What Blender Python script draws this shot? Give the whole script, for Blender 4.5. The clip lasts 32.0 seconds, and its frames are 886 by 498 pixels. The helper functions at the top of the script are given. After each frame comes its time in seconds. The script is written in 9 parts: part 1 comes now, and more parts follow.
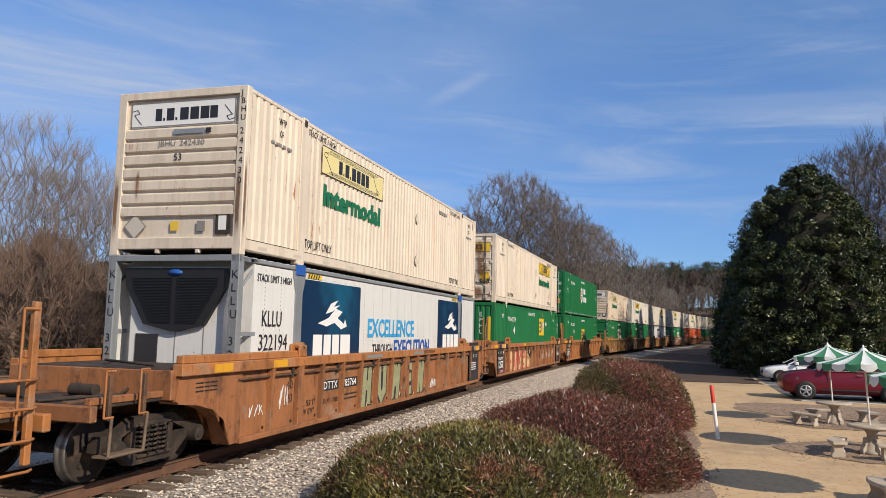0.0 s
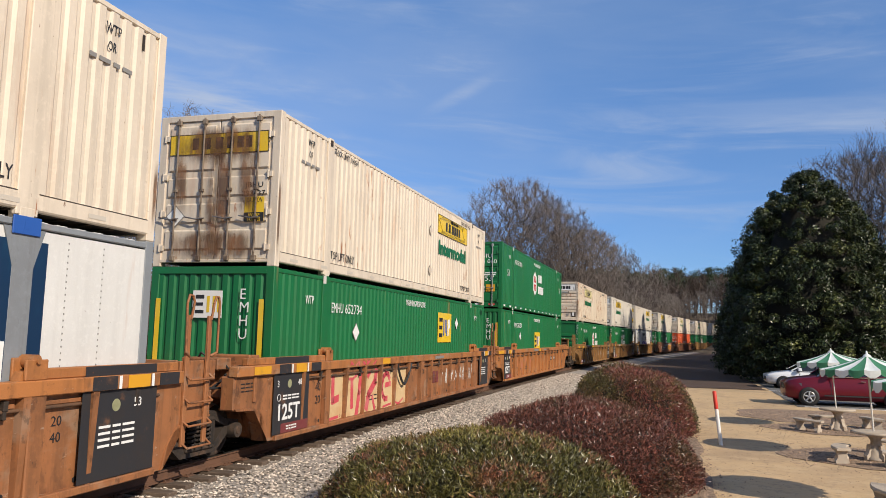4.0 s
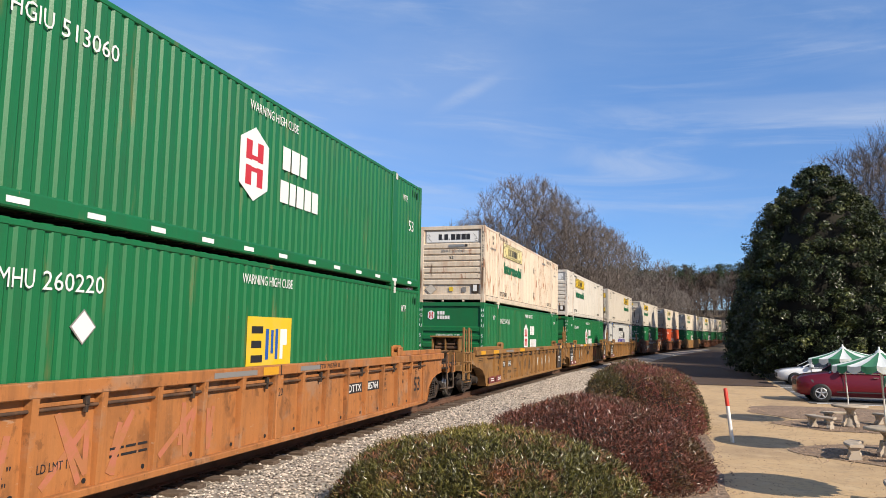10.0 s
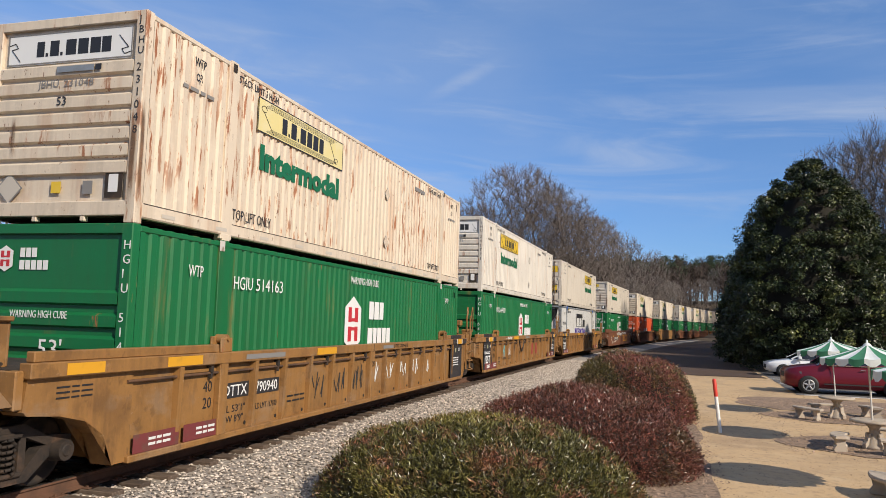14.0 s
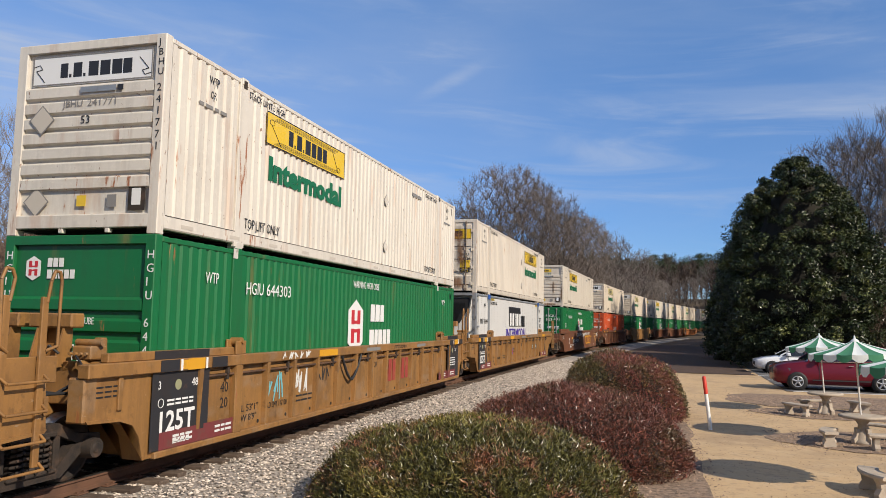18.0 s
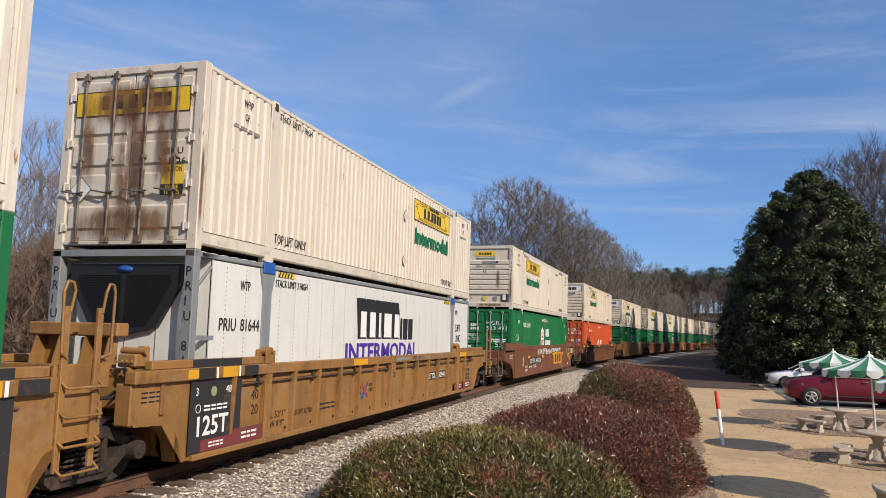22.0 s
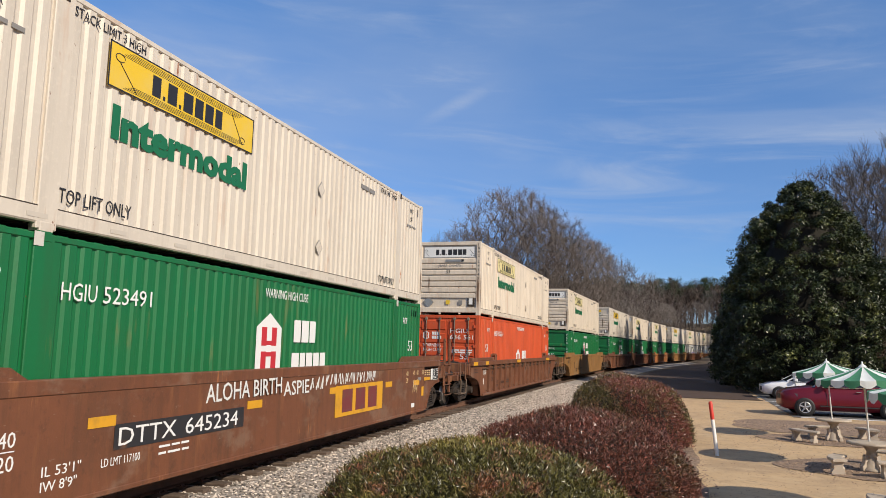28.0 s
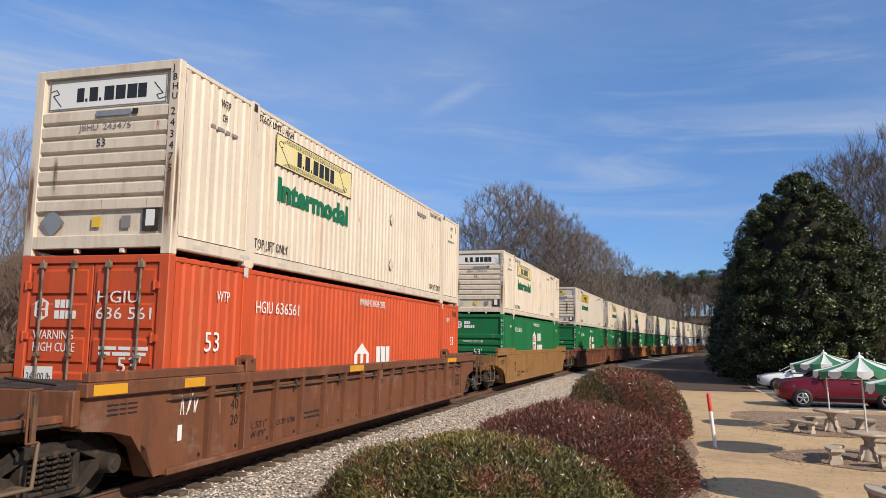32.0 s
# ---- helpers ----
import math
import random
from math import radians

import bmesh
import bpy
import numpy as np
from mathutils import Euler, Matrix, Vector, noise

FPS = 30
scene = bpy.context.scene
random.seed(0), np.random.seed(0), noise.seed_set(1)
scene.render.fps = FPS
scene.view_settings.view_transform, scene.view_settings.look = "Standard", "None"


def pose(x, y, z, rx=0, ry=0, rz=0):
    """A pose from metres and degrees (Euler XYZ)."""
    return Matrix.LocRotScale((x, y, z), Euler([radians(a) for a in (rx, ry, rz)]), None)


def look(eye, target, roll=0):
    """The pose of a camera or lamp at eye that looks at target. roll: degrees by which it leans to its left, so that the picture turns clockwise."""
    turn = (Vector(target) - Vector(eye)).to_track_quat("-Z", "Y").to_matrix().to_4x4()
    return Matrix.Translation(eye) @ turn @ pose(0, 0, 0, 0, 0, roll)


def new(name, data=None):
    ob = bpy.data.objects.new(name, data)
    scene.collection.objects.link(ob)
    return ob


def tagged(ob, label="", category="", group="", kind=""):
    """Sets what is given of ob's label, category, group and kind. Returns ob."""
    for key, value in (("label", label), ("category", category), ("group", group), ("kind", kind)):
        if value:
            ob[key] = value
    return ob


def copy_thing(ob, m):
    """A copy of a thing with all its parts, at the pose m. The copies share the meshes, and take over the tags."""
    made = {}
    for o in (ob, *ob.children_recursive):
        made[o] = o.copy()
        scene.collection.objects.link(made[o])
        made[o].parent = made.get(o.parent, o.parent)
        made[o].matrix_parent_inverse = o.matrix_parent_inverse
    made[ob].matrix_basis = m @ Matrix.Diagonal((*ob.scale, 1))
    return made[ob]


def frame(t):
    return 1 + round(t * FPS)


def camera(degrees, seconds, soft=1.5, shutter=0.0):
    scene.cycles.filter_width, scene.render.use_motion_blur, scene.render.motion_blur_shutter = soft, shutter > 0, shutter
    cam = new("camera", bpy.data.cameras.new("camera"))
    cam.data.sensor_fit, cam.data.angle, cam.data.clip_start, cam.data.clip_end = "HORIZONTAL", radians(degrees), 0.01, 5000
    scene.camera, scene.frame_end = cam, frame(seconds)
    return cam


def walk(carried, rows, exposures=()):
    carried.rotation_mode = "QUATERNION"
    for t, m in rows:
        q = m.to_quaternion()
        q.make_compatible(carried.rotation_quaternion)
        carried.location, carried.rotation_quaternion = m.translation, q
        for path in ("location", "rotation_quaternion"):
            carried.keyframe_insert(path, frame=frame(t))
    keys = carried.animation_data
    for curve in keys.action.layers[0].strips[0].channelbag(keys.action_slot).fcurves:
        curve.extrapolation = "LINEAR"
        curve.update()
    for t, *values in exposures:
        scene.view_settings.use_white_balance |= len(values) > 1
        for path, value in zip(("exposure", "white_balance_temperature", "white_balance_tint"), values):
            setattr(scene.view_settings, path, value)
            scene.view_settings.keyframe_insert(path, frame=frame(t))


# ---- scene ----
cam = camera(61.123, 32.0, soft=0.7)

# ---- plan: metres, z = 0 at the top of the rails, +y along the track away from the eye ----
EYE = (0.0, 0.0, 2.084)
TRACK_X, TRACK_START, TRACK_BEND = -7.793, 7.92, 823.8   # offset of the track, start and radius of its bend to the right
SPEED, GAIN = 4.6642, 0.002269                       # train: metres per second and slow gain
LOT = -0.45                                        # level of the sandy lot

# the hand-held camera only turns: seconds, degrees to the left of +y, up, leaning
TURNS = [
    (0, 15.483, 6.073, 1.280),
    (0.5, 15.475, 6.201, 1.043),
    (1, 15.602, 6.335, 1.086),
    (1.5, 15.722, 6.336, 1.263),
    (2, 15.750, 6.272, 1.383),
    (2.5, 15.691, 6.300, 1.462),
    (3, 15.678, 6.396, 1.402),
    (3.5, 15.647, 6.441, 1.311),
    (5.5, 15.772, 6.714, 1.374),
    (6, 15.859, 6.716, 1.348),
    (6.5, 15.848, 6.711, 1.361),
    (7, 15.835, 6.753, 1.292),
    (7.5, 15.817, 6.766, 1.276),
    (8, 15.900, 6.784, 1.307),
    (8.5, 16.017, 6.775, 1.240),
    (9, 16.119, 6.778, 0.992),
    (9.5, 16.270, 6.555, 1.096),
    (10, 16.336, 6.397, 0.909),
    (10.5, 16.482, 6.351, 0.740),
    (11, 16.604, 6.290, 0.812),
    (11.5, 16.557, 5.978, 1.059),
    (12, 16.465, 5.622, 1.428),
    (12.5, 16.190, 5.477, 1.421),
    (13, 15.987, 5.408, 1.338),
    (13.5, 15.834, 5.362, 1.448),
    (14, 15.753, 5.444, 1.705),
    (14.5, 15.655, 5.415, 1.489),
    (16.5, 15.287, 5.410, 1.107),
    (17, 15.235, 5.337, 1.068),
    (17.5, 15.144, 5.358, 1.052),
    (18, 14.965, 5.541, 1.011),
    (18.5, 14.955, 5.624, 0.979),
    (19, 15.136, 5.624, 0.886),
    (19.5, 15.387, 5.616, 1.166),
    (20, 15.525, 5.790, 1.347),
    (20.5, 15.601, 6.042, 1.455),
    (21, 15.676, 6.226, 1.595),
    (21.5, 15.769, 6.319, 1.550),
    (22, 15.826, 6.422, 1.482),
    (22.5, 15.922, 6.410, 1.517),
    (23, 15.870, 6.319, 1.541),
    (23.5, 15.736, 6.372, 1.553),
    (24, 15.558, 6.617, 1.580),
    (24.5, 15.483, 6.807, 1.530),
    (25, 15.462, 6.810, 1.496),
    (25.5, 15.436, 6.894, 1.463),
    (27.5, 15.444, 7.128, 1.493),
    (28, 15.385, 7.257, 1.380),
    (28.5, 15.313, 7.369, 1.400),
    (29, 15.250, 7.421, 1.308),
    (29.5, 15.143, 7.570, 1.167),
    (30, 15.064, 7.535, 1.131),
    (30.5, 15.073, 7.285, 1.096),
    (31, 15.115, 6.929, 1.147),
    (31.5, 15.118, 6.778, 1.012),
    (32, 15.177, 6.852, 0.863),
]
walk(cam, [(t, pose(*EYE) @ pose(0, 0, 0, 0, 0, yaw) @ pose(0, 0, 0, 90 + up) @ pose(0, 0, 0, 0, 0, lean)) for t, yaw, up, lean in TURNS],
     exposures=[(0, -0.02), (7.5, 0.0), (8.7, 0.16), (12.2, 0.2), (13.2, 0.04), (15.5, -0.02), (22.0, -0.02), (25.5, -0.08), (29.0, -0.03), (32, 0.0)])

# ---- light ----
SUN_FROM = Vector((0.84, -0.51, 0.66)).normalized()
sun = new("sun", bpy.data.lights.new("sun", "SUN"))
sun.data.energy, sun.data.angle, sun.data.color = 5.0, radians(0.53), (1.0, 0.89, 0.74)
sun.matrix_basis = look((0, 0, 60), Vector((0, 0, 60)) - SUN_FROM)

world = bpy.data.worlds.new("sky")
scene.world = world
world.use_nodes = True


def sky_nodes():
    nt = world.node_tree
    n, l = nt.nodes, nt.links
    n.clear()
    out, bg = n.new("ShaderNodeOutputWorld"), n.new("ShaderNodeBackground")
    sky = n.new("ShaderNodeTexSky")
    sky.sky_type, sky.sun_disc = "NISHITA", False
    sky.sun_elevation = math.asin(SUN_FROM.z)
    sky.sun_rotation = math.atan2(SUN_FROM.x, SUN_FROM.y)
    sky.altitude, sky.air_density, sky.dust_density, sky.ozone_density = 300, 0.92, 0.0, 3.0
    tc = n.new("ShaderNodeTexCoord")
    sep = n.new("ShaderNodeSeparateXYZ")
    l.new(tc.outputs["Generated"], sep.inputs[0])

    def calc(op, a, b=0.0, clamp=False):
        m = n.new("ShaderNodeMath"); m.operation, m.use_clamp = op, clamp
        for k, q in enumerate((a, b)):
            if isinstance(q, (int, float)):
                m.inputs[k].default_value = q
            else:
                l.new(q, m.inputs[k])
        return m.outputs[0]

    def span(q, a, b, c=0.0, d=1.0):
        mr = n.new("ShaderNodeMapRange"); mr.interpolation_type = "SMOOTHSTEP"
        for key, value in (("From Min", a), ("From Max", b), ("To Min", c), ("To Max", d)):
            mr.inputs[key].default_value = value
        l.new(q, mr.inputs["Value"])
        return mr.outputs[0]
    # clear dry winter air: deep blue right down to the horizon
    air = n.new("ShaderNodeValToRGB")
    for k, (at, c) in enumerate(((0.10, (0.40, 0.56, 0.80)), (0.44, (0.80, 0.85, 0.93)), (0.84, (1.20, 1.20, 1.16)))):
        e = air.color_ramp.elements[k] if k < 2 else air.color_ramp.elements.new(at)
        e.position, e.color = at, (*c, 1)
    l.new(calc("MULTIPLY", sep.outputs["Z"], 2.0), air.inputs[0])
    clear = n.new("ShaderNodeMix"); clear.data_type, clear.blend_type = "RGBA", "MULTIPLY"
    clear.inputs["Factor"].default_value = 1.0
    hue = n.new("ShaderNodeHueSaturation")
    hue.inputs["Hue"].default_value, hue.inputs["Saturation"].default_value = 0.506, 1.16
    l.new(sky.outputs[0], hue.inputs["Color"])
    l.new(hue.outputs[0], clear.inputs["A"]); l.new(air.outputs[0], clear.inputs["B"])
    # thin cirrus: wisps along a low belt, a broad veil to the west, one slanting streak
    u, v = calc("ARCTAN2", sep.outputs["X"], sep.outputs["Y"]), sep.outputs["Z"]
    com = n.new("ShaderNodeCombineXYZ")
    l.new(u, com.inputs["X"]); l.new(calc("ADD", v, calc("MULTIPLY", u, 0.055)), com.inputs["Y"])

    def drift(sx, sy, seed, detail, rough, twist):
        mp = n.new("ShaderNodeMapping")
        mp.inputs["Scale"].default_value, mp.inputs["Location"].default_value = (sx, sy, 1), (seed, 2.3 * seed, 0)
        l.new(com.outputs[0], mp.inputs[0])
        tx = n.new("ShaderNodeTexNoise")
        tx.inputs["Scale"].default_value, tx.inputs["Detail"].default_value = 1.0, detail
        tx.inputs["Roughness"].default_value, tx.inputs["Distortion"].default_value = rough, twist
        l.new(mp.outputs[0], tx.inputs["Vector"])
        return tx.outputs["Fac"]
    belt = span(calc("ABSOLUTE", calc("SUBTRACT", calc("ADD", v, calc("MULTIPLY", u, 0.065)), 0.222)), 0.015, 0.095, 1.0, 0.16)
    wisps = calc("MULTIPLY", span(drift(2.6, 19.0, 4.1, 7, 0.56, 0.9), 0.44, 0.78), belt)
    fine = calc("MULTIPLY", span(drift(4.0, 30.0, 1.7, 6, 0.6, 0.6), 0.50, 0.82), 0.28)
    veil = calc("MULTIPLY", span(drift(1.5, 5.5, 7.7, 5, 0.5, 0.4), 0.30, 0.70), span(u, -0.75, 0.15, 1.0, 0.30))
    haze = calc("MULTIPLY", span(calc("COSINE", calc("SUBTRACT", u, math.atan2(SUN_FROM.x, SUN_FROM.y))), 0.1, 0.9), 0.55)
    streak = n.new("ShaderNodeMapping"); streak.vector_type = "TEXTURE"
    streak.inputs["Location"].default_value, streak.inputs["Rotation"].default_value, streak.inputs["Scale"].default_value = (-0.253, 0.298, 0), (0, 0, radians(28)), (0.075, 0.013, 1)
    l.new(com.outputs[0], streak.inputs[0])
    far = n.new("ShaderNodeVectorMath"); far.operation = "LENGTH"
    l.new(streak.outputs[0], far.inputs[0])
    slant = calc("MULTIPLY", span(far.outputs["Value"], 0.0, 1.0, 0.32, 0.0), span(drift(9, 26, 3.3, 5, 0.6, 0.8), 0.3, 0.6))
    cover = calc("ADD", calc("MULTIPLY", wisps, 0.85), calc("ADD", calc("MULTIPLY", veil, 0.52), calc("ADD", fine, slant)), True)
    mix = n.new("ShaderNodeMix"); mix.data_type = "RGBA"
    mix.inputs["B"].default_value = (3.3, 3.85, 4.95, 1)
    l.new(calc("MULTIPLY", cover, 0.9), mix.inputs["Factor"]); l.new(clear.outputs["Result"], mix.inputs["A"])
    glare = n.new("ShaderNodeMix"); glare.data_type = "RGBA"
    glare.inputs["B"].default_value = (2.9, 2.8, 2.9, 1)
    l.new(haze, glare.inputs["Factor"]); l.new(mix.outputs["Result"], glare.inputs["A"])
    l.new(glare.outputs["Result"], bg.inputs[0])
    bg.inputs[1].default_value = 0.144
    l.new(bg.outputs[0], out.inputs[0])


sky_nodes()


# ---- materials ----
def noise_node(nt, vec, scale, detail=4, rough=0.6, stretch=None):
    n, l = nt.nodes, nt.links
    if stretch:
        mp = n.new("ShaderNodeMapping")
        mp.inputs["Scale"].default_value = stretch
        l.new(vec, mp.inputs[0])
        vec = mp.outputs[0]
    tx = n.new("ShaderNodeTexNoise")
    tx.inputs["Scale"].default_value, tx.inputs["Detail"].default_value, tx.inputs["Roughness"].default_value = scale, detail, rough
    l.new(vec, tx.inputs["Vector"])
    return tx.outputs["Fac"]


def ramp(nt, fac, lo, hi, top=1.0):
    mr = nt.nodes.new("ShaderNodeMapRange")
    mr.interpolation_type = "SMOOTHSTEP"
    mr.inputs["From Min"].default_value, mr.inputs["From Max"].default_value, mr.inputs["To Max"].default_value = lo, hi, top
    nt.links.new(fac, mr.inputs["Value"])
    return mr.outputs[0]


def mixed(nt, fac, a, b):
    m = nt.nodes.new("ShaderNodeMix")
    m.data_type = "RGBA"
    nt.links.new(fac, m.inputs["Factor"])
    for key, c in (("A", a), ("B", b)):
        if isinstance(c, tuple):
            m.inputs[key].default_value = (*c, 1)
        else:
            nt.links.new(c, m.inputs[key])
    return m.outputs["Result"]


def surface(name, base, rough=0.6, metal=0.0, layers=(), bump=0.0, bump_scale=30.0, per_object=0.0, per_island=0.0, spec=0.5):
    """A principled surface. layers: (colour, scale, low, high, top, stretch or None) blends driven by noise."""
    mat = bpy.data.materials.new(name)
    mat.use_nodes = True
    nt = mat.node_tree
    n, l = nt.nodes, nt.links
    bsdf = n["Principled BSDF"]
    tc = n.new("ShaderNodeTexCoord")
    info = n.new("ShaderNodeObjectInfo")
    off = n.new("ShaderNodeVectorMath"); off.operation = "MULTIPLY_ADD"
    off.inputs[1].default_value = (37.0, 53.0, 29.0)
    l.new(info.outputs["Random"], off.inputs[0]); l.new(tc.outputs["Object"], off.inputs[2])
    vec = off.outputs[0]
    col = base
    for colour, scale, lo, hi, top, stretch, *mask in layers:
        fac = ramp(nt, noise_node(nt, vec, scale, 5, 0.65, stretch), lo, hi, top)
        if mask:
            both = n.new("ShaderNodeMath"); both.operation = "MULTIPLY"
            l.new(fac, both.inputs[0]); l.new(ramp(nt, noise_node(nt, vec, mask[0], 3, 0.5, None), mask[1], mask[2]), both.inputs[1])
            fac = both.outputs[0]
        col = mixed(nt, fac, col, colour)
    for amount, source in ((per_object, info.outputs["Random"]), (per_island, None)):
        if amount:
            if source is None:
                source = n.new("ShaderNodeNewGeometry").outputs["Random Per Island"]
            hsv = n.new("ShaderNodeHueSaturation")
            mr = n.new("ShaderNodeMapRange")
            mr.inputs["To Min"].default_value, mr.inputs["To Max"].default_value = 1 - amount, 1 + amount
            l.new(source, mr.inputs["Value"]); l.new(mr.outputs[0], hsv.inputs["Value"])
            if isinstance(col, tuple):
                hsv.inputs["Color"].default_value = (*col, 1)
            else:
                l.new(col, hsv.inputs["Color"])
            col = hsv.outputs[0]
    if isinstance(col, tuple):
        bsdf.inputs["Base Color"].default_value = (*col, 1)
    else:
        l.new(col, bsdf.inputs["Base Color"])
    bsdf.inputs["Roughness"].default_value, bsdf.inputs["Metallic"].default_value = rough, metal
    bsdf.inputs["Specular IOR Level"].default_value = spec
    if bump:
        b = n.new("ShaderNodeBump")
        b.inputs["Strength"].default_value, b.inputs["Distance"].default_value = bump, 0.02
        l.new(noise_node(nt, vec, bump_scale, 3), b.inputs["Height"])
        l.new(b.outputs[0], bsdf.inputs["Normal"])
    return mat


RUST = (0.16, 0.065, 0.025)
GRIME = (0.10, 0.075, 0.05)


def paint(name, base, rust=0.0, dirt=0.5, rough=0.5, streak=0.5, scuff=0.0):
    """Weathered paint on steel: broad dirt, streaks that run down, scuffs, patches and runs of rust."""
    dirty = tuple(0.42 * b + d for b, d in zip(base, (0.030, 0.018, 0.010)))
    layers = [(dirty, 0.8, 0.42, 0.66, dirt, None), (dirty, 1.0, 0.46, 0.64, streak, (5.0, 5.0, 0.22)),
              (tuple(min(1, 1.15 * b) for b in base), 14.0, 0.5, 0.7, 0.35, None), (tuple(0.6 * b for b in dirty), 22.0, 0.60, 0.70, 0.5 * dirt, (1, 1, 0.6))]
    if scuff:
        layers += [((0.30, 0.235, 0.17), 0.9, 0.54, 0.66, 0.75 * scuff, (1, 1, 1.6)), ((0.055, 0.026, 0.014), 1.7, 0.54, 0.64, 0.85 * scuff, (1.0, 1.0, 0.55)),
                   ((0.030, 0.017, 0.011), 6.0, 0.58, 0.66, 0.8 * scuff, (0.8, 0.8, 0.7)), ((0.42, 0.35, 0.27), 9.0, 0.66, 0.70, 0.7 * scuff, (0.6, 0.6, 1.8))]
    if rust:
        halo = tuple(0.45 * b + 0.55 * c for b, c in zip(base, (0.40, 0.17, 0.06)))
        layers += [(halo, 1.1, 0.60 - 0.10 * rust, 0.74 - 0.1 * rust, 0.55, (2.0, 2.0, 0.3)),
                   (halo, 1.0, 0.645 - 0.14 * rust, 0.69 - 0.14 * rust, 0.9, (9.0, 9.0, 1.3), 0.30, 0.58 - 0.10 * rust, 0.66 - 0.10 * rust),
                   ((0.29, 0.105, 0.04), 1.0, 0.68 - 0.14 * rust, 0.71 - 0.14 * rust, 0.95, (9.0, 9.0, 1.3), 0.30, 0.58 - 0.10 * rust, 0.66 - 0.10 * rust),
                   (RUST, 9.0, 0.72 - 0.10 * rust, 0.75 - 0.09 * rust, 0.85, (1.5, 1.5, 0.6))]
    return surface(name, base, rough, 0.0, layers, 0.08, 40)


def stain_mat():
    """Rust and soot that has run down a panel: see-through where the paint shows."""
    mat = surface("rust_run", (0.115, 0.056, 0.028), 0.9, layers=[((0.25, 0.11, 0.045), 3.0, 0.45, 0.6, 0.8, (1, 1, 0.5))])
    nt = mat.node_tree
    n, l = nt.nodes, nt.links
    tc = n.new("ShaderNodeTexCoord")
    sep = n.new("ShaderNodeSeparateXYZ")
    l.new(tc.outputs["Generated"], sep.inputs[0])
    fac = ramp(nt, noise_node(nt, tc.outputs["Object"], 3.0, 6, 0.65, (1.6, 0.35, 1.6)), 0.32, 0.66, 1.6)
    for axis in ("X", "Y"):
        # fades out towards its four edges
        a = n.new("ShaderNodeMath"); a.operation = "SUBTRACT"; a.inputs[1].default_value = 0.5
        b = n.new("ShaderNodeMath"); b.operation = "ABSOLUTE"
        c = n.new("ShaderNodeMath"); c.operation = "MULTIPLY"
        l.new(sep.outputs[axis], a.inputs[0]); l.new(a.outputs[0], b.inputs[0])
        inv = n.new("ShaderNodeMath"); inv.operation = "SUBTRACT"; inv.inputs[0].default_value = 1.0
        l.new(ramp(nt, b.outputs[0], 0.10, 0.5), inv.inputs[1])
        l.new(inv.outputs[0], c.inputs[0]); l.new(fac, c.inputs[1])
        fac = c.outputs[0]
    top = n.new("ShaderNodeMath"); top.operation = "MINIMUM"; top.inputs[1].default_value = 0.70
    l.new(fac, top.inputs[0])
    l.new(top.outputs[0], n["Principled BSDF"].inputs["Alpha"])
    return mat


M = {}
M["stain"] = stain_mat()
M["cream"] = paint("cream_paint", (0.665, 0.578, 0.466), 0.36, 0.16, 0.5, 0.26)
M["cream_clean"] = paint("clean_cream_paint", (0.61, 0.55, 0.465), 0.36, 0.10, 0.45, 0.18)
M["cream_spot"] = paint("rust_spotted_cream_paint", (0.65, 0.605, 0.53), 0.60, 0.12, 0.5, 0.2)
M["cream_rusty"] = paint("rusty_cream_paint", (0.665, 0.565, 0.44), 0.78, 0.16, 0.55, 0.24)
M["green"] = paint("green_paint", (0.007, 0.140, 0.043), 0.05, 0.16, 0.42, 0.2)
M["orange_box"] = paint("orange_paint", (0.55, 0.080, 0.022), 0.1, 0.25, 0.5, 0.25)
M["white_box"] = paint("white_panel_paint", (0.66, 0.655, 0.63), 0.05, 0.10, 0.4, 0.10)
M["frame_grey"] = paint("grey_frame_paint", (0.22, 0.24, 0.26), 0.05, 0.3, 0.5, 0.3)
M["car_orange"] = paint("orange_car_paint", (0.41, 0.158, 0.046), 0.45, 0.48, 0.6, 0.5, 0.5)
M["car_rust"] = paint("rusted_orange_car_paint", (0.31, 0.122, 0.045), 0.62, 0.62, 0.65, 0.6, 0.6)
M["car_yellow"] = paint("yellow_car_paint", (0.29, 0.145, 0.043), 0.25, 0.50, 0.55, 0.4, 0.35)
M["car_brown"] = paint("brown_car_paint", (0.165, 0.060, 0.027), 0.3, 0.45, 0.6, 0.5, 0.3)
M["black_paint"] = paint("black_paint", (0.025, 0.025, 0.028), 0.1, 0.3, 0.55, 0.3)
M["yellow_mark"] = surface("yellow_marking", (0.65, 0.32, 0.02), 0.5, layers=[(GRIME, 3, 0.5, 0.8, 0.4, None)])
M["sign_yellow"] = surface("yellow_sign_film", (0.72, 0.48, 0.02), 0.45, layers=[((0.6, 0.5, 0.25), 2, 0.4, 0.8, 0.3, None)])
M["sign_pale"] = surface("faded_sign_film", (0.70, 0.60, 0.26), 0.5, layers=[((0.7, 0.64, 0.45), 2, 0.4, 0.7, 0.5, None)])
M["sign_white"] = surface("white_sign_film", (0.74, 0.74, 0.72), 0.45)
M["ink"] = surface("black_ink", (0.02, 0.02, 0.022), 0.5)
M["ink_green"] = surface("green_ink", (0.008, 0.135, 0.055), 0.5)
M["ink_white"] = surface("white_ink", (0.75, 0.75, 0.73), 0.5)
M["ink_red"] = surface("red_ink", (0.50, 0.03, 0.04), 0.5)
M["ink_blue"] = surface("blue_ink", (0.02, 0.09, 0.36), 0.5)
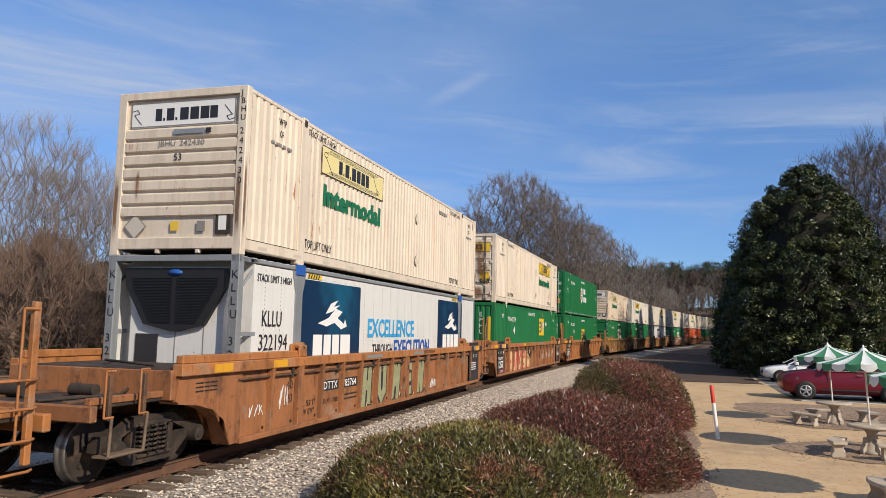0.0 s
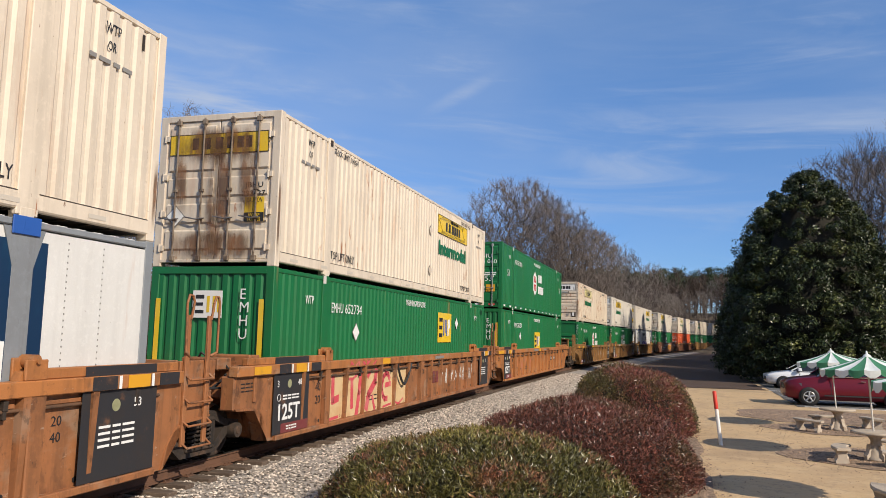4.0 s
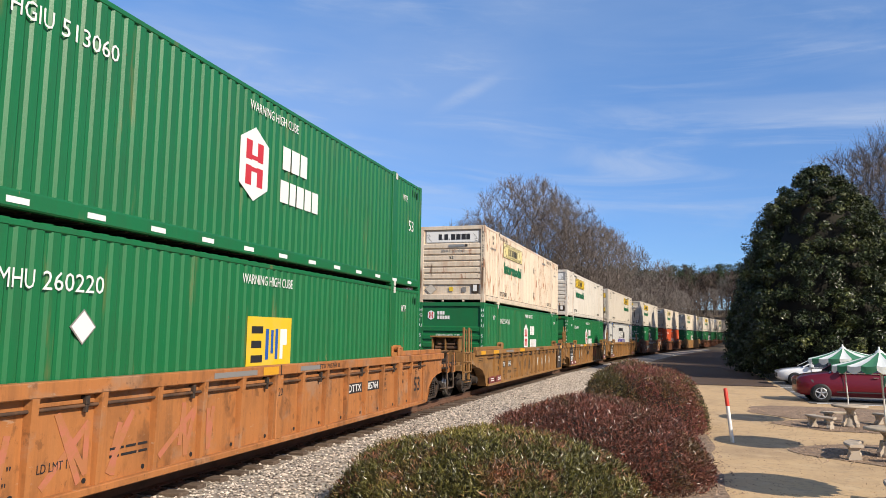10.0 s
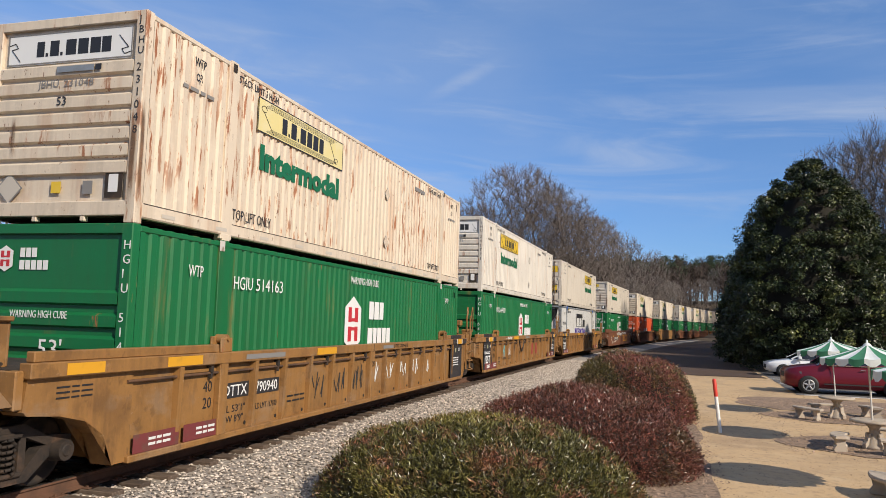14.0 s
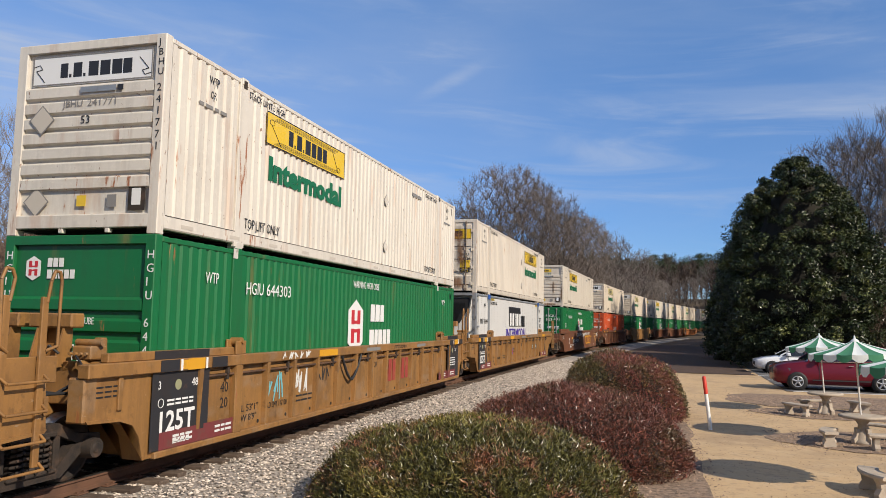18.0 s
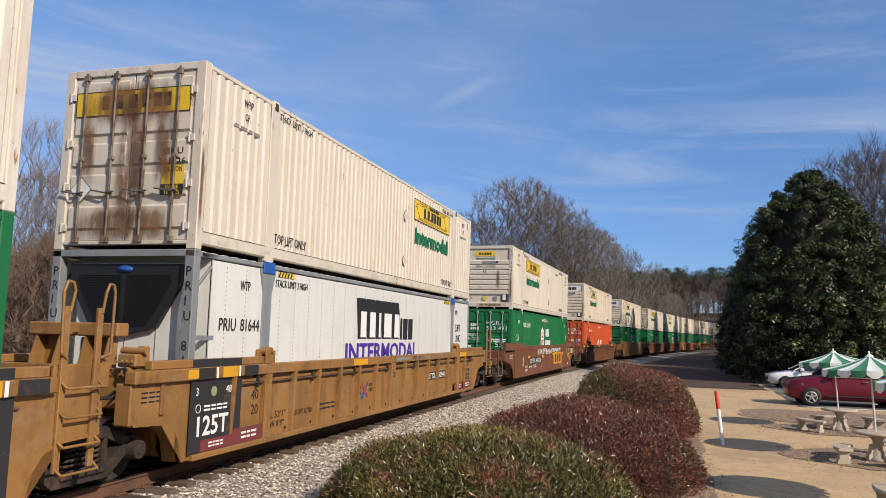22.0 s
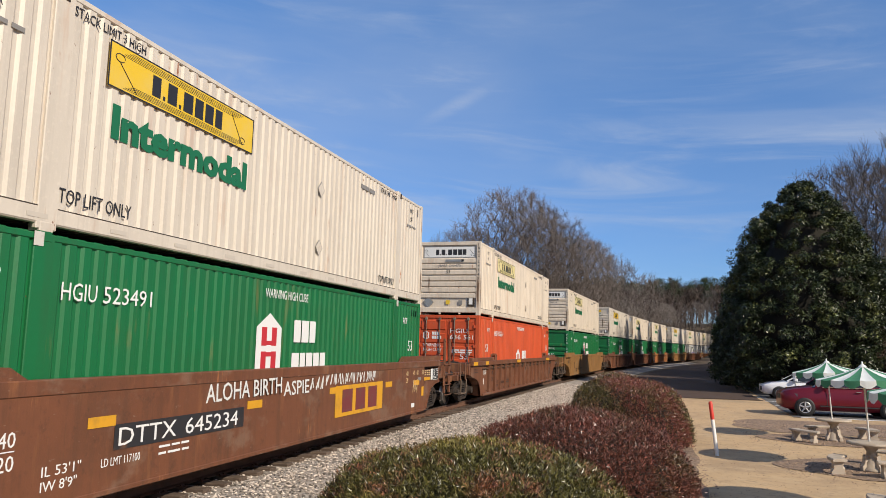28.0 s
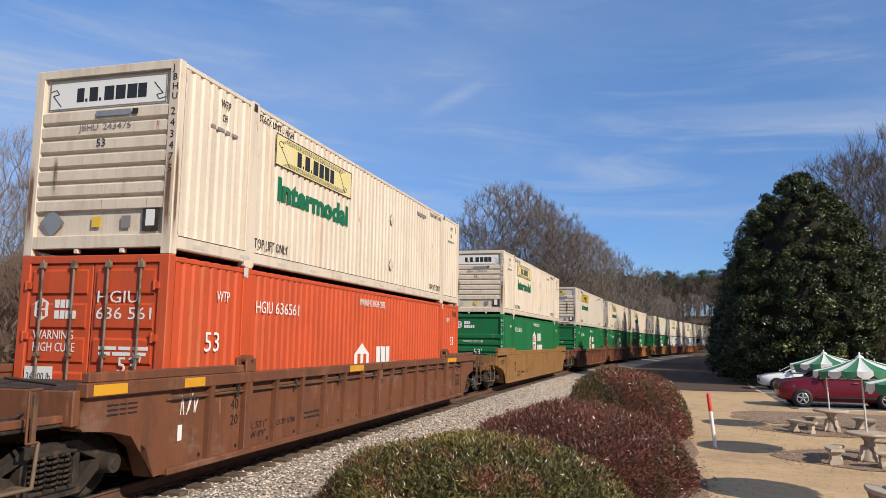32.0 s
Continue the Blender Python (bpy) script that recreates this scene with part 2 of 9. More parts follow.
M["ink_cyan"] = surface("light_blue_ink", (0.03, 0.33, 0.65), 0.5)
M["ink_purple"] = surface("purple_ink", (0.06, 0.03, 0.30), 0.5)
M["ink_grey"] = surface("grey_ink", (0.22, 0.21, 0.20), 0.6)
# near-black of the shadow line drawn above the bottom rail
M["groove"] = surface("groove_shadow", (0.055, 0.042, 0.034), 0.9)
M["vent_green"] = surface("dark_green_vent", (0.006, 0.05, 0.02), 0.6)
M["tape_grey"] = surface("weathered_grey_tape", (0.52, 0.47, 0.40), 0.6)
M["deep_blue"] = surface("deep_blue_film", (0.005, 0.026, 0.07), 0.35, layers=[((0.010, 0.11, 0.20), 0.9, 0.5, 0.72, 0.8, (0.6, 0.4, 3.0))])
M["steel"] = surface("worn_steel", (0.30, 0.28, 0.26), 0.42, 0.85, [(RUST, 6, 0.5, 0.7, 0.6, None)])
M["galv"] = surface("galvanised_steel", (0.42, 0.42, 0.40), 0.5, 0.7, [((0.25, 0.22, 0.18), 4, 0.45, 0.75, 0.5, None)])
M["dark_steel"] = surface("dirty_cast_steel", (0.038, 0.027, 0.020), 0.8, 0.1, [((0.105, 0.060, 0.036), 3, 0.5, 0.66, 0.7, None), ((0.015, 0.013, 0.012), 5, 0.45, 0.65, 0.8, None)], 0.2, 40)
M["rod_dirty"] = surface("dirty_painted_rod", (0.20, 0.155, 0.115), 0.7, layers=[((0.06, 0.035, 0.022), 4, 0.45, 0.6, 0.8, None)])
M["grille"] = surface("black_grille", (0.012, 0.012, 0.013), 0.6)


# ---- mesh helpers ----
class Geo:
    """Vertices and faces gathered into one mesh."""

    def __init__(self):
        self.v, self.f, self.s = [], [], []

    def add(self, verts, faces, smooth=False):
        k = len(self.v)
        self.v += [tuple(p) for p in verts]
        self.f += [tuple(i + k for i in f) for f in faces]
        self.s += [smooth] * len(faces)
        return self

    def box(self, x0, x1, y0, y1, z0, z1, c=0.0):
        """A box; c cuts its edges."""
        if c <= 0:
            p = [(x, y, z) for x in (x0, x1) for y in (y0, y1) for z in (z0, z1)]
            return self.add(p, [(0, 1, 3, 2), (4, 6, 7, 5), (0, 4, 5, 1), (2, 3, 7, 6), (0, 2, 6, 4), (1, 5, 7, 3)])
        v, ix = [], {}
        for sx in (0, 1):
            for sy in (0, 1):
                for sz in (0, 1):
                    p = ((x0, x1)[sx], (y0, y1)[sy], (z0, z1)[sz])
                    d = (c * (1 - 2 * sx), c * (1 - 2 * sy), c * (1 - 2 * sz))
                    for a in range(3):
                        ix[sx, sy, sz, a] = len(v)
                        v.append(tuple(p[i] + (0 if i == a else d[i]) for i in range(3)))
        f = []
        for a in range(3):
            b, e = (a + 1) % 3, (a + 2) % 3
            for s in (0, 1):
                q = []
                for i, j in ((0, 0), (1, 0), (1, 1), (0, 1)):
                    k = [0, 0, 0]
                    k[a], k[b], k[e] = s, i, j
                    q.append(ix[k[0], k[1], k[2], a])
                f.append(tuple(q if s else q[::-1]))
            for i in (0, 1):
                for j in (0, 1):
                    k0, k1 = [0, 0, 0], [0, 0, 0]
                    k0[a], k0[b], k0[e] = 0, i, j
                    k1[a], k1[b], k1[e] = 1, i, j
                    q = [ix[(*k0, b)], ix[(*k1, b)], ix[(*k1, e)], ix[(*k0, e)]]
                    f.append(tuple(q if i == j else q[::-1]))
        for sx in (0, 1):
            for sy in (0, 1):
                for sz in (0, 1):
                    q = [ix[sx, sy, sz, a] for a in range(3)]
                    f.append(tuple(q if (sx + sy + sz) % 2 else q[::-1]))
        return self.add(v, f)

    def tube(self, p0, p1, r0, r1=None, n=8, caps=True, smooth=True):
        p0, p1 = Vector(p0), Vector(p1)
        r1 = r0 if r1 is None else r1
        d = (p1 - p0).normalized()
        u = d.orthogonal().normalized()
        w = d.cross(u)
        ring = [(math.cos(2 * math.pi * i / n), math.sin(2 * math.pi * i / n)) for i in range(n)]
        v = [p0 + r0 * (c * u + s * w) for c, s in ring] + [p1 + r1 * (c * u + s * w) for c, s in ring]
        self.add(v, [(i, (i + 1) % n, n + (i + 1) % n, n + i) for i in range(n)], smooth)
        if caps:
            self.add(v, [tuple(range(n))[::-1], tuple(range(n, 2 * n))])
        return self

    def pipe(self, pts, r, n=6):
        for a, b in zip(pts, pts[1:]):
            self.tube(a, b, r, r, n)
        return self

    def extrude(self, poly, axis, a, b):
        """A flat outline, as pairs, drawn out along an axis from a to b."""
        put = {"x": lambda p, t: (t, p[0], p[1]), "y": lambda p, t: (p[0], t, p[1]), "z": lambda p, t: (p[0], p[1], t)}[axis]
        n = len(poly)
        v = [put(p, a) for p in poly] + [put(p, b) for p in poly]
        area = sum(p[0] * q[1] - q[0] * p[1] for p, q in zip(poly, poly[1:] + poly[:1]))
        flip = (area > 0) == (axis == "y")
        f = [(i, (i + 1) % n, n + (i + 1) % n, n + i) for i in range(n)] + [tuple(range(n))[::-1], tuple(range(n, 2 * n))]
        return self.add(v, [q[::-1] if flip else q for q in f])

    def lathe(self, prof, n=24, centre=(0, 0, 0), smooth=True, axis="z"):
        """A profile of (radius, height) turned about an axis."""
        v, f = [], []
        for r, h in prof:
            for i in range(n):
                a = 2 * math.pi * i / n
                p = (r * math.cos(a), r * math.sin(a), h)
                if axis == "x":
                    p = (h, p[0], p[1])
                v.append((p[0] + centre[0], p[1] + centre[1], p[2] + centre[2]))
        for k in range(len(prof) - 1):
            for i in range(n):
                j = (i + 1) % n
                f.append((k * n + i, k * n + j, (k + 1) * n + j, (k + 1) * n + i))
        return self.add(v, f, smooth)

    def mesh(self, name, mat=None):
        me = bpy.data.meshes.new(name)
        me.from_pydata(self.v, [], self.f)
        me.polygons.foreach_set("use_smooth", self.s)
        if mat:
            me.materials.append(mat)
        me.update()
        return me


def quick_mesh(name, verts, faces, mat, smooth=False):
    """A mesh from arrays: verts (n, 3), faces (m, 3 or 4)."""
    verts, faces = np.asarray(verts, np.float32), np.asarray(faces, np.int32)
    me = bpy.data.meshes.new(name)
    me.vertices.add(len(verts))
    me.vertices.foreach_set("co", verts.ravel())
    k = faces.shape[1]
    me.loops.add(faces.size)
    me.loops.foreach_set("vertex_index", faces.ravel())
    me.polygons.add(len(faces))
    me.polygons.foreach_set("loop_start", np.arange(0, faces.size, k, dtype=np.int32))
    me.polygons.foreach_set("use_smooth", np.full(len(faces), smooth))
    me.materials.append(mat)
    me.update(calc_edges=True)
    me.validate()
    return me


def part(name, shape, material, parent, label="", m=None):
    """One mesh object under a thing or a part; shape: Geo, bmesh or mesh."""
    if isinstance(shape, Geo):
        data = shape.mesh(name, material)
    elif isinstance(shape, bmesh.types.BMesh):
        data = bpy.data.meshes.new(name)
        shape.to_mesh(data)
        shape.free()
        data.materials.append(material)
    else:
        data = shape
    ob = new(name, data)
    ob.parent = parent
    if m is not None:
        ob.matrix_basis = m
    if label:
        ob["label"] = label
    return ob


def thing(name, label, category, m=None, group="", kind=""):
    ob = new(name)
    ob.empty_display_size = 0.2
    if m is not None:
        ob.matrix_basis = m
    return tagged(ob, label, category, group, kind)


def plane_pose(origin, right, up):
    """A pose whose x and y lie along right and up."""
    r, u = Vector(right), Vector(up)
    return Matrix.Translation(origin) @ Matrix((r, u, r.cross(u))).transposed().to_4x4()


words = {}


def lettering(text, size, mat, squeeze=1.0, bold=0.0):
    """Flat letters as a mesh, baseline left at the origin; size is the height of capitals."""
    key = (text, size, mat.name, squeeze, bold)
    if key not in words:
        cu = bpy.data.curves.new("letters", "FONT")
        cu.body, cu.size, cu.resolution_u, cu.extrude = text, size / 0.69, 2, 0.0015
        cu.offset = bold * size
        ob = new("letters", cu)
        dg = bpy.context.evaluated_depsgraph_get()
        me = bpy.data.meshes.new_from_object(ob.evaluated_get(dg))
        bpy.data.objects.remove(ob)
        bpy.data.curves.remove(cu)
        me.transform(Matrix.Diagonal((squeeze, 1, 1, 1)))
        me.materials.clear()
        me.materials.append(mat)
        words[key] = me
    return words[key]


def write(text, size, mat, parent, origin, right, up=(0, 0, 1), squeeze=1.0, name="lettering", width=None, bold=0.0):
    me = lettering(text, size, mat, squeeze, bold)
    if width:
        w = max(v.co.x for v in me.vertices)
        me = lettering(text, size, mat, round(squeeze * width / w, 3), bold)
    return tagged(part(name, me, None, parent, "", plane_pose(origin, right, up)), kind="stuff" if len(text) > 1 else "")


# ---- the track's line ----
def track_at(s):
    """Place on the centre line and turn to the right at s metres along it."""
    a = max(s - TRACK_START, 0) / TRACK_BEND
    if a == 0:
        return TRACK_X, s, 0.0
    return TRACK_X + TRACK_BEND * (1 - math.cos(a)), TRACK_START + TRACK_BEND * math.sin(a), a


def on_track(s, z=0.0):
    x, y, a = track_at(s)
    return Matrix.Translation((x, y, z)) @ Matrix.Rotation(-a, 4, "Z")


def run(t):
    return SPEED * t + GAIN * t * t


# ---- ground, ballast, rails, sleepers ----
M["ground"] = surface("dry_winter_ground", (0.13, 0.095, 0.06), 0.95, layers=[((0.07, 0.052, 0.034), 0.15, 0.4, 0.7, 0.9, None), ((0.19, 0.14, 0.085), 2.0, 0.45, 0.75, 0.6, None)], bump=0.4, bump_scale=9)
M["sand"] = surface("sandy_soil", (0.53, 0.365, 0.195), 0.95, layers=[((0.36, 0.25, 0.145), 0.35, 0.4, 0.65, 0.8, None), ((0.56, 0.41, 0.24), 1.7, 0.45, 0.75, 0.7, None), ((0.30, 0.21, 0.125), 6, 0.52, 0.66, 0.5, None), ((0.22, 0.16, 0.10), 22, 0.60, 0.72, 0.6, None), ((0.62, 0.47, 0.30), 38, 0.58, 0.70, 0.5, None)], bump=0.7, bump_scale=14)
M["mulch"] = surface("gravel_mulch", (0.30, 0.205, 0.135), 0.95, layers=[((0.11, 0.075, 0.052), 9, 0.4, 0.65, 0.9, None), ((0.36, 0.275, 0.20), 25, 0.5, 0.7, 0.8, None)], bump=0.9, bump_scale=22)
M["asphalt"] = surface("worn_asphalt", (0.13, 0.125, 0.12), 0.9, layers=[((0.07, 0.066, 0.062), 1.1, 0.4, 0.7, 0.7, None), ((0.26, 0.25, 0.23), 40, 0.55, 0.75, 0.6, None)], bump=0.3, bump_scale=60)
M["bed"] = surface("ballast_bed", (0.38, 0.335, 0.285), 0.95, layers=[((0.17, 0.14, 0.115), 14, 0.42, 0.62, 0.7, None), ((0.44, 0.41, 0.37), 26, 0.5, 0.7, 0.7, None)], bump=1.0, bump_scale=20)
M["stone"] = surface("ballast_stone", (0.47, 0.405, 0.34), 0.9, per_island=0.8, layers=[((0.26, 0.21, 0.17), 8, 0.4, 0.7, 0.6, None)])
M["sleeper"] = surface("creosoted_oak", (0.085, 0.058, 0.042), 0.9, layers=[((0.17, 0.125, 0.09), 3, 0.4, 0.7, 0.7, (1, 9, 9))], bump=0.5, bump_scale=25, per_object=0.3)
M["rail"] = surface("rusty_rail", (0.15, 0.075, 0.045), 0.8, 0.1, [((0.08, 0.045, 0.03), 3, 0.4, 0.7, 0.8, None)])
M["railhead"] = surface("polished_railhead", (0.40, 0.38, 0.36), 0.3, 0.95, [(RUST, 8, 0.55, 0.8, 0.3, None)])


def ground_z(x, y):
    """Level of the ground: the lot, the car park a hand higher, the bank behind the track."""
    z = LOT + 0.07 * min(max((y - 25.0) / 7.0, 0), 1)
    d = x - track_at(y)[0] if y > 0 else x - TRACK_X
    if d < -3.4:
        z -= 0.15 * min((-3.4 - d) / 3.0, 1)
    far = math.hypot(x, y)
    if far > 150:
        z += 0.11 * (min(far, 275) - 150) * min(1, (far - 150) / 120) - 0.05 * max(0, far - 275)
    return z + 0.02 * noise.noise(Vector((x * 0.35, y * 0.35, 0))) * (1 if far < 90 else 0)


def build_ground():
    def steps(lo, hi):
        out, q = [], 0.0
        while q < hi:
            out.append(q)
            q += 0.8 if q < 26 else (2.5 if q < 60 else 0.14 * q)
        neg, q = [], 0.8
        while q < -lo:
            neg.append(-q)
            q += 0.8 if q < 26 else (2.5 if q < 60 else 0.14 * q)
        return sorted(neg) + out + [hi]
    xs, ys = steps(-900, 900), steps(-900, 1200)
    v = [(x, y, ground_z(x, y)) for y in ys for x in xs]
    n = len(xs)
    f = [(j * n + i, j * n + i + 1, (j + 1) * n + i + 1, (j + 1) * n + i) for j in range(len(ys) - 1) for i in range(n - 1)]
    ob = new("ground", quick_mesh("ground", v, f, M["ground"], True))
    tagged(ob, "dry winter grass and bare soil round the railway", "ground", kind="structure")


def sheet(name, label, category, outline_at, y0, y1, step, mat, lift, edge=0.25, cols=14):
    """A sheet laid on the ground between two winding borders; outline_at(y) gives its two sides."""
    v, f = [], []
    k = int((y1 - y0) / step)
    for j in range(k + 1):
        y = y0 + (y1 - y0) * j / k
        a, b = outline_at(y)
        a += edge * noise.noise(Vector((y * 0.7, 1.3, 5)))
        b += edge * noise.noise(Vector((y * 0.7, 7.7, 2)))
        for i in range(cols + 1):
            x = a + (b - a) * i / cols
            v.append((x, y, ground_z(x, y) + lift))
    for j in range(k):
        for i in range(cols):
            q = j * (cols + 1) + i
            f.append((q, q + 1, q + cols + 2, q + cols + 1))
    return tagged(new(name, quick_mesh(name, v, f, mat, True)), label, category, kind="structure")


def build_track():
    ss = [-30 + 2.0 * i for i in range(60)] + [90 + 6.0 * i for i in range(45)]
    # bed: a low heap of stone
    prof = [(-4.6, -0.62), (-2.9, -0.34), (-1.9, -0.25), (-1.2, -0.235), (0, -0.24), (1.2, -0.235), (1.9, -0.25), (2.9, -0.31), (4.6, -0.47)]
    v, f = [], []
    for s in ss:
        m = on_track(s)
        for x, z in prof:
            v.append(m @ Vector((x, 0, z)))
    n = len(prof)
    for j in range(len(ss) - 1):
        for i in range(n - 1):
            f.append((j * n + i, j * n + i + 1, (j + 1) * n + i + 1, (j + 1) * n + i))
    bed = tagged(new("ballast_bed", quick_mesh("ballast_bed", v, f, M["bed"], True)), "grey crushed-stone ballast under the railway track", "ballast", kind="structure")
    # rails
    track = thing("railway_track", "rusty steel rails on dark wooden sleepers in grey ballast", "railway track", kind="structure")
    web = [(-0.07, -0.17), (0.07, -0.17), (0.07, -0.155), (0.012, -0.135), (0.012, -0.045), (0.036, -0.032), (0.036, -0.008), (-0.036, -0.008), (-0.036, -0.032), (-0.012, -0.045), (-0.012, -0.135), (-0.07, -0.155)]
    for side in (-1, 1):
        v, f = [], []
        n = len(web)
        for s in ss:
            m = on_track(s)
            v += [m @ Vector((side * 0.753 + x, 0, z)) for x, z in web]
        for j in range(len(ss) - 1):
            f += [(j * n + i, j * n + (i + 1) % n, (j + 1) * n + (i + 1) % n, (j + 1) * n + i) for i in range(n)]
        rail = part("rail", quick_mesh("rail", v, f, M["rail"]), None, track)
        v, f = [], []
        for s in ss:
            m = on_track(s)
            v += [m @ Vector((side * 0.753 + x, 0, z)) for x, z in ((-0.034, -0.006), (-0.026, 0.0), (0.026, 0.0), (0.034, -0.006))]
        for j in range(len(ss) - 1):
            f += [(j * 4 + i, j * 4 + i + 1, j * 4 + i + 5, j * 4 + i + 4) for i in range(3)]
        part("rail_head", quick_mesh("rail_head", v, f, M["railhead"]), None, rail, "polished running surface")
    tie = Geo().box(-1.3, 1.3, -0.115, 0.115, -0.36, -0.175, 0.012).mesh("sleeper", M["sleeper"])
    plate = Geo().box(-0.17, 0.17, -0.1, 0.1, -0.176, -0.158, 0.005)
    for x, y in ((-0.12, -0.06), (-0.12, 0.06), (0.12, -0.06), (0.12, 0.06)):
        plate.box(x - 0.015, x + 0.015, y - 0.015, y + 0.015, -0.16, -0.135)
    plate = plate.mesh("tie_plate", M["rail"])
    rnd = random.Random(5)
    for k in range(230):
        s = -9 + 0.54 * k
        m = on_track(s) @ pose(rnd.uniform(-0.05, 0.05), rnd.uniform(-0.03, 0.03), rnd.uniform(-0.012, 0.006), 0, 0, rnd.uniform(-1.2, 1.2))
        part("sleeper", tie, None, track, "", m)
        if 2 < s < 34:
            for side in (-0.753, 0.753):
                part("tie_plate", plate, None, track, "", on_track(s) @ pose(side, 0, 0))
    # loose stones over the bed, near the eye
    rng = np.random.default_rng(4)
    count = 86000
    s = np.where(rng.random(count) < 0.08, rng.uniform(-12, 4, count), 3.0 + 47.0 * rng.random(count) ** 1.5)
    x = rng.uniform(-1.9, 5.6, count)
    keep = ~((np.abs(x) < 1.31) & (np.abs((s + 9 + 0.27) % 0.54 - 0.27) < 0.12)) & (np.abs(np.abs(x) - 0.753) > 0.09)
    s, x = s[keep], x[keep]
    z = np.interp(x, [-4.2, -2.9, -1.9, 1.9, 2.9, 4.4, 6.0], [-0.42, -0.30, -0.235, -0.24, -0.31, -0.445, -0.445])
    base = np.array([(1, 0, 0), (-.2, .95, .1), (-.95, -.2, -.05), (.15, -.9, .05), (.35, .25, .52), (-.4, -.2, .48), (0, 0, -.5)], float)
    tri = np.array([(0, 1, 4), (1, 5, 4), (1, 2, 5), (2, 3, 5), (3, 4, 5), (3, 0, 4), (1, 0, 6), (2, 1, 6), (3, 2, 6), (0, 3, 6)])
    k = len(s)
    size = rng.uniform(0.013, 0.033, (k, 1, 1)) * (1 + 0.35 * (s[:, None, None] / 50))
    shape = base[None] * rng.uniform(0.7, 1.25, (k, 7, 3)) * size
    a = rng.random(k) * 6.28
    c, sn = np.cos(a)[:, None], np.sin(a)[:, None]
    px, py = shape[:, :, 0] * c - shape[:, :, 1] * sn, shape[:, :, 0] * sn + shape[:, :, 1] * c
    ang = np.maximum(s - TRACK_START, 0) / TRACK_BEND
    cx = TRACK_X + TRACK_BEND * (1 - np.cos(ang)) + x * np.cos(ang)
    cy = np.where(s > TRACK_START, TRACK_START + TRACK_BEND * np.sin(ang), s) - x * np.sin(ang)
    v = np.stack([cx[:, None] + px, cy[:, None] + py, z[:, None] + 0.012 + shape[:, :, 2]], -1).reshape(-1, 3)
    f = (tri[None] + 7 * np.arange(k)[:, None, None]).reshape(-1, 3)
    tagged(new("ballast_stones", quick_mesh("ballast_stones", v, f, M["stone"])), "loose pale grey crushed stones of the ballast", "gravel", kind="stuff")


build_ground()
build_track()


# ---- plants ----
M["bark"] = surface("grey_bark", (0.15, 0.12, 0.10), 0.95, layers=[((0.10, 0.08, 0.065), 6, 0.4, 0.7, 0.8, (1, 1, 0.3))], bump=0.6, bump_scale=20)
M["twig"] = surface("bare_twigs", (0.165, 0.135, 0.117), 0.95, per_object=0.25)
M["twig_grey"] = surface("grey_bare_twigs", (0.22, 0.19, 0.168), 0.95, per_object=0.2)
M["pale_bark"] = surface("pale_mottled_bark", (0.25, 0.22, 0.185), 0.9, layers=[((0.10, 0.08, 0.065), 5, 0.45, 0.65, 0.8, None)])
M["brush"] = surface("brown_brush", (0.125, 0.082, 0.060), 0.95, per_object=0.3)


def branch_mesh(name, segs, mat):
    """Tapered pieces as one mesh; segs: (p0, p1, r0, r1)."""
    p0 = np.array([s[0] for s in segs]); p1 = np.array([s[1] for s in segs])
    r0 = np.array([s[2] for s in segs]); r1 = np.array([s[3] for s in segs])
    n = 5 if len(segs) < 400 else 3
    d = p1 - p0
    d /= np.maximum(np.linalg.norm(d, axis=1, keepdims=True), 1e-6)
    ref = np.where(np.abs(d[:, 2:3]) < 0.9, np.array([[0, 0, 1.0]]), np.array([[1.0, 0, 0]]))
    u = np.cross(d, ref); u /= np.linalg.norm(u, axis=1, keepdims=True)
    w = np.cross(d, u)
    ang = np.arange(n) * 2 * np.pi / n
    ring = u[:, None] * np.cos(ang)[None, :, None] + w[:, None] * np.sin(ang)[None, :, None]
    v = np.concatenate([p0[:, None] + ring * r0[:, None, None], p1[:, None] + ring * r1[:, None, None]], 1).reshape(-1, 3)
    i = np.arange(n)
    q = np.stack([i, (i + 1) % n, n + (i + 1) % n, n + i], -1)
    f = (q[None] + 2 * n * np.arange(len(segs))[:, None, None]).reshape(-1, 4)
    return quick_mesh(name, v, f, mat, n > 3)


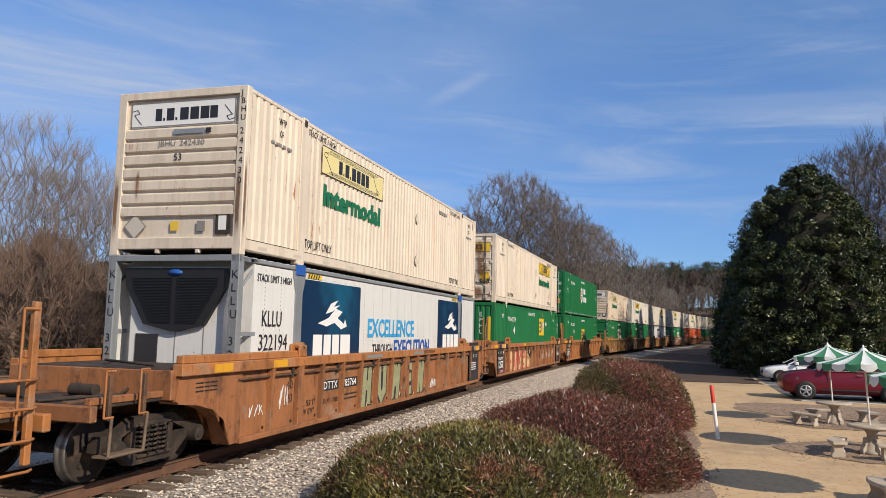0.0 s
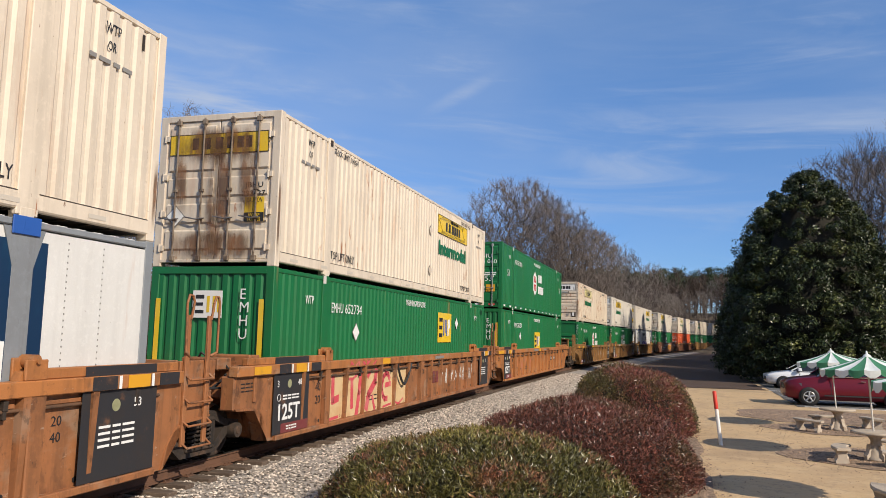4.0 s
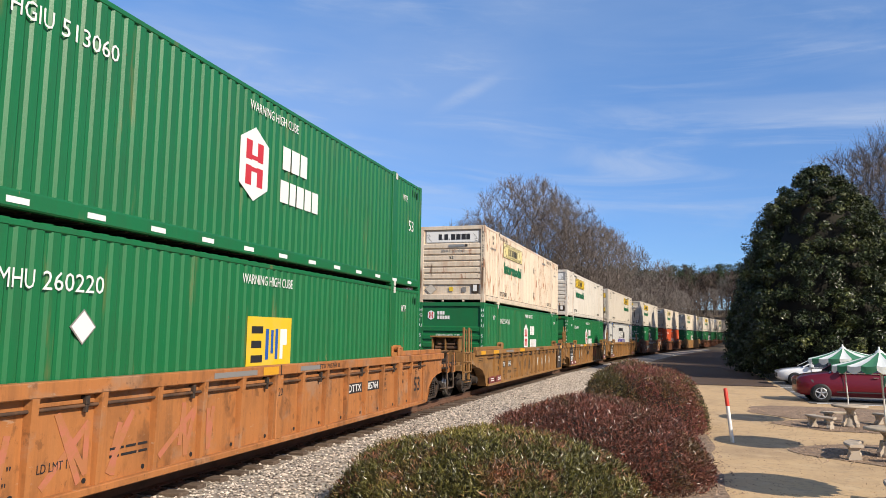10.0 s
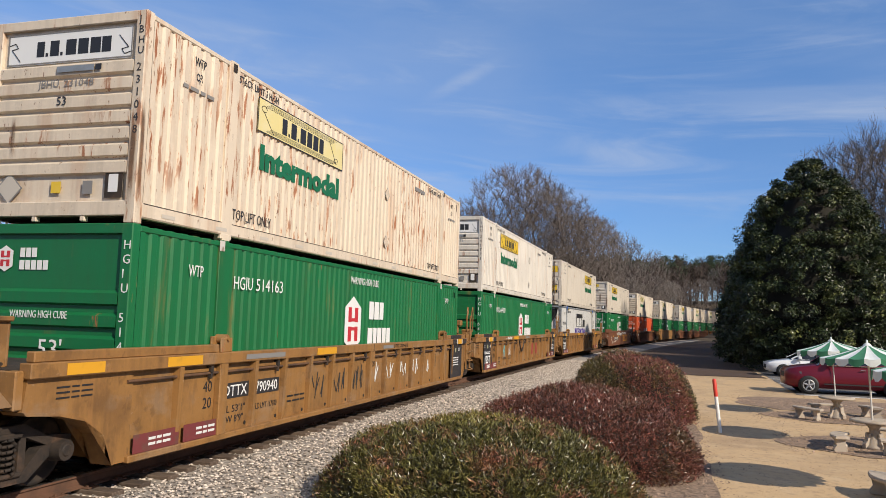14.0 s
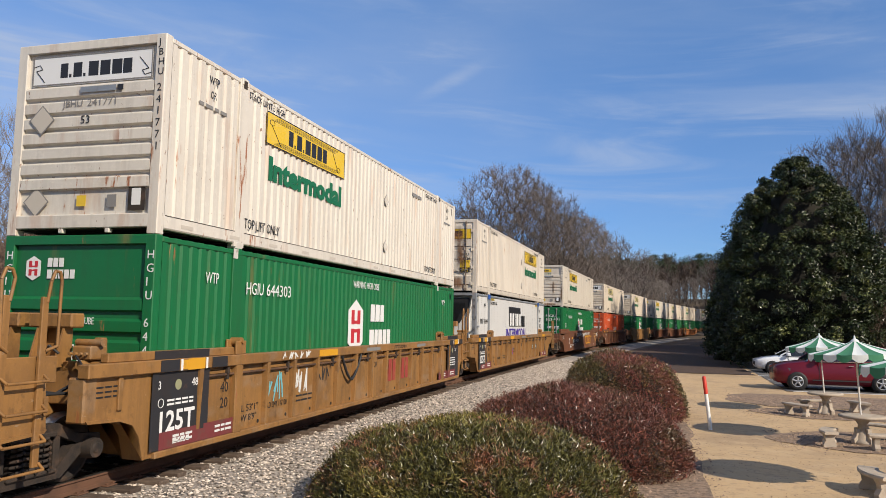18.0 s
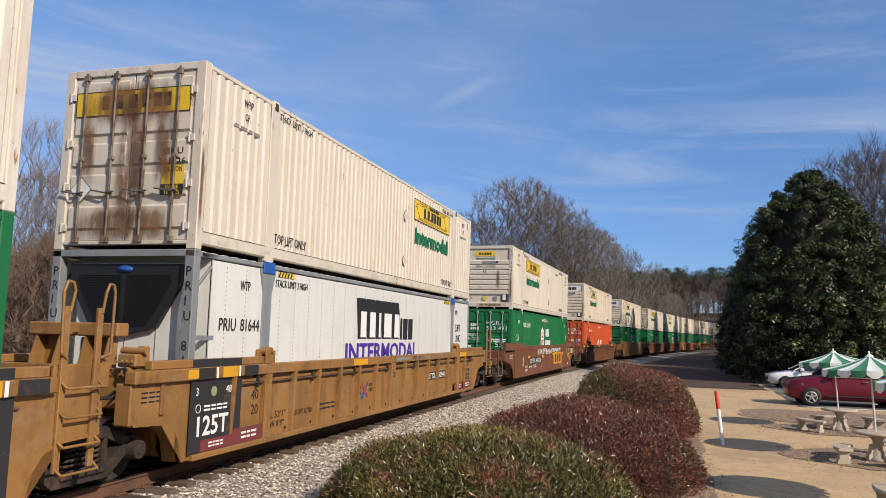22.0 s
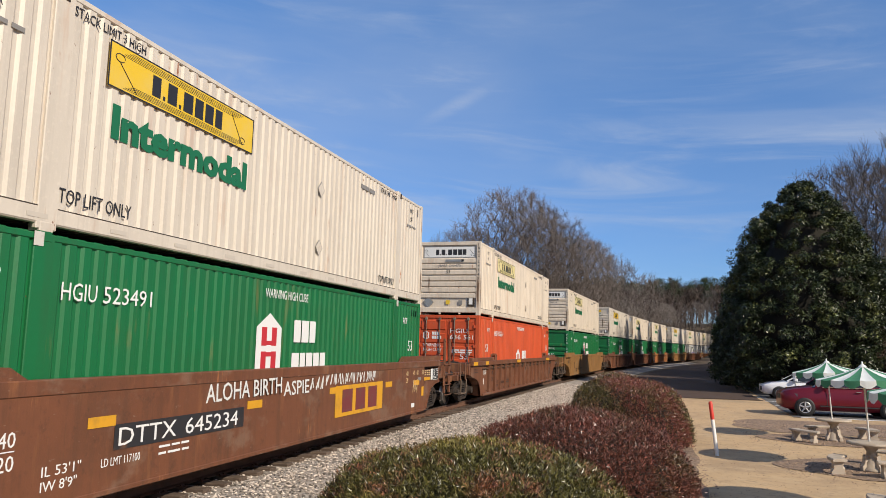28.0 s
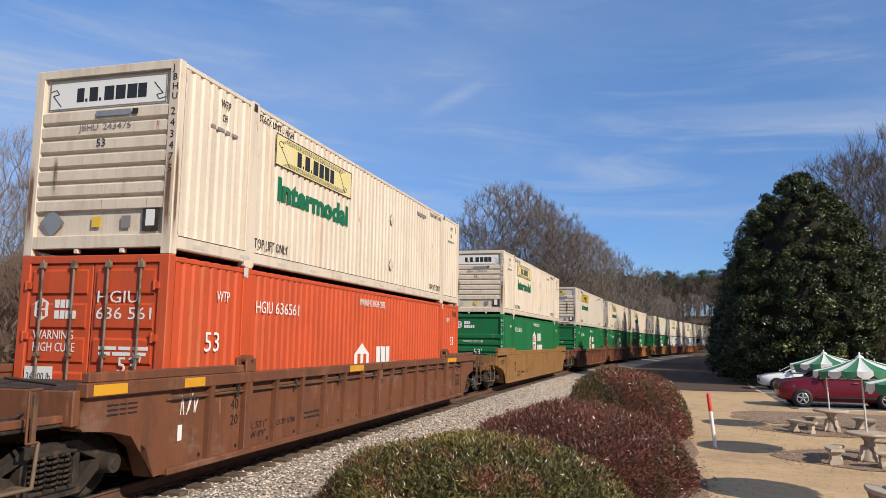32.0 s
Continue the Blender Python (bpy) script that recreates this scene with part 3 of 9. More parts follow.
def bare_tree(seed, height=14.0, spread=0.5, depth=6, stems=1, upward=0.25, thick=1.0, low=0.3, crook=0.10):
    """Segments of a leafless tree: trunk and limbs, and the twigs."""
    rnd = random.Random(seed)
    limbs, twigs = [], []

    def grow(p, d, length, r, level):
        steps = 4 if level == 0 else 3
        for k in range(steps):
            q = p + d * (length / steps)
            rr = r * (1 - 0.42 * (k + 1) / steps)
            r_now = r * (1 - 0.42 * k / steps)
            (limbs if level < 3 else twigs).append((tuple(p), tuple(q), max(r_now, 0.011), max(rr, 0.009)))
            p = q
            bend = crook * (1.7 if level > 2 else 1.0)
            d = (d + Vector((rnd.gauss(0, bend), rnd.gauss(0, bend), rnd.gauss(0, bend * 0.6) + 0.05 * upward))).normalized()
            if level < depth and (level > 0 or k / steps >= low):
                for _ in range(rnd.choice((1, 1, 2)) if level < depth - 1 else rnd.choice((1, 2, 2))):
                    side = d.orthogonal().normalized()
                    side.rotate(Matrix.Rotation(rnd.uniform(0, 6.283), 3, d))
                    nd = (d * rnd.uniform(0.55, 1.0) + side * rnd.uniform(0.45, 0.95) * (0.45 + spread) + Vector((0, 0, upward * 0.6))).normalized()
                    grow(p, nd, length * rnd.uniform(0.50, 0.76) * (1.0 if level else 0.9), rr * rnd.uniform(0.42, 0.64), level + 1)

    for _ in range(stems):
        tilt = 0.06 if stems == 1 else 0.45
        d = Vector((rnd.gauss(0, tilt), rnd.gauss(0, tilt), 1)).normalized()
        grow(Vector((rnd.gauss(0, 0.08), rnd.gauss(0, 0.08), 0)) * (stems > 1), d, height * (0.62 if stems == 1 else 0.5), 0.016 * height * thick / (1 if stems == 1 else 2.2), 0)
    top = max(s[1][2] for s in limbs + twigs)
    k = height / top
    return [[(tuple(k * c for c in a), tuple(k * c for c in b), r, e) for a, b, r, e in group] for group in (limbs, twigs)]


def make_tree(seed, name, label, bark, twig, **how):
    limbs, twigs = bare_tree(seed, **how)
    t = thing(name, label, "tree")
    part("trunk", branch_mesh("trunk", limbs, bark), None, t)
    part("crown", branch_mesh("crown", twigs, twig), None, t, "fine leafless twigs")
    return t


def grown_tree(seed, radius, low, points, prof, twigs_each, steep=0.3, height=14.0, twig_len=0.75, trunk_top=0.5, bow_by=0.07, sag=0.12, fine=1.0):
    """A leafless tree grown towards points in its crown, each joined to the nearest wood below it."""
    rng = np.random.default_rng(seed)
    u = rng.random(points) ** 0.8
    r = radius * np.interp(u, *prof) * np.sqrt(rng.uniform(0.03, 1, points))
    a = rng.random(points) * 2 * np.pi
    lump = 1 + 0.10 * np.sin(3 * a + seed) + 0.08 * np.sin(5 * a + 7 * u)
    tip = np.stack([r * lump * np.cos(a), r * lump * np.sin(a), height * (low + (0.985 - low) * u)], -1)
    start = np.array([0, 0, low * height])
    tip = tip[np.argsort(np.linalg.norm(tip - start, axis=1))]
    cap = points * 5 + 40
    node, up, child = np.zeros((cap, 3)), np.zeros(cap, int), np.zeros(cap, int)
    n = 9
    for k in range(n):
        node[k] = (0.10 * math.sin(1.3 * k + seed), 0.10 * math.cos(1.7 * k + seed) - 0.1, trunk_top * height * k / (n - 1) * (1 if k else 0))
        up[k] = k - 1
    first = 2 if low > 0.15 else 1
    ends = []
    for p in tip:
        d = p - node[first:n]
        flat = np.hypot(d[:, 0], d[:, 1])
        cost = np.linalg.norm(d, axis=1) + 2.0 * np.maximum(0, steep * flat - d[:, 2])
        b = first + int(np.argmin(cost))
        q = node[b]
        gap = np.linalg.norm(p - q)
        m = max(1, min(4, int(math.ceil(gap / 0.7))))
        bow = rng.normal(size=3) * bow_by * gap
        last = b
        for i in range(1, m + 1):
            t = i / m
            node[n] = q + (p - q) * t + bow * math.sin(math.pi * t) - np.array([0, 0, sag * gap * math.sin(math.pi * t)])
            up[n] = last
            last = n
            n += 1
        ends.append(last)
    weight = np.zeros(n)
    weight[ends] = 1
    for k in range(n - 1, 0, -1):
        weight[up[k]] += weight[k]
    rad = 0.0115 * fine * np.maximum(weight, 1) ** (0.43 if fine == 1 else 0.40)
    rad[:3] *= (1.35, 1.1, 1.0)
    limbs = [(node[up[k]], node[k], min(rad[up[k]], 1.5 * rad[k]) if k > 8 else rad[up[k]], rad[k]) for k in range(1, n)]
    twigs = []
    mid = np.array([0, 0, height * (low + 0.25 * (1 - low))])
    for e in ends:
        out = node[e] - mid
        out = out / max(np.linalg.norm(out), 0.1)
        for _ in range(twigs_each):
            b = node[e] + (node[up[e]] - node[e]) * rng.random()
            d = 0.75 * out + rng.normal(size=3) * 0.55 + np.array([0, 0, 0.35 * steep])
            d /= np.linalg.norm(d)
            ln = twig_len * rng.uniform(0.4, 1.0)
            twigs.append((b, b + d * ln, 0.0085 * fine, 0.0045 * fine))
    return limbs, twigs


def make_grown(seed, name, label, bark, twig, **how):
    limbs, twigs = grown_tree(seed, **how)
    t = thing(name, label, "tree")
    part("trunk", branch_mesh("trunk", limbs, bark), None, t)
    part("crown", branch_mesh("crown", twigs, twig), None, t, "fine leafless twigs")
    return t


dome = ((0, 0.25, 0.5, 0.75, 0.9, 1.0), (0.5, 0.85, 1.0, 0.95, 0.78, 0.42))
vase = ((0, 0.25, 0.5, 0.75, 0.9, 1.0), (0.12, 0.42, 0.75, 1.0, 0.75, 0.30))
trees = [make_grown(11, "bare_tree", "tall leafless broadleaf tree with a rounded crown of fine twigs", M["bark"], M["twig"], radius=4.6, low=0.26, points=1500, prof=dome, twigs_each=9, steep=0.6, twig_len=0.7, bow_by=0.035, sag=0.04, fine=0.72),
         make_grown(23, "bare_tree", "leafless broadleaf tree with upright grey limbs", M["bark"], M["twig_grey"], radius=4.2, low=0.14, points=620, prof=vase, twigs_each=8, steep=1.5, twig_len=1.05, trunk_top=0.42, bow_by=0.02, sag=0.02, fine=0.66),
         make_grown(37, "bare_tree", "slender leafless tree behind the railway", M["bark"], M["twig_grey"], radius=3.0, low=0.25, points=420, prof=dome, twigs_each=6, steep=0.9, twig_len=0.9, bow_by=0.03, sag=0.03, fine=0.9)]
# x, y, height, kind of crown, turn
spots = [(-15, 83.7, 20.3, 0, 0), (-19.5, 81, 15.5, 0, 140), (-11.6, 86, 17.5, 0, 60), (-13.5, 91, 20.0, 0, 215), (-9.2, 93, 16.5, 0, 300), (-6.5, 108, 17.2, 2, 30), (-3.5, 121, 15.8, 2, 200), (-8.2, 100, 16.8, 2, 75), (0, 130, 15.2, 2, 20), (-4.5, 113, 16.0, 2, 310), (-9, 105, 17.5, 0, 120), (-24, 76, 10.5, 1, 250), (-29, 68, 10, 0, 15),
         (-35, 35.7, 14.6, 1, 80), (-36, 39.5, 13.6, 1, 190), (-35, 42.8, 12.6, 1, 300), (-32.5, 44, 12.4, 1, 10), (-31, 52, 9.5, 0, 220), (-26, 58, 9, 1, 45), (-44, 46, 14, 0, 270), (-33, 47, 9.5, 2, 150), (-39, 52, 15, 1, 95),
         (17.6, 73, 19.5, 0, 100), (21, 72, 21.5, 1, 200), (24.5, 66, 19, 0, 330), (19, 62, 13, 2, 40), (25, 56, 14, 1, 10), (22, 78, 20, 0, 275)]
pick = random.Random(31)
for k in range(46):
    s_along = 92 + 3.4 * k + pick.uniform(-2, 2)
    x_t, y_t, _ = track_at(s_along)
    spots.append((x_t - pick.uniform(6.5, 10) - (k % 3) * 6.5, y_t, pick.uniform(10.5, 14.0), 2, 360 * pick.random()))


def plant_trees():
    used = set()
    for x, y, h, k, turn in spots:
        m = pose(x, y, ground_z(x, y) - 0.05, 0, 0, turn) @ Matrix.Scale(h / 14.0, 4)
        if k not in used:
            used.add(k)
            trees[k].matrix_basis = m
        else:
            ob = copy_thing(trees[k], pose(0, 0, 0))
            ob.matrix_basis = m


plant_trees()


def leaf_cloud(name, points, normals, size, mat, rng, droop=0.25, ratio=0.4, tilt=0.8, stand=0.0):
    """Many small folded leaves, each of two triangles with a bend down the middle."""
    k = len(points)
    d = normals + tilt * rng.normal(size=(k, 3))
    d /= np.linalg.norm(d, axis=1, keepdims=True)
    r = rng.normal(size=(k, 3))
    u = np.cross(d, r); u /= np.linalg.norm(u, axis=1, keepdims=True)
    if stand:
        # leaves that stand out from the surface instead of lying on it
        u = u * (1 - stand) + stand * normals / np.linalg.norm(normals, axis=1, keepdims=True)
        u /= np.linalg.norm(u, axis=1, keepdims=True)
        d = np.cross(u, r); d /= np.linalg.norm(d, axis=1, keepdims=True)
    w = np.cross(d, u)
    s = (size * rng.uniform(0.6, 1.25, k))[:, None]
    tip = points + u * s - d * s * droop * 0.4
    a = points + u * s * 0.45 + w * s * ratio * 0.5 + d * s * 0.06
    b = points + u * s * 0.45 - w * s * ratio * 0.5 + d * s * 0.06
    v = np.stack([points, a, tip, b], 1).reshape(-1, 3)
    f = (np.array([[0, 1, 2, 3]]) + 4 * np.arange(k)[:, None])
    return quick_mesh(name, v, f, mat, False)

# the yellow-green patches paint sunlit highlights into the leaf colour
M["leaf_dark"] = surface("glossy_evergreen_leaves", (0.028, 0.040, 0.013), 0.36, per_island=0.75, spec=0.4, layers=[((0.115, 0.125, 0.036), 0.9, 0.50, 0.64, 0.9, None), ((0.09, 0.06, 0.03), 3.5, 0.66, 0.75, 0.5, None)])
M["leaf_olive"] = surface("dull_olive_leaves", (0.042, 0.042, 0.020), 0.6, per_island=0.5, spec=0.25, layers=[((0.065, 0.046, 0.026), 0.7, 0.45, 0.62, 0.9, None)])
M["hedge_green"] = surface("green_red_hedge_leaves", (0.092, 0.086, 0.022), 0.34, per_island=0.8, layers=[((0.22, 0.185, 0.042), 0.5, 0.48, 0.60, 0.75, None), ((0.23, 0.072, 0.042), 0.9, 0.50, 0.64, 0.8, None), ((0.30, 0.11, 0.075), 3.0, 0.54, 0.64, 0.7, None), ((0.48, 0.29, 0.19), 14, 0.60, 0.70, 0.6, None)])
M["hedge_red"] = surface("purple_red_hedge_leaves", (0.125, 0.044, 0.028), 0.34, per_island=0.75, layers=[((0.085, 0.070, 0.025), 0.8, 0.53, 0.64, 0.75, None), ((0.30, 0.095, 0.065), 3, 0.54, 0.66, 0.6, None), ((0.48, 0.24, 0.18), 13, 0.60, 0.70, 0.6, None)])
M["hedge_far"] = surface("dull_green_hedge_leaves", (0.085, 0.070, 0.020), 0.36, per_island=0.75, layers=[((0.20, 0.055, 0.045), 0.6, 0.44, 0.56, 0.9, None), ((0.20, 0.165, 0.045), 5, 0.54, 0.66, 0.7, None)])
# near-black core colour: the shade between the leaves, put in as paint
M["hedge_core"] = surface("inner_leaf_shade", (0.016, 0.014, 0.009), 0.95)


def hedge(name, label, centre, radii, count, leaf, mat, seed, power=2.6):
    """A clipped mound: a solid near-black core for the shade inside, and a skin of small leaves."""
    rng = np.random.default_rng(seed)
    t = thing(name, label, "hedge", pose(centre[0], centre[1], LOT))
    d = rng.normal(size=(count, 3))
    d[:, 2] = np.abs(d[:, 2])
    d /= np.linalg.norm(d, axis=1, keepdims=True)
    r = (np.abs(d) ** power / 1.0).sum(1) ** (-1 / power)
    p = d * r[:, None]
    lump = 1 + 0.03 * np.sin(5 * p[:, 0] + seed) + 0.03 * np.sin(6 * p[:, 1] + 2 * seed) + 0.02 * np.sin(9 * p[:, 2] + 7 * p[:, 0])
    depth = 0.97 - 0.15 * rng.random(count) ** 1.5
    q = p * lump[:, None] * depth[:, None] * np.array(radii)
    q += rng.normal(size=q.shape) * 0.035
    nrm = p / np.array(radii)
    nrm /= np.linalg.norm(nrm, axis=1, keepdims=True)
    nrm[:, 2] += 0.35
    q[:, 2] = np.maximum(q[:, 2], 0.01)
    me = leaf_cloud("leaves", q, nrm, np.full(count, leaf), mat, rng, ratio=0.24, tilt=1.0, stand=0.45)
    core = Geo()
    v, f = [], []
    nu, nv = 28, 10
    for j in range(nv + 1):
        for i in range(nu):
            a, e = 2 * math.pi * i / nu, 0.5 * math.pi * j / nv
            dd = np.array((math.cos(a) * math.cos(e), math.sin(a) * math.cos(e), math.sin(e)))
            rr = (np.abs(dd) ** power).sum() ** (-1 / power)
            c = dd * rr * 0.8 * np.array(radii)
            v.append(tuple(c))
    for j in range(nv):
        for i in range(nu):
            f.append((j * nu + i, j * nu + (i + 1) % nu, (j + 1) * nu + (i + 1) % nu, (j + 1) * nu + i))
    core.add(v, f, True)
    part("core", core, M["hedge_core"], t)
    part("leaves", me, None, t)
    return t


hedge("hedge", "clipped evergreen hedge, green with red young leaves", (-2.2, 10.2), (2.15, 2.1, 1.2), 92000, 0.074, M["hedge_green"], 1)
hedge("hedge", "clipped hedge with dark purple-red leaves", (-1.35, 14.9), (2.15, 3.0, 1.32), 72000, 0.076, M["hedge_red"], 2)
hedge("hedge", "clipped hedge of dull green leaves tinged with red", (-0.65, 22.2), (1.75, 2.3, 1.78), 42000, 0.088, M["hedge_far"], 3)


def magnolia(label, x, y, height, radius, count, seed, leaves="leaf_dark", size=0.24):
    """A dense evergreen: trunk, limbs and a cone of leaf clumps down to the ground."""
    rng = np.random.default_rng(seed)
    t = thing("evergreen_tree", label, "tree", pose(x, y, ground_z(x, y)))
    g = Geo().tube((0, 0, -0.1), (0.1, 0, height * 0.5), 0.28, 0.16, 10).tube((0.1, 0, height * 0.5), (0, 0.1, height * 0.95), 0.16, 0.03, 8)
    for k in range(26):
        z = height * (0.08 + 0.8 * k / 26)
        a = k * 2.4
        ln = radius * 0.8 * (1 - (z / height) ** 1.6)
        g.tube((0, 0, z), (ln * math.cos(a), ln * math.sin(a), z + 0.25 * ln), 0.07, 0.02, 5)
    part("trunk", g, M["bark"], t)
    # solid dark cone added for the crown's inner shade; nothing shows through it
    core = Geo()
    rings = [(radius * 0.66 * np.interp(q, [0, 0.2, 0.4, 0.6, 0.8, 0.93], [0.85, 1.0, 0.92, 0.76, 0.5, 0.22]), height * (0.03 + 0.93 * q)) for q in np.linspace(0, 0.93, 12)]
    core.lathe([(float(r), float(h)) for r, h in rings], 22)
    part("inner_crown", core, M["hedge_core"], t, "solid near-black core for the shade inside the crown")
    # clumps on a rounded cone, then leaves on the clumps
    nc = 900
    zc = 1 - rng.random(nc) ** 0.72
    a = rng.random(nc) * 2 * np.pi
    prof = np.interp(zc, [0, 0.08, 0.25, 0.5, 0.75, 0.84, 0.93, 1.0], [0.90, 0.98, 1.0, 0.87, 0.62, 0.50, 0.31, 0.05])
    wob = 1 + 0.05 * np.sin(3 * a + 5 * zc) + 0.05 * np.sin(5 * a - 9 * zc + seed)
    rc = radius * prof * wob * np.where(rng.random(nc) < 0.25, rng.uniform(0.3, 0.8, nc), rng.uniform(0.80, 1.04, nc))
    cen = np.stack([rc * np.cos(a), rc * np.sin(a), height * (0.02 + 0.955 * zc)], -1)
    csz = rng.uniform(0.45, 0.95, nc) * (1.0 - 0.4 * zc) * radius / 6
    pick = rng.integers(0, nc, count)
    csz *= 0.9
    d = rng.normal(size=(count, 3)); d /= np.linalg.norm(d, axis=1, keepdims=True)
    q = cen[pick] + d * (csz[pick] * rng.random(count) ** 0.4)[:, None] * np.array([1.15, 1.15, 0.85])
    q[:, 2] = np.maximum(q[:, 2], 0.05)
    out = d + 0.6 * np.array([0, 0, 1.0])
    me = leaf_cloud("crown", q, out, np.full(count, size), M[leaves], rng, ratio=0.45, tilt=0.42)
    part("crown", me, None, t, "dense glossy dark green leaves")
    return t


magnolia("tall dense evergreen magnolia with glossy dark leaves", 9.5, 51.0, 13.5, 4.95, 150000, 3, size=0.21)
magnolia("dark evergreen magnolia half hidden behind a taller one", 7.5, 60.0, 9.6, 2.9, 36000, 8)
shade_tree = magnolia("broad evergreen tree beyond the magnolias", 11.5, 82.0, 17.0, 4.9, 30000, 5)
for sx, sy, st, size in ((21, 54, 60, 0.8), (26.5, 50, 160, 0.8), (20.5, 62, 250, 0.8), (23, 70, 320, 0.9), (14.5, 69.5, 30, 0.86), (13.2, 60.5, 15, 0.76), (16.5, 77, 80, 1.0), (15.5, 88, 140, 1.04), (13.5, 93, 200, 1.02), (15, 104, 70, 1.08), (17, 115, 100, 1.1), (18.5, 127, 150, 1.12), (21, 141, 10, 1.12)):
    copy_thing(shade_tree, pose(sx, sy, ground_z(sx, sy), 0, 0, st) @ Matrix.Scale(size, 4))


M["pine"] = surface("pine_needles", (0.035, 0.055, 0.018), 0.7, per_island=0.4)
M["far_wood"] = surface("far_leafless_wood", (0.085, 0.062, 0.050), 0.95, per_island=0.35)


def far_woods():
    """The wooded slope that closes the valley: thin trunks and twiggy crowns, pines on its crest."""
    rng = np.random.default_rng(12)
    segs = []
    for k in range(1250):
        y = rng.uniform(150, 300)
        x = rng.uniform(-25, 60)
        if k >= 700:
            az, rr = radians(rng.uniform(-82, -8)), rng.uniform(105, 230)
            x, y = rr * math.sin(az), rr * math.cos(az)
        if y < 150 and x > -30:
            continue
        if abs(x - track_at(y)[0]) < 9 and y < 235:
            continue
        h = rng.uniform(10, 14.5)
        z = ground_z(x, y)
        segs.append(((x, y, z), (x + rng.normal() * 0.5, y, z + h), 0.2, 0.05))
        for _ in range(30):
            b = rng.uniform(0.25, 0.95)
            a = rng.random() * 6.28
            ln = h * (1.05 - b) * rng.uniform(0.25, 0.6)
            p = (x, y, z + h * b)
            e = (x + ln * math.cos(a), y + ln * math.sin(a), z + h * b + ln * rng.uniform(0.5, 1.2))
            segs.append((p, e, 0.10, 0.05))
            for _ in range(2):
                tq = rng.uniform(0.3, 1.0)
                m = tuple(p[i] + tq * (e[i] - p[i]) for i in range(3))
                segs.append((m, (m[0] + rng.normal() * 0.8, m[1] + rng.normal() * 0.8, m[2] + rng.uniform(0.3, 1.4)), 0.06, 0.035))
    tagged(new("far_woods", branch_mesh("far_woods", segs, M["far_wood"])), "leafless brown winter woods on a far slope", "woods", kind="stuff")
    pts = []
    for k in range(230):
        y = rng.uniform(250, 300)
        x = rng.uniform(-60, 90)
        h = rng.uniform(11, 15.5)
        z = ground_z(x, y)
        for _ in range(16):
            # flat-bottomed clumps round the top of a bare stem
            hh = rng.uniform(0.60, 0.97)
            r, a = 3.6 * math.sqrt(max(0.0, 1.02 - hh)) * rng.uniform(0.2, 1.0), rng.random() * 6.28
            n = 40
            q = rng.normal(size=(n, 3)) * np.array([0.8, 0.8, 0.42]) * rng.uniform(0.8, 1.3)
            pts.append(q + np.array([x + r * math.cos(a), y + r * math.sin(a), z + h * hh]))
    p = np.concatenate(pts)
    tagged(new("far_pines", leaf_cloud("far_pines", p, np.tile([0, 0, 1.0], (len(p), 1)), np.full(len(p), 0.48), M["pine"], rng, ratio=0.6)), "dark green pines on the crest of the far slope", "pines", kind="stuff")


far_woods()
brush = make_grown(71, "bare_shrub", "dense brown leafless shrub beside the park", M["brush"], M["brush"], height=5.0, radius=2.7, low=0.06, points=420, prof=((0, 0.3, 0.6, 0.85, 1.0), (0.5, 0.9, 1.0, 0.6, 0.12)), twigs_each=9, steep=1.0, twig_len=0.75, trunk_top=0.2)


def plant_brush():
    rnd = random.Random(9)
    spots_b = [(-29, 30.4, 6.3), (-33, 27, 4.2), (-27.5, 34, 4.2), (-25, 37.5, 3.4), (-31.5, 33.4, 7.2), (-35, 30, 5.2), (-22.5, 43, 3.6), (-28, 41, 5.5), (-38, 34, 7), (-33.5, 36.5, 5.0), (-31, 28.2, 3.4), (-20, 52, 4.5), (-24, 50, 5)]
    for k in range(26):
        s = 55 + 5.2 * k + rnd.uniform(-2, 2)
        x, y, a = track_at(s)
        spots_b.append((x - rnd.uniform(7, 13), y, rnd.uniform(4.0, 7.5)))
    for k in range(10):
        spots_b.append((13 + k * 2.2 + rnd.uniform(-1, 1), 50 + rnd.uniform(-5, 8), rnd.uniform(2.5, 5.0)))
    for k, (x, y, h) in enumerate(spots_b):
        m = pose(x, y, ground_z(x, y) - 0.05, 0, 0, 360 * rnd.random()) @ Matrix.Scale(h / 5.0, 4)
        ob = brush if k == 0 else copy_thing(brush, pose(0, 0, 0))
        ob.matrix_basis = m


plant_brush()

# the thicket that closes the park: dull evergreens behind the shrubs, low green bushes before them
olive = magnolia("dull olive evergreen thicket behind bare shrubs", -36.0, 40.5, 6.4, 3.6, 15000, 21, "leaf_olive", 0.22)
low_bush = magnolia("low dark green bush beside the park", -31.8, 25.0, 2.0, 1.5, 6000, 25, "leaf_dark", 0.12)
for k, (x, y, h) in enumerate(((-41.5, 35.5, 6.8), (-46.5, 31.5, 7.0), (-38.5, 46.0, 7.0), (-33.0, 45.5, 6.2), (-31.5, 51.5, 6.6), (-28.0, 55.0, 6.4), (-43.0, 42.5, 7.6), (-27.0, 62.0, 7.0), (-50.0, 38.0, 8.0), (-35.5, 54.0, 7.6), (-25.0, 70.0, 7.0), (-24.5, 79.0, 7.5), (-22.5, 88.0, 7.5))):
    copy_thing(olive, pose(0, 0, 0)).matrix_basis = pose(x, y, ground_z(x, y), 0, 0, 47 * k) @ Matrix.Scale(h / 6.4, 4)
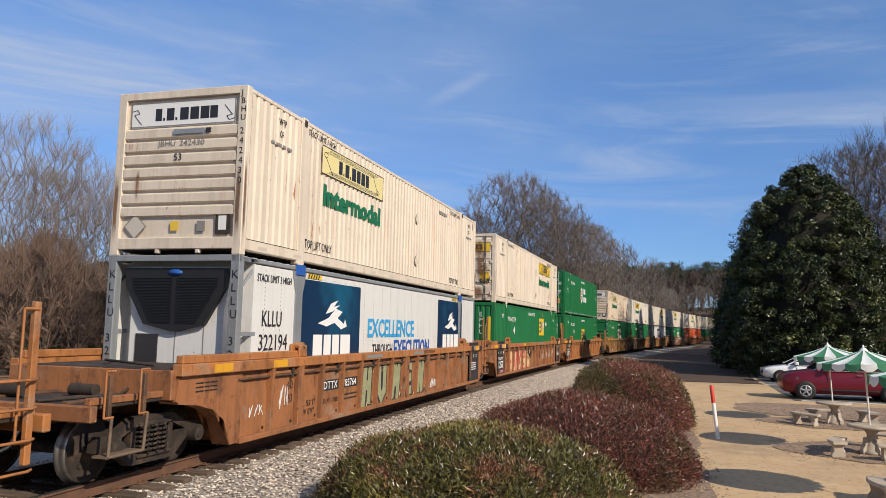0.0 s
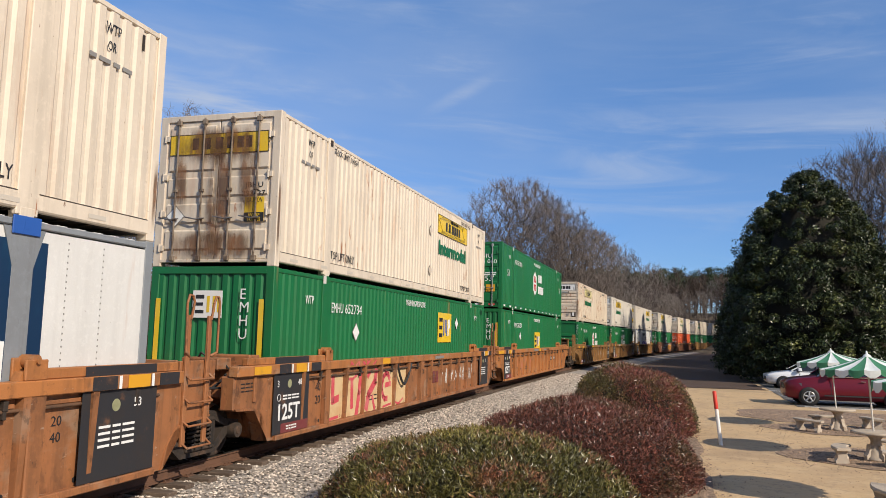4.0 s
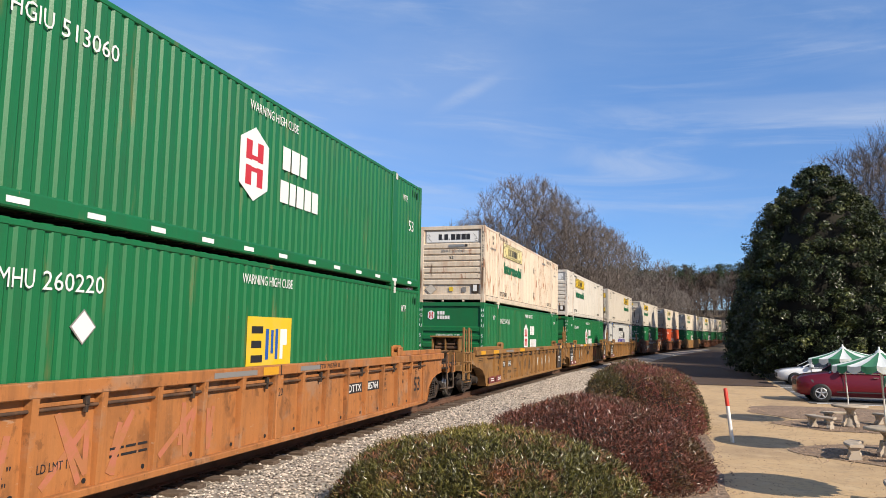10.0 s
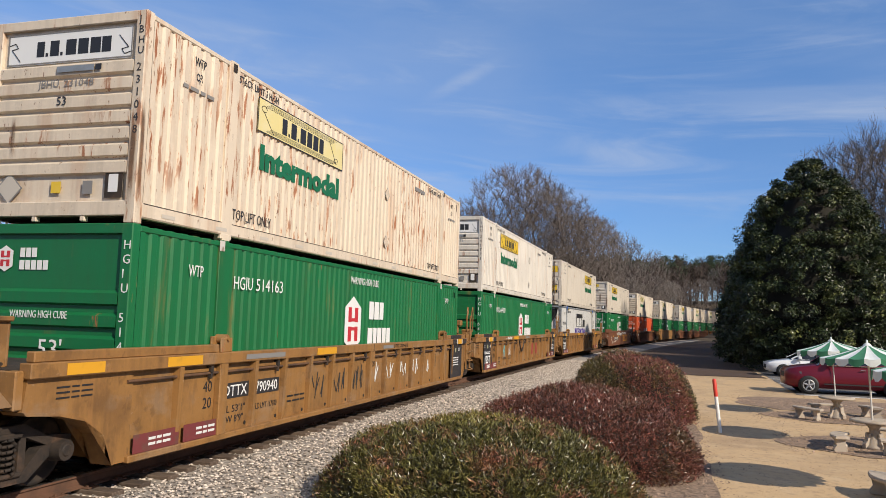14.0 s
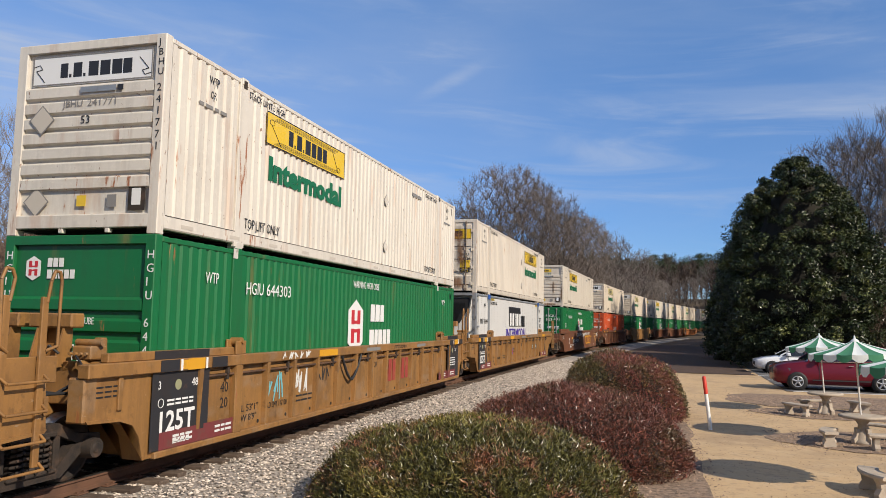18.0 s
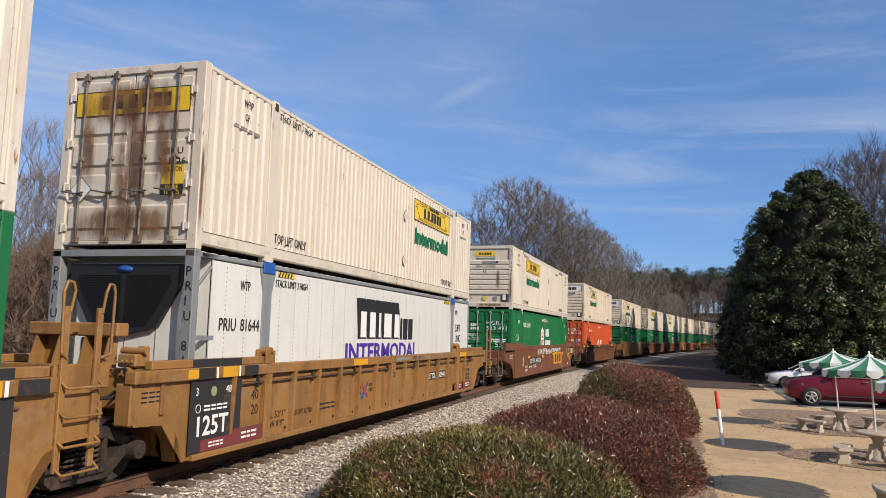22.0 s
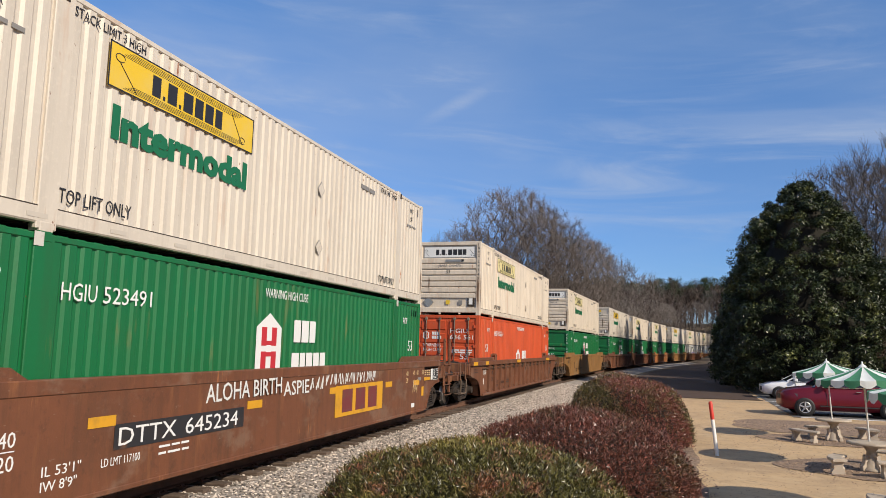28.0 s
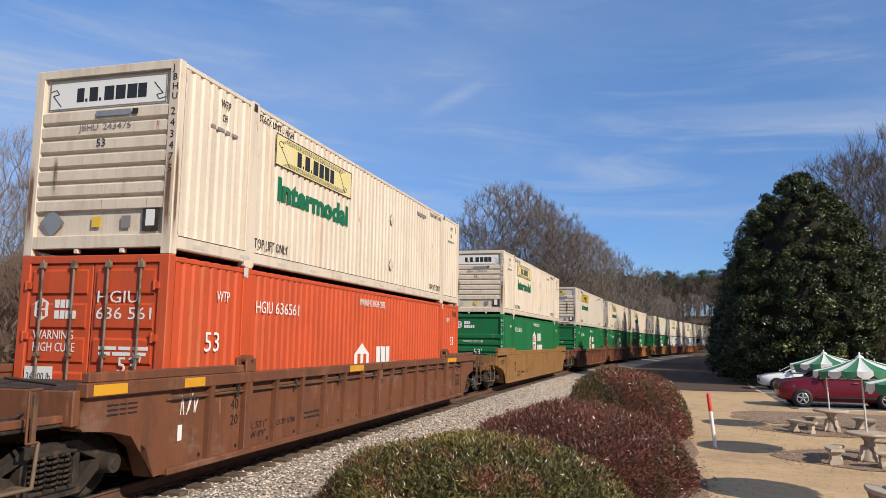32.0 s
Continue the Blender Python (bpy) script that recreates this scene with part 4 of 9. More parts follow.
for k, (x, y, h) in enumerate(((-30.3, 27.3, 1.7), (-33.8, 23.0, 2.2), (-28.0, 33.5, 1.5), (-26.0, 37.0, 1.4), (-29.2, 31.0, 1.8))):
    copy_thing(low_bush, pose(0, 0, 0)).matrix_basis = pose(x, y, ground_z(x, y), 0, 0, 61 * k) @ Matrix.Scale(h / 2.0, 4)
crooked = make_tree(53, "bare_tree", "crooked pale-barked leafless tree over the playground", M["pale_bark"], M["pale_bark"], height=6.4, spread=0.9, depth=4, upward=0.05, thick=1.2, low=0.2, crook=0.32)
crooked.matrix_basis = pose(-22.5, 36.0, ground_z(-22.5, 36.0))


def old_sycamore(x, y, turn):
    """A tall old tree: bent heavy limbs, each with curling branches and a haze of twigs."""
    rnd = random.Random(67)
    limbs, twigs = [], []
    # along, height of each bend; thickness at the start and the end
    heavy = [(((0.1, -0.1), (0.15, 3.2), (0.0, 6.0), (-0.1, 7.3)), 0.27, 0.19), (((-0.1, 7.3), (0.14, 8.5), (0.0, 9.7), (-0.5, 10.2), (-1.1, 11.1)), 0.17, 0.05),
             (((-0.1, 7.3), (-0.5, 8.1), (-1.1, 9.3), (-1.4, 10.3), (-1.5, 11.3)), 0.12, 0.04), (((-0.05, 8.0), (-0.9, 8.7), (-1.9, 9.0), (-2.7, 8.6)), 0.09, 0.03),
             (((0.0, 8.2), (-0.75, 8.4), (-1.6, 8.5), (-2.3, 7.9)), 0.08, 0.03), (((0.13, 5.0), (0.45, 7.3), (0.58, 8.8), (1.0, 9.2), (1.7, 9.0)), 0.12, 0.04),
             (((0.4, 6.7), (0.75, 7.5), (1.25, 7.6), (1.9, 7.4)), 0.08, 0.03), (((0.05, 5.2), (-0.8, 6.0), (-1.9, 6.3), (-2.6, 5.7)), 0.08, 0.03), (((0.1, 4.4), (1.0, 5.4), (1.8, 5.5)), 0.07, 0.03)]

    def curl(p, d, length, r, level):
        for k in range(4):
            q = p + d * (length / 4)
            (limbs if level == 0 else twigs).append((tuple(p), tuple(q), max(r * (1 - 0.2 * k), 0.006), max(r * (1 - 0.2 * (k + 1)), 0.004)))
            p = q
            d = (d + Vector((rnd.gauss(0, 0.30), rnd.gauss(0, 0.30), rnd.gauss(0.04, 0.26)))).normalized()
            if level < 3:
                for _ in range(1 if level == 0 else rnd.choice((1, 2))):
                    nd = (d + Vector((rnd.gauss(0, 0.7), rnd.gauss(0, 0.7), rnd.gauss(0.05, 0.6)))).normalized()
                    curl(p, nd, length * rnd.uniform(0.45, 0.72), r * 0.55, level + 1)

    for pts, r0, r1 in heavy:
        depth = rnd.uniform(-0.5, 0.5)
        k = len(pts) - 1
        path = [Vector((a, depth * i / k + rnd.gauss(0, 0.06), h)) for i, (a, h) in enumerate(pts)]
        path[0].y = 0
        smooth = []
        for i in range(k):
            before, after = path[max(i - 1, 0)], path[min(i + 2, k)]
            for q in range(4):
                t = q / 4
                a, b = path[i], path[i + 1]
                smooth.append(0.5 * (2 * a + (b - before) * t + (2 * before - 5 * a + 4 * b - after) * t * t + (3 * a - before - 3 * b + after) * t ** 3))
        smooth.append(path[-1])
        n = len(smooth) - 1
        for i in range(n):
            limbs.append((tuple(smooth[i]), tuple(smooth[i + 1]), r0 + (r1 - r0) * i / n, r0 + (r1 - r0) * (i + 1) / n))
            if r0 < 0.25 and i > 2:
                d = (smooth[i + 1] - smooth[i]).normalized()
                for _ in range(1 if i < n - 2 else 2):
                    curl(smooth[i + 1].copy(), (0.5 * d + Vector((rnd.gauss(0, 0.6), rnd.gauss(0, 0.6), rnd.gauss(0.25, 0.5)))).normalized(), rnd.uniform(0.9, 1.6), 0.026, 0)
    t = thing("bare_tree", "tall pale-barked leafless sycamore with bent heavy limbs", "tree", pose(x, y, ground_z(x, y), 0, 0, turn) @ Matrix.Scale(0.925, 4))
    part("trunk", branch_mesh("trunk", limbs, M["pale_bark"]), None, t)
    part("crown", branch_mesh("crown", twigs, M["twig_grey"]), None, t, "fine leafless twigs")


old_sycamore(-17.75, 28.4, 31.5)


# ---- containers: y runs from the nose (-HALF) to the doors (+HALF), z from the floor ----
LONG, HALF, WIDE, TALL = 16.33, 8.165, 1.295, 2.895
POST = 6.0                       # lifting posts, 40 ft apart
shared = {}


def once(key, make):
    if key not in shared:
        shared[key] = make()
    return shared[key]


def corrugated(y0, y1, z0, z1, x, pitch=0.238, depth=0.028):
    """A corrugated sheet facing +x between y0 and y1."""
    n = max(1, round((y1 - y0) / pitch))
    p = (y1 - y0) / n
    line = []
    for k in range(n):
        y = y0 + k * p
        line += [(y, 0), (y + 0.46 * p, 0), (y + 0.62 * p, depth), (y + 0.84 * p, depth)]
    line.append((y1, 0))
    g = Geo()
    v = [(x - d, y, z) for y, d in line for z in (z0, z1)]
    f = [(2 * i, 2 * i + 2, 2 * i + 3, 2 * i + 1) for i in range(len(line) - 1)]
    return g.add(v, f)


def both_sides(name, make, mat, parent, label=""):
    """One part a side; the far side is the near one turned about."""
    for turn in (0, 180):
        part(name, once((name, mat.name, "side"), lambda: make().mesh(name, mat)), None, parent, label, pose(0, 0, 0, 0, 0, turn))


def at_side(side, y, z, lift=0.004):
    """Origin, right and up for something flat on a side wall; y counts from the nose as seen."""
    return ((side * (WIDE + lift), y, z), (0, side, 0))


def shell(c, mat, smooth=False):
    """Walls, rails, posts, castings and roof that all boxes share."""
    if smooth:
        def wall():
            g = Geo().box(WIDE - 0.05, WIDE - 0.012, -HALF + 0.5, HALF - 0.1, 0.16, TALL - 0.12)
            return g
    else:
        def wall():
            return corrugated(-HALF + 0.16, HALF - 0.12, 0.27, TALL - 0.1, WIDE - 0.004)
    both_sides("side_wall", wall, mat, c)
    if smooth:
        def seams():
            g = Geo()
            for k in range(26):
                y = -HALF + 0.9 + k * 0.58
                for j in range(34):
                    z = 0.24 + 0.074 * j
                    g.box(WIDE - 0.013, WIDE - 0.008, y - 0.008, y + 0.008, z, z + 0.02)
            return g.mesh("rivet_line", M["ink_grey"])
        tagged(part("rivet_line", once("rivets", seams), None, c), kind="stuff")
    rail_mat = M["frame_grey"] if smooth else mat
    both_sides("bottom_rail", lambda: Geo().extrude([(WIDE - 0.10, 0.085), (WIDE - 0.012, 0.085), (WIDE + 0.004, 0.105), (WIDE + 0.004, 0.262), (WIDE - 0.002, 0.285), (WIDE - 0.045, 0.30), (WIDE - 0.10, 0.30)], "y", -HALF + 0.15, HALF - 0.15), mat, c)
    both_sides("top_rail", lambda: Geo().box(WIDE - 0.07, WIDE, -HALF + 0.15, HALF - 0.15, TALL - 0.10, TALL - 0.022, 0.012), rail_mat, c)
    post = once(("post", rail_mat.name, smooth), lambda: Geo().box(WIDE - 0.06, WIDE + 0.006, -0.15, 0.15, 0.02, TALL - 0.02, 0.01).mesh("lift_post", rail_mat))
    cast = once(("cast", mat.name), lambda: Geo().box(WIDE - 0.16, WIDE + 0.012, -0.1, 0.1, TALL - 0.115, TALL + 0.012, 0.01).mesh("post_casting", mat))
    foot = once(("foot", mat.name), lambda: Geo().box(WIDE - 0.16, WIDE + 0.012, -0.1, 0.1, -0.012, 0.11, 0.01).mesh("post_foot", mat))
    for turn in (0, 180):
        for y in (-POST, POST):
            part("lift_post", post, None, c, "", pose(0, 0, 0, 0, 0, turn) @ pose(0, y, 0))
            part("post_casting", cast, None, c, "", pose(0, 0, 0, 0, 0, turn) @ pose(0, y, 0))
            part("post_foot", foot, None, c, "", pose(0, 0, 0, 0, 0, turn) @ pose(0, y, 0))
    corner = once(("corner", rail_mat.name), lambda: Geo().box(WIDE - 0.17, WIDE, -0.16, 0.0, 0.0, TALL, 0.012).mesh("corner_post", rail_mat))
    for turn in (0, 180):
        for s in (1, -1):
            part("corner_post", corner, None, c, "", pose(0, 0, 0, 0, 0, turn) @ pose(0, HALF, 0) if s > 0 else pose(0, 0, 0, 0, 0, turn) @ pose(0, -HALF + 0.16, 0))

    def roof():
        g = Geo().box(-WIDE + 0.03, WIDE - 0.03, -HALF + 0.02, HALF - 0.02, TALL - 0.06, TALL - 0.025)
        for k in range(54):
            y = -HALF + 0.2 + k * 0.295
            g.box(-WIDE + 0.05, WIDE - 0.05, y, y + 0.16, TALL - 0.03, TALL - 0.008)
        return g
    part("roof", once(("roof", mat.name), lambda: roof().mesh("roof", mat)), None, c)

    def base():
        g = Geo().box(-WIDE + 0.06, WIDE - 0.06, -HALF + 0.05, HALF - 0.05, 0.09, 0.15)
        for k in range(40):
            y = -HALF + 0.4 + k * 0.39
            g.box(-WIDE + 0.12, WIDE - 0.12, y, y + 0.06, 0.07, 0.1)
        return g
    tagged(part("underframe", once("underframe", lambda: base().mesh("underframe", M["dark_steel"])), None, c), kind="stuff")


def nose_wall(c, mat, ribs=7):
    """The blank end, ribbed across."""
    y = -HALF
    wall = part("nose_wall", once(("nose", mat.name), lambda: Geo().box(-WIDE + 0.15, WIDE - 0.15, y + 0.06, y + 0.09, 0.12, TALL - 0.1).mesh("nose_wall", mat)), None, c)
    part("nose_header", once(("nhead", mat.name), lambda: Geo().box(-WIDE + 0.15, WIDE - 0.15, y, y + 0.1, TALL - 0.14, TALL, 0.01).mesh("nose_header", mat)), None, c)
    part("nose_sill", once(("nsill", mat.name), lambda: Geo().box(-WIDE + 0.15, WIDE - 0.15, y, y + 0.1, 0.10, 0.3, 0.012).box(-0.38, -0.30, y + 0.01, y + 0.09, 0.03, 0.11, 0.01).box(0.42, 0.50, y + 0.01, y + 0.09, 0.03, 0.11, 0.01).mesh("nose_sill", mat)), None, c)
    rib = once(("nrib", mat.name), lambda: Geo().extrude([(y + 0.065, 0), (y + 0.005, 0.03), (y + 0.005, 0.17), (y + 0.065, 0.215)], "x", -WIDE + 0.18, WIDE - 0.18).mesh("rib", mat))
    for k in range(ribs):
        part("rib", rib, None, wall, "", pose(0, 0, (0.655 + 0.23 * k) if ribs > 5 else 0.60 + 0.30 * k))


def corrugated_nose(c, mat):
    def make():
        g = corrugated(-WIDE + 0.15, WIDE - 0.15, 0.12, TALL - 0.1, 0)
        g.v = [(y, -HALF - x + 0.02, z) for x, y, z in g.v]
        return g.box(-WIDE + 0.15, WIDE - 0.15, -HALF, -HALF + 0.1, TALL - 0.14, TALL, 0.01).box(-WIDE + 0.15, WIDE - 0.15, -HALF, -HALF + 0.1, 0.07, 0.16, 0.01)
    part("nose_wall", once(("cnose", mat.name), lambda: make().mesh("nose_wall", mat)), None, c)


def doors(c, mat, rods=True, rod_paint="galv"):
    """Two leaves with lock rods at the +y end."""
    def leaf():
        g = Geo().box(0.01, WIDE - 0.16, HALF - 0.08, HALF - 0.03, 0.14, TALL - 0.12, 0.008)
        for k in range(5):
            z = 0.3 + 0.5 * k
            g.extrude([(HALF - 0.035, z), (HALF - 0.035, z + 0.40), (HALF + 0.0, z + 0.36), (HALF + 0.0, z + 0.04)], "x", 0.08, WIDE - 0.24)
        return g
    rod = once(("rod", rod_paint), lambda: Geo().tube((0, HALF + 0.035, 0.1), (0, HALF + 0.035, TALL - 0.07), 0.019, 0.019, 8).box(-0.05, 0.05, HALF, HALF + 0.06, 0.1, 0.2, 0.01).box(-0.05, 0.05, HALF, HALF + 0.06, TALL - 0.2, TALL - 0.1, 0.01).box(-0.045, 0.045, HALF, HALF + 0.055, 1.4, 1.46, 0.01).box(-0.045, 0.045, HALF, HALF + 0.055, 0.86, 0.92, 0.01).mesh("lock_rod", M[rod_paint]))
    handle = once("rodhandle", lambda: Geo().pipe([(0, HALF + 0.05, 0.9), (0.16, HALF + 0.075, 0.88), (0.42, HALF + 0.06, 0.93)], 0.014).mesh("handle", M["steel"]))
    hinge = once(("hinge", mat.name), lambda: Geo().tube((0, 0, -0.07), (0, 0, 0.07), 0.028, 0.028, 8).box(-0.09, 0, -0.015, 0.02, -0.05, 0.05).mesh("hinge", mat))
    leafm = once(("leaf", mat.name), lambda: leaf().mesh("door", mat))
    for s in (1, -1):
        d = part("door", leafm, None, c, "", Matrix.Identity(4) if s > 0 else Matrix.Translation((-WIDE + 0.15, 0, 0)))
        back = d.matrix_basis.inverted()
        if not rods:
            continue
        for x in (0.3, 0.86):
            part("lock_rod", rod, None, d, "", back @ Matrix.Translation((s * x, 0, 0)))
            part("handle", handle, None, d, "", back @ Matrix.Translation((s * x - 0.1, 0, 0)))
        for z in (0.35, 1.0, 1.7, 2.45):
            part("hinge", hinge, None, d, "", back @ Matrix.Translation((s * (WIDE - 0.13) + (0.09 if s < 0 else 0), HALF + 0.005, z)))
    part("door_header", once(("dhead", mat.name), lambda: Geo().box(-WIDE + 0.15, WIDE - 0.15, HALF - 0.12, HALF, TALL - 0.12, TALL, 0.01).mesh("door_header", mat)), None, c)
    part("door_sill", once(("dsill", mat.name), lambda: Geo().box(-WIDE + 0.15, WIDE - 0.15, HALF - 0.12, HALF, 0.075, 0.135, 0.01).mesh("door_sill", mat)), None, c)


def reefer_nose(c):
    """The cooling unit in its open steel frame."""
    def frame_():
        y = -HALF
        g = Geo().box(-WIDE, WIDE, y, y + 0.09, TALL - 0.11, TALL, 0.01)
        for s in (-1, 1):
            g.box(s * WIDE - (0.08 if s > 0 else 0), s * WIDE + (0.08 if s < 0 else 0), y + 0.1, y + 0.62, TALL - 0.1, TALL - 0.02, 0.008)
            g.box(s * (WIDE - 0.04) - 0.03, s * (WIDE - 0.04) + 0.03, y + 0.1, y + 0.62, 1.55, 1.62)
            g.tube((s * (WIDE - 0.05), y + 0.1, 2.3), (s * (WIDE - 0.05), y + 0.6, 2.75), 0.025, 0.025, 6)
        return g
    part("end_frame", once("reeferframe", lambda: frame_().mesh("end_frame", M["frame_grey"])), None, c, "grey steel end frame")
    part("front_bulkhead", once("reeferbulk", lambda: Geo().box(-WIDE + 0.03, WIDE - 0.03, -HALF + 0.5, -HALF + 0.56, 0.1, TALL - 0.05).mesh("front_bulkhead", M["white_box"])), None, c)
    y = -HALF + 0.08
    body = Geo().extrude([(-0.92, 0.3), (0.92, 0.3), (0.92, 1.95), (1.05, 2.7), (-1.05, 2.7), (-0.92, 1.95)], "y", y + 0.12, y + 0.42)
    unit = part("cooling_unit", once("unit", lambda: body.mesh("cooling_unit", M["white_box"])), None, c, "white cooling unit with a black grille")

    def grille():
        g = Geo().extrude([(-1.02, 2.68), (1.02, 2.68), (0.98, 2.35), (0.6, 1.72), (0.05, 1.6), (-0.05, 1.6), (-0.6, 1.72), (-0.98, 2.35)][::-1], "y", y + 0.03, y + 0.14)
        for k in range(30):
            z = 1.75 + k * 0.026
            w = min(0.84, 0.45 + 0.62 * (z - 1.75))
            g.box(-w, -0.05, y + 0.012, y + 0.03, z, z + 0.012).box(0.05, w, y + 0.012, y + 0.03, z, z + 0.012)
        return g
    part("grille", once("grille", lambda: grille().mesh("grille", M["grille"])), None, unit)
    part("hatch", once("hatch", lambda: Geo().box(-0.78, -0.34, y + 0.1, y + 0.125, 0.55, 1.55).mesh("hatch", M["black_paint"])), None, unit)
    part("seam", once("seam", lambda: Geo().box(-0.006, 0.006, y + 0.112, y + 0.122, 0.3, 1.6).box(0.55, 0.562, y + 0.112, y + 0.122, 0.3, 1.72).mesh("seam", M["ink_grey"])), None, unit)
    part("badge", once("badge", lambda: Geo().lathe([(0.001, 0), (0.13, 0), (0.13, 0.012), (0.001, 0.014)], 20).mesh("badge", M["ink_blue"])), None, unit, "", Matrix.Translation((0, y + 0.03, 2.6)) @ Matrix.Rotation(radians(90), 4, "X") @ Matrix.Diagonal((1.1, 0.45, 1, 1)))


def flat(name, w, h, mat, parent, origin, right, up=(0, 0, 1), label=""):
    me = once((name, w, h, mat.name), lambda: Geo().box(0, w, 0, h, 0, 0.003).mesh(name, mat))
    return part(name, me, None, parent, label, plane_pose(origin, right, up))


def rust_run(name, w, h, parent, origin, right):
    me = once((name, w, h), lambda: Geo().add([(0, 0, 0), (w, 0, 0), (w, h, 0), (0, h, 0)], [(0, 1, 2, 3)]).mesh(name, M["stain"]))
    return part(name, me, None, parent, "brown rust run", plane_pose(origin, right, (0, 0, 1)))


def diamond(parent, origin, right, mat, size=0.36):
    def shape(e, z0, z1):
        return Geo().extrude([(0, -e / 2), (e / 2, 0), (0, e / 2), (-e / 2, 0)], "z", z0, z1)
    edge = once(("diamond", size), lambda: shape(size, 0, 0.004).mesh("placard_holder", M["ink_grey"]))
    b = part("placard_holder", edge, None, parent, "", plane_pose(origin, right, (0, 0, 1)))
    part("placard", once(("placard", mat.name, size), lambda: shape(size * 0.88, 0.004, 0.007).mesh("placard", mat)), None, b)
    return b


def bars(parent, origin, right, lengths, height, mat, gap=0.04, up=(0, 0, 1)):
    """Plain bars for a mark or for writing that stays unread."""
    key = ("bars", tuple(lengths), height, mat.name, gap)

    def make():
        g, x = Geo(), 0
        for w in lengths:
            g.box(x, x + w, 0, height, 0, 0.003)
            x += w + gap
        return g.mesh("mark", mat)
    return tagged(part("mark", once(key, make), None, parent, "", plane_pose(origin, right, up)), kind="stuff")


def sign_block(c, y, z, right, face, pale):
    """Yellow name board with dark bars and scroll shapes; the board's lower left corner at y, z."""
    film = M["sign_pale" if pale else "sign_yellow"]

    def make():
        g = Geo()
        for a, b, h0, h1 in ((0, 3.55, 0.0, 0.02), (0, 3.55, 0.58, 0.60), (0, 0.025, 0, 0.6), (3.525, 3.55, 0, 0.6)):
            g.box(a, b, h0, h1, 0.003, 0.005)
        x = 0.86
        for w, h in ((0.18, 0.29), (0.05, 0.06), (0.21, 0.29), (0.05, 0.06), (0.23, 0.29), (0.21, 0.29), (0.22, 0.29), (0.19, 0.29)):
            g.box(x, x + w, 0.15, 0.15 + h, 0.003, 0.006)
            x += w + 0.055
        for k in range(5):
            g.box(0.28 + 0.05 * k, 3.25 - 0.05 * (4 - k), 0.045 + 0.018 * k, 0.051 + 0.018 * k, 0.003, 0.005)
            g.box(0.22 + 0.05 * k, 3.2 - 0.05 * (4 - k), 0.47 + 0.02 * k, 0.476 + 0.02 * k, 0.003, 0.005)
        for x0 in (0.2, 3.2):
            for k in range(9):
                a, b = 0.9 * k / 9 * 6.28, 0.9 * (k + 1) / 9 * 6.28
                s = 0.09
                dx = (0.3 if x0 < 1 else -0.3) * 0
                g.tube((x0 + s * math.cos(a) + dx, 0.42 - 0.28 * (x0 > 1) + 0.6 * s * math.sin(a), 0.005), (x0 + s * math.cos(b), 0.42 - 0.28 * (x0 > 1) + 0.6 * s * math.sin(b), 0.005), 0.006, 0.006, 4)
            g.tube((x0, 0.36 if x0 < 1 else 0.08, 0.005), (x0 + (0.35 if x0 < 1 else -0.35), 0.05 if x0 < 1 else 0.5, 0.005), 0.007, 0.007, 4)
        return g
    board = part("name_board", once(("board", film.name), lambda: Geo().box(0, 3.55, 0, 0.6, 0, 0.003).mesh("name_board", film)), None, c, "yellow name board", plane_pose(face(y, z), right, (0, 0, 1)))
    tagged(part("mark", once("boardmark", lambda: make().mesh("mark", M["ink"])), None, board), kind="stuff")


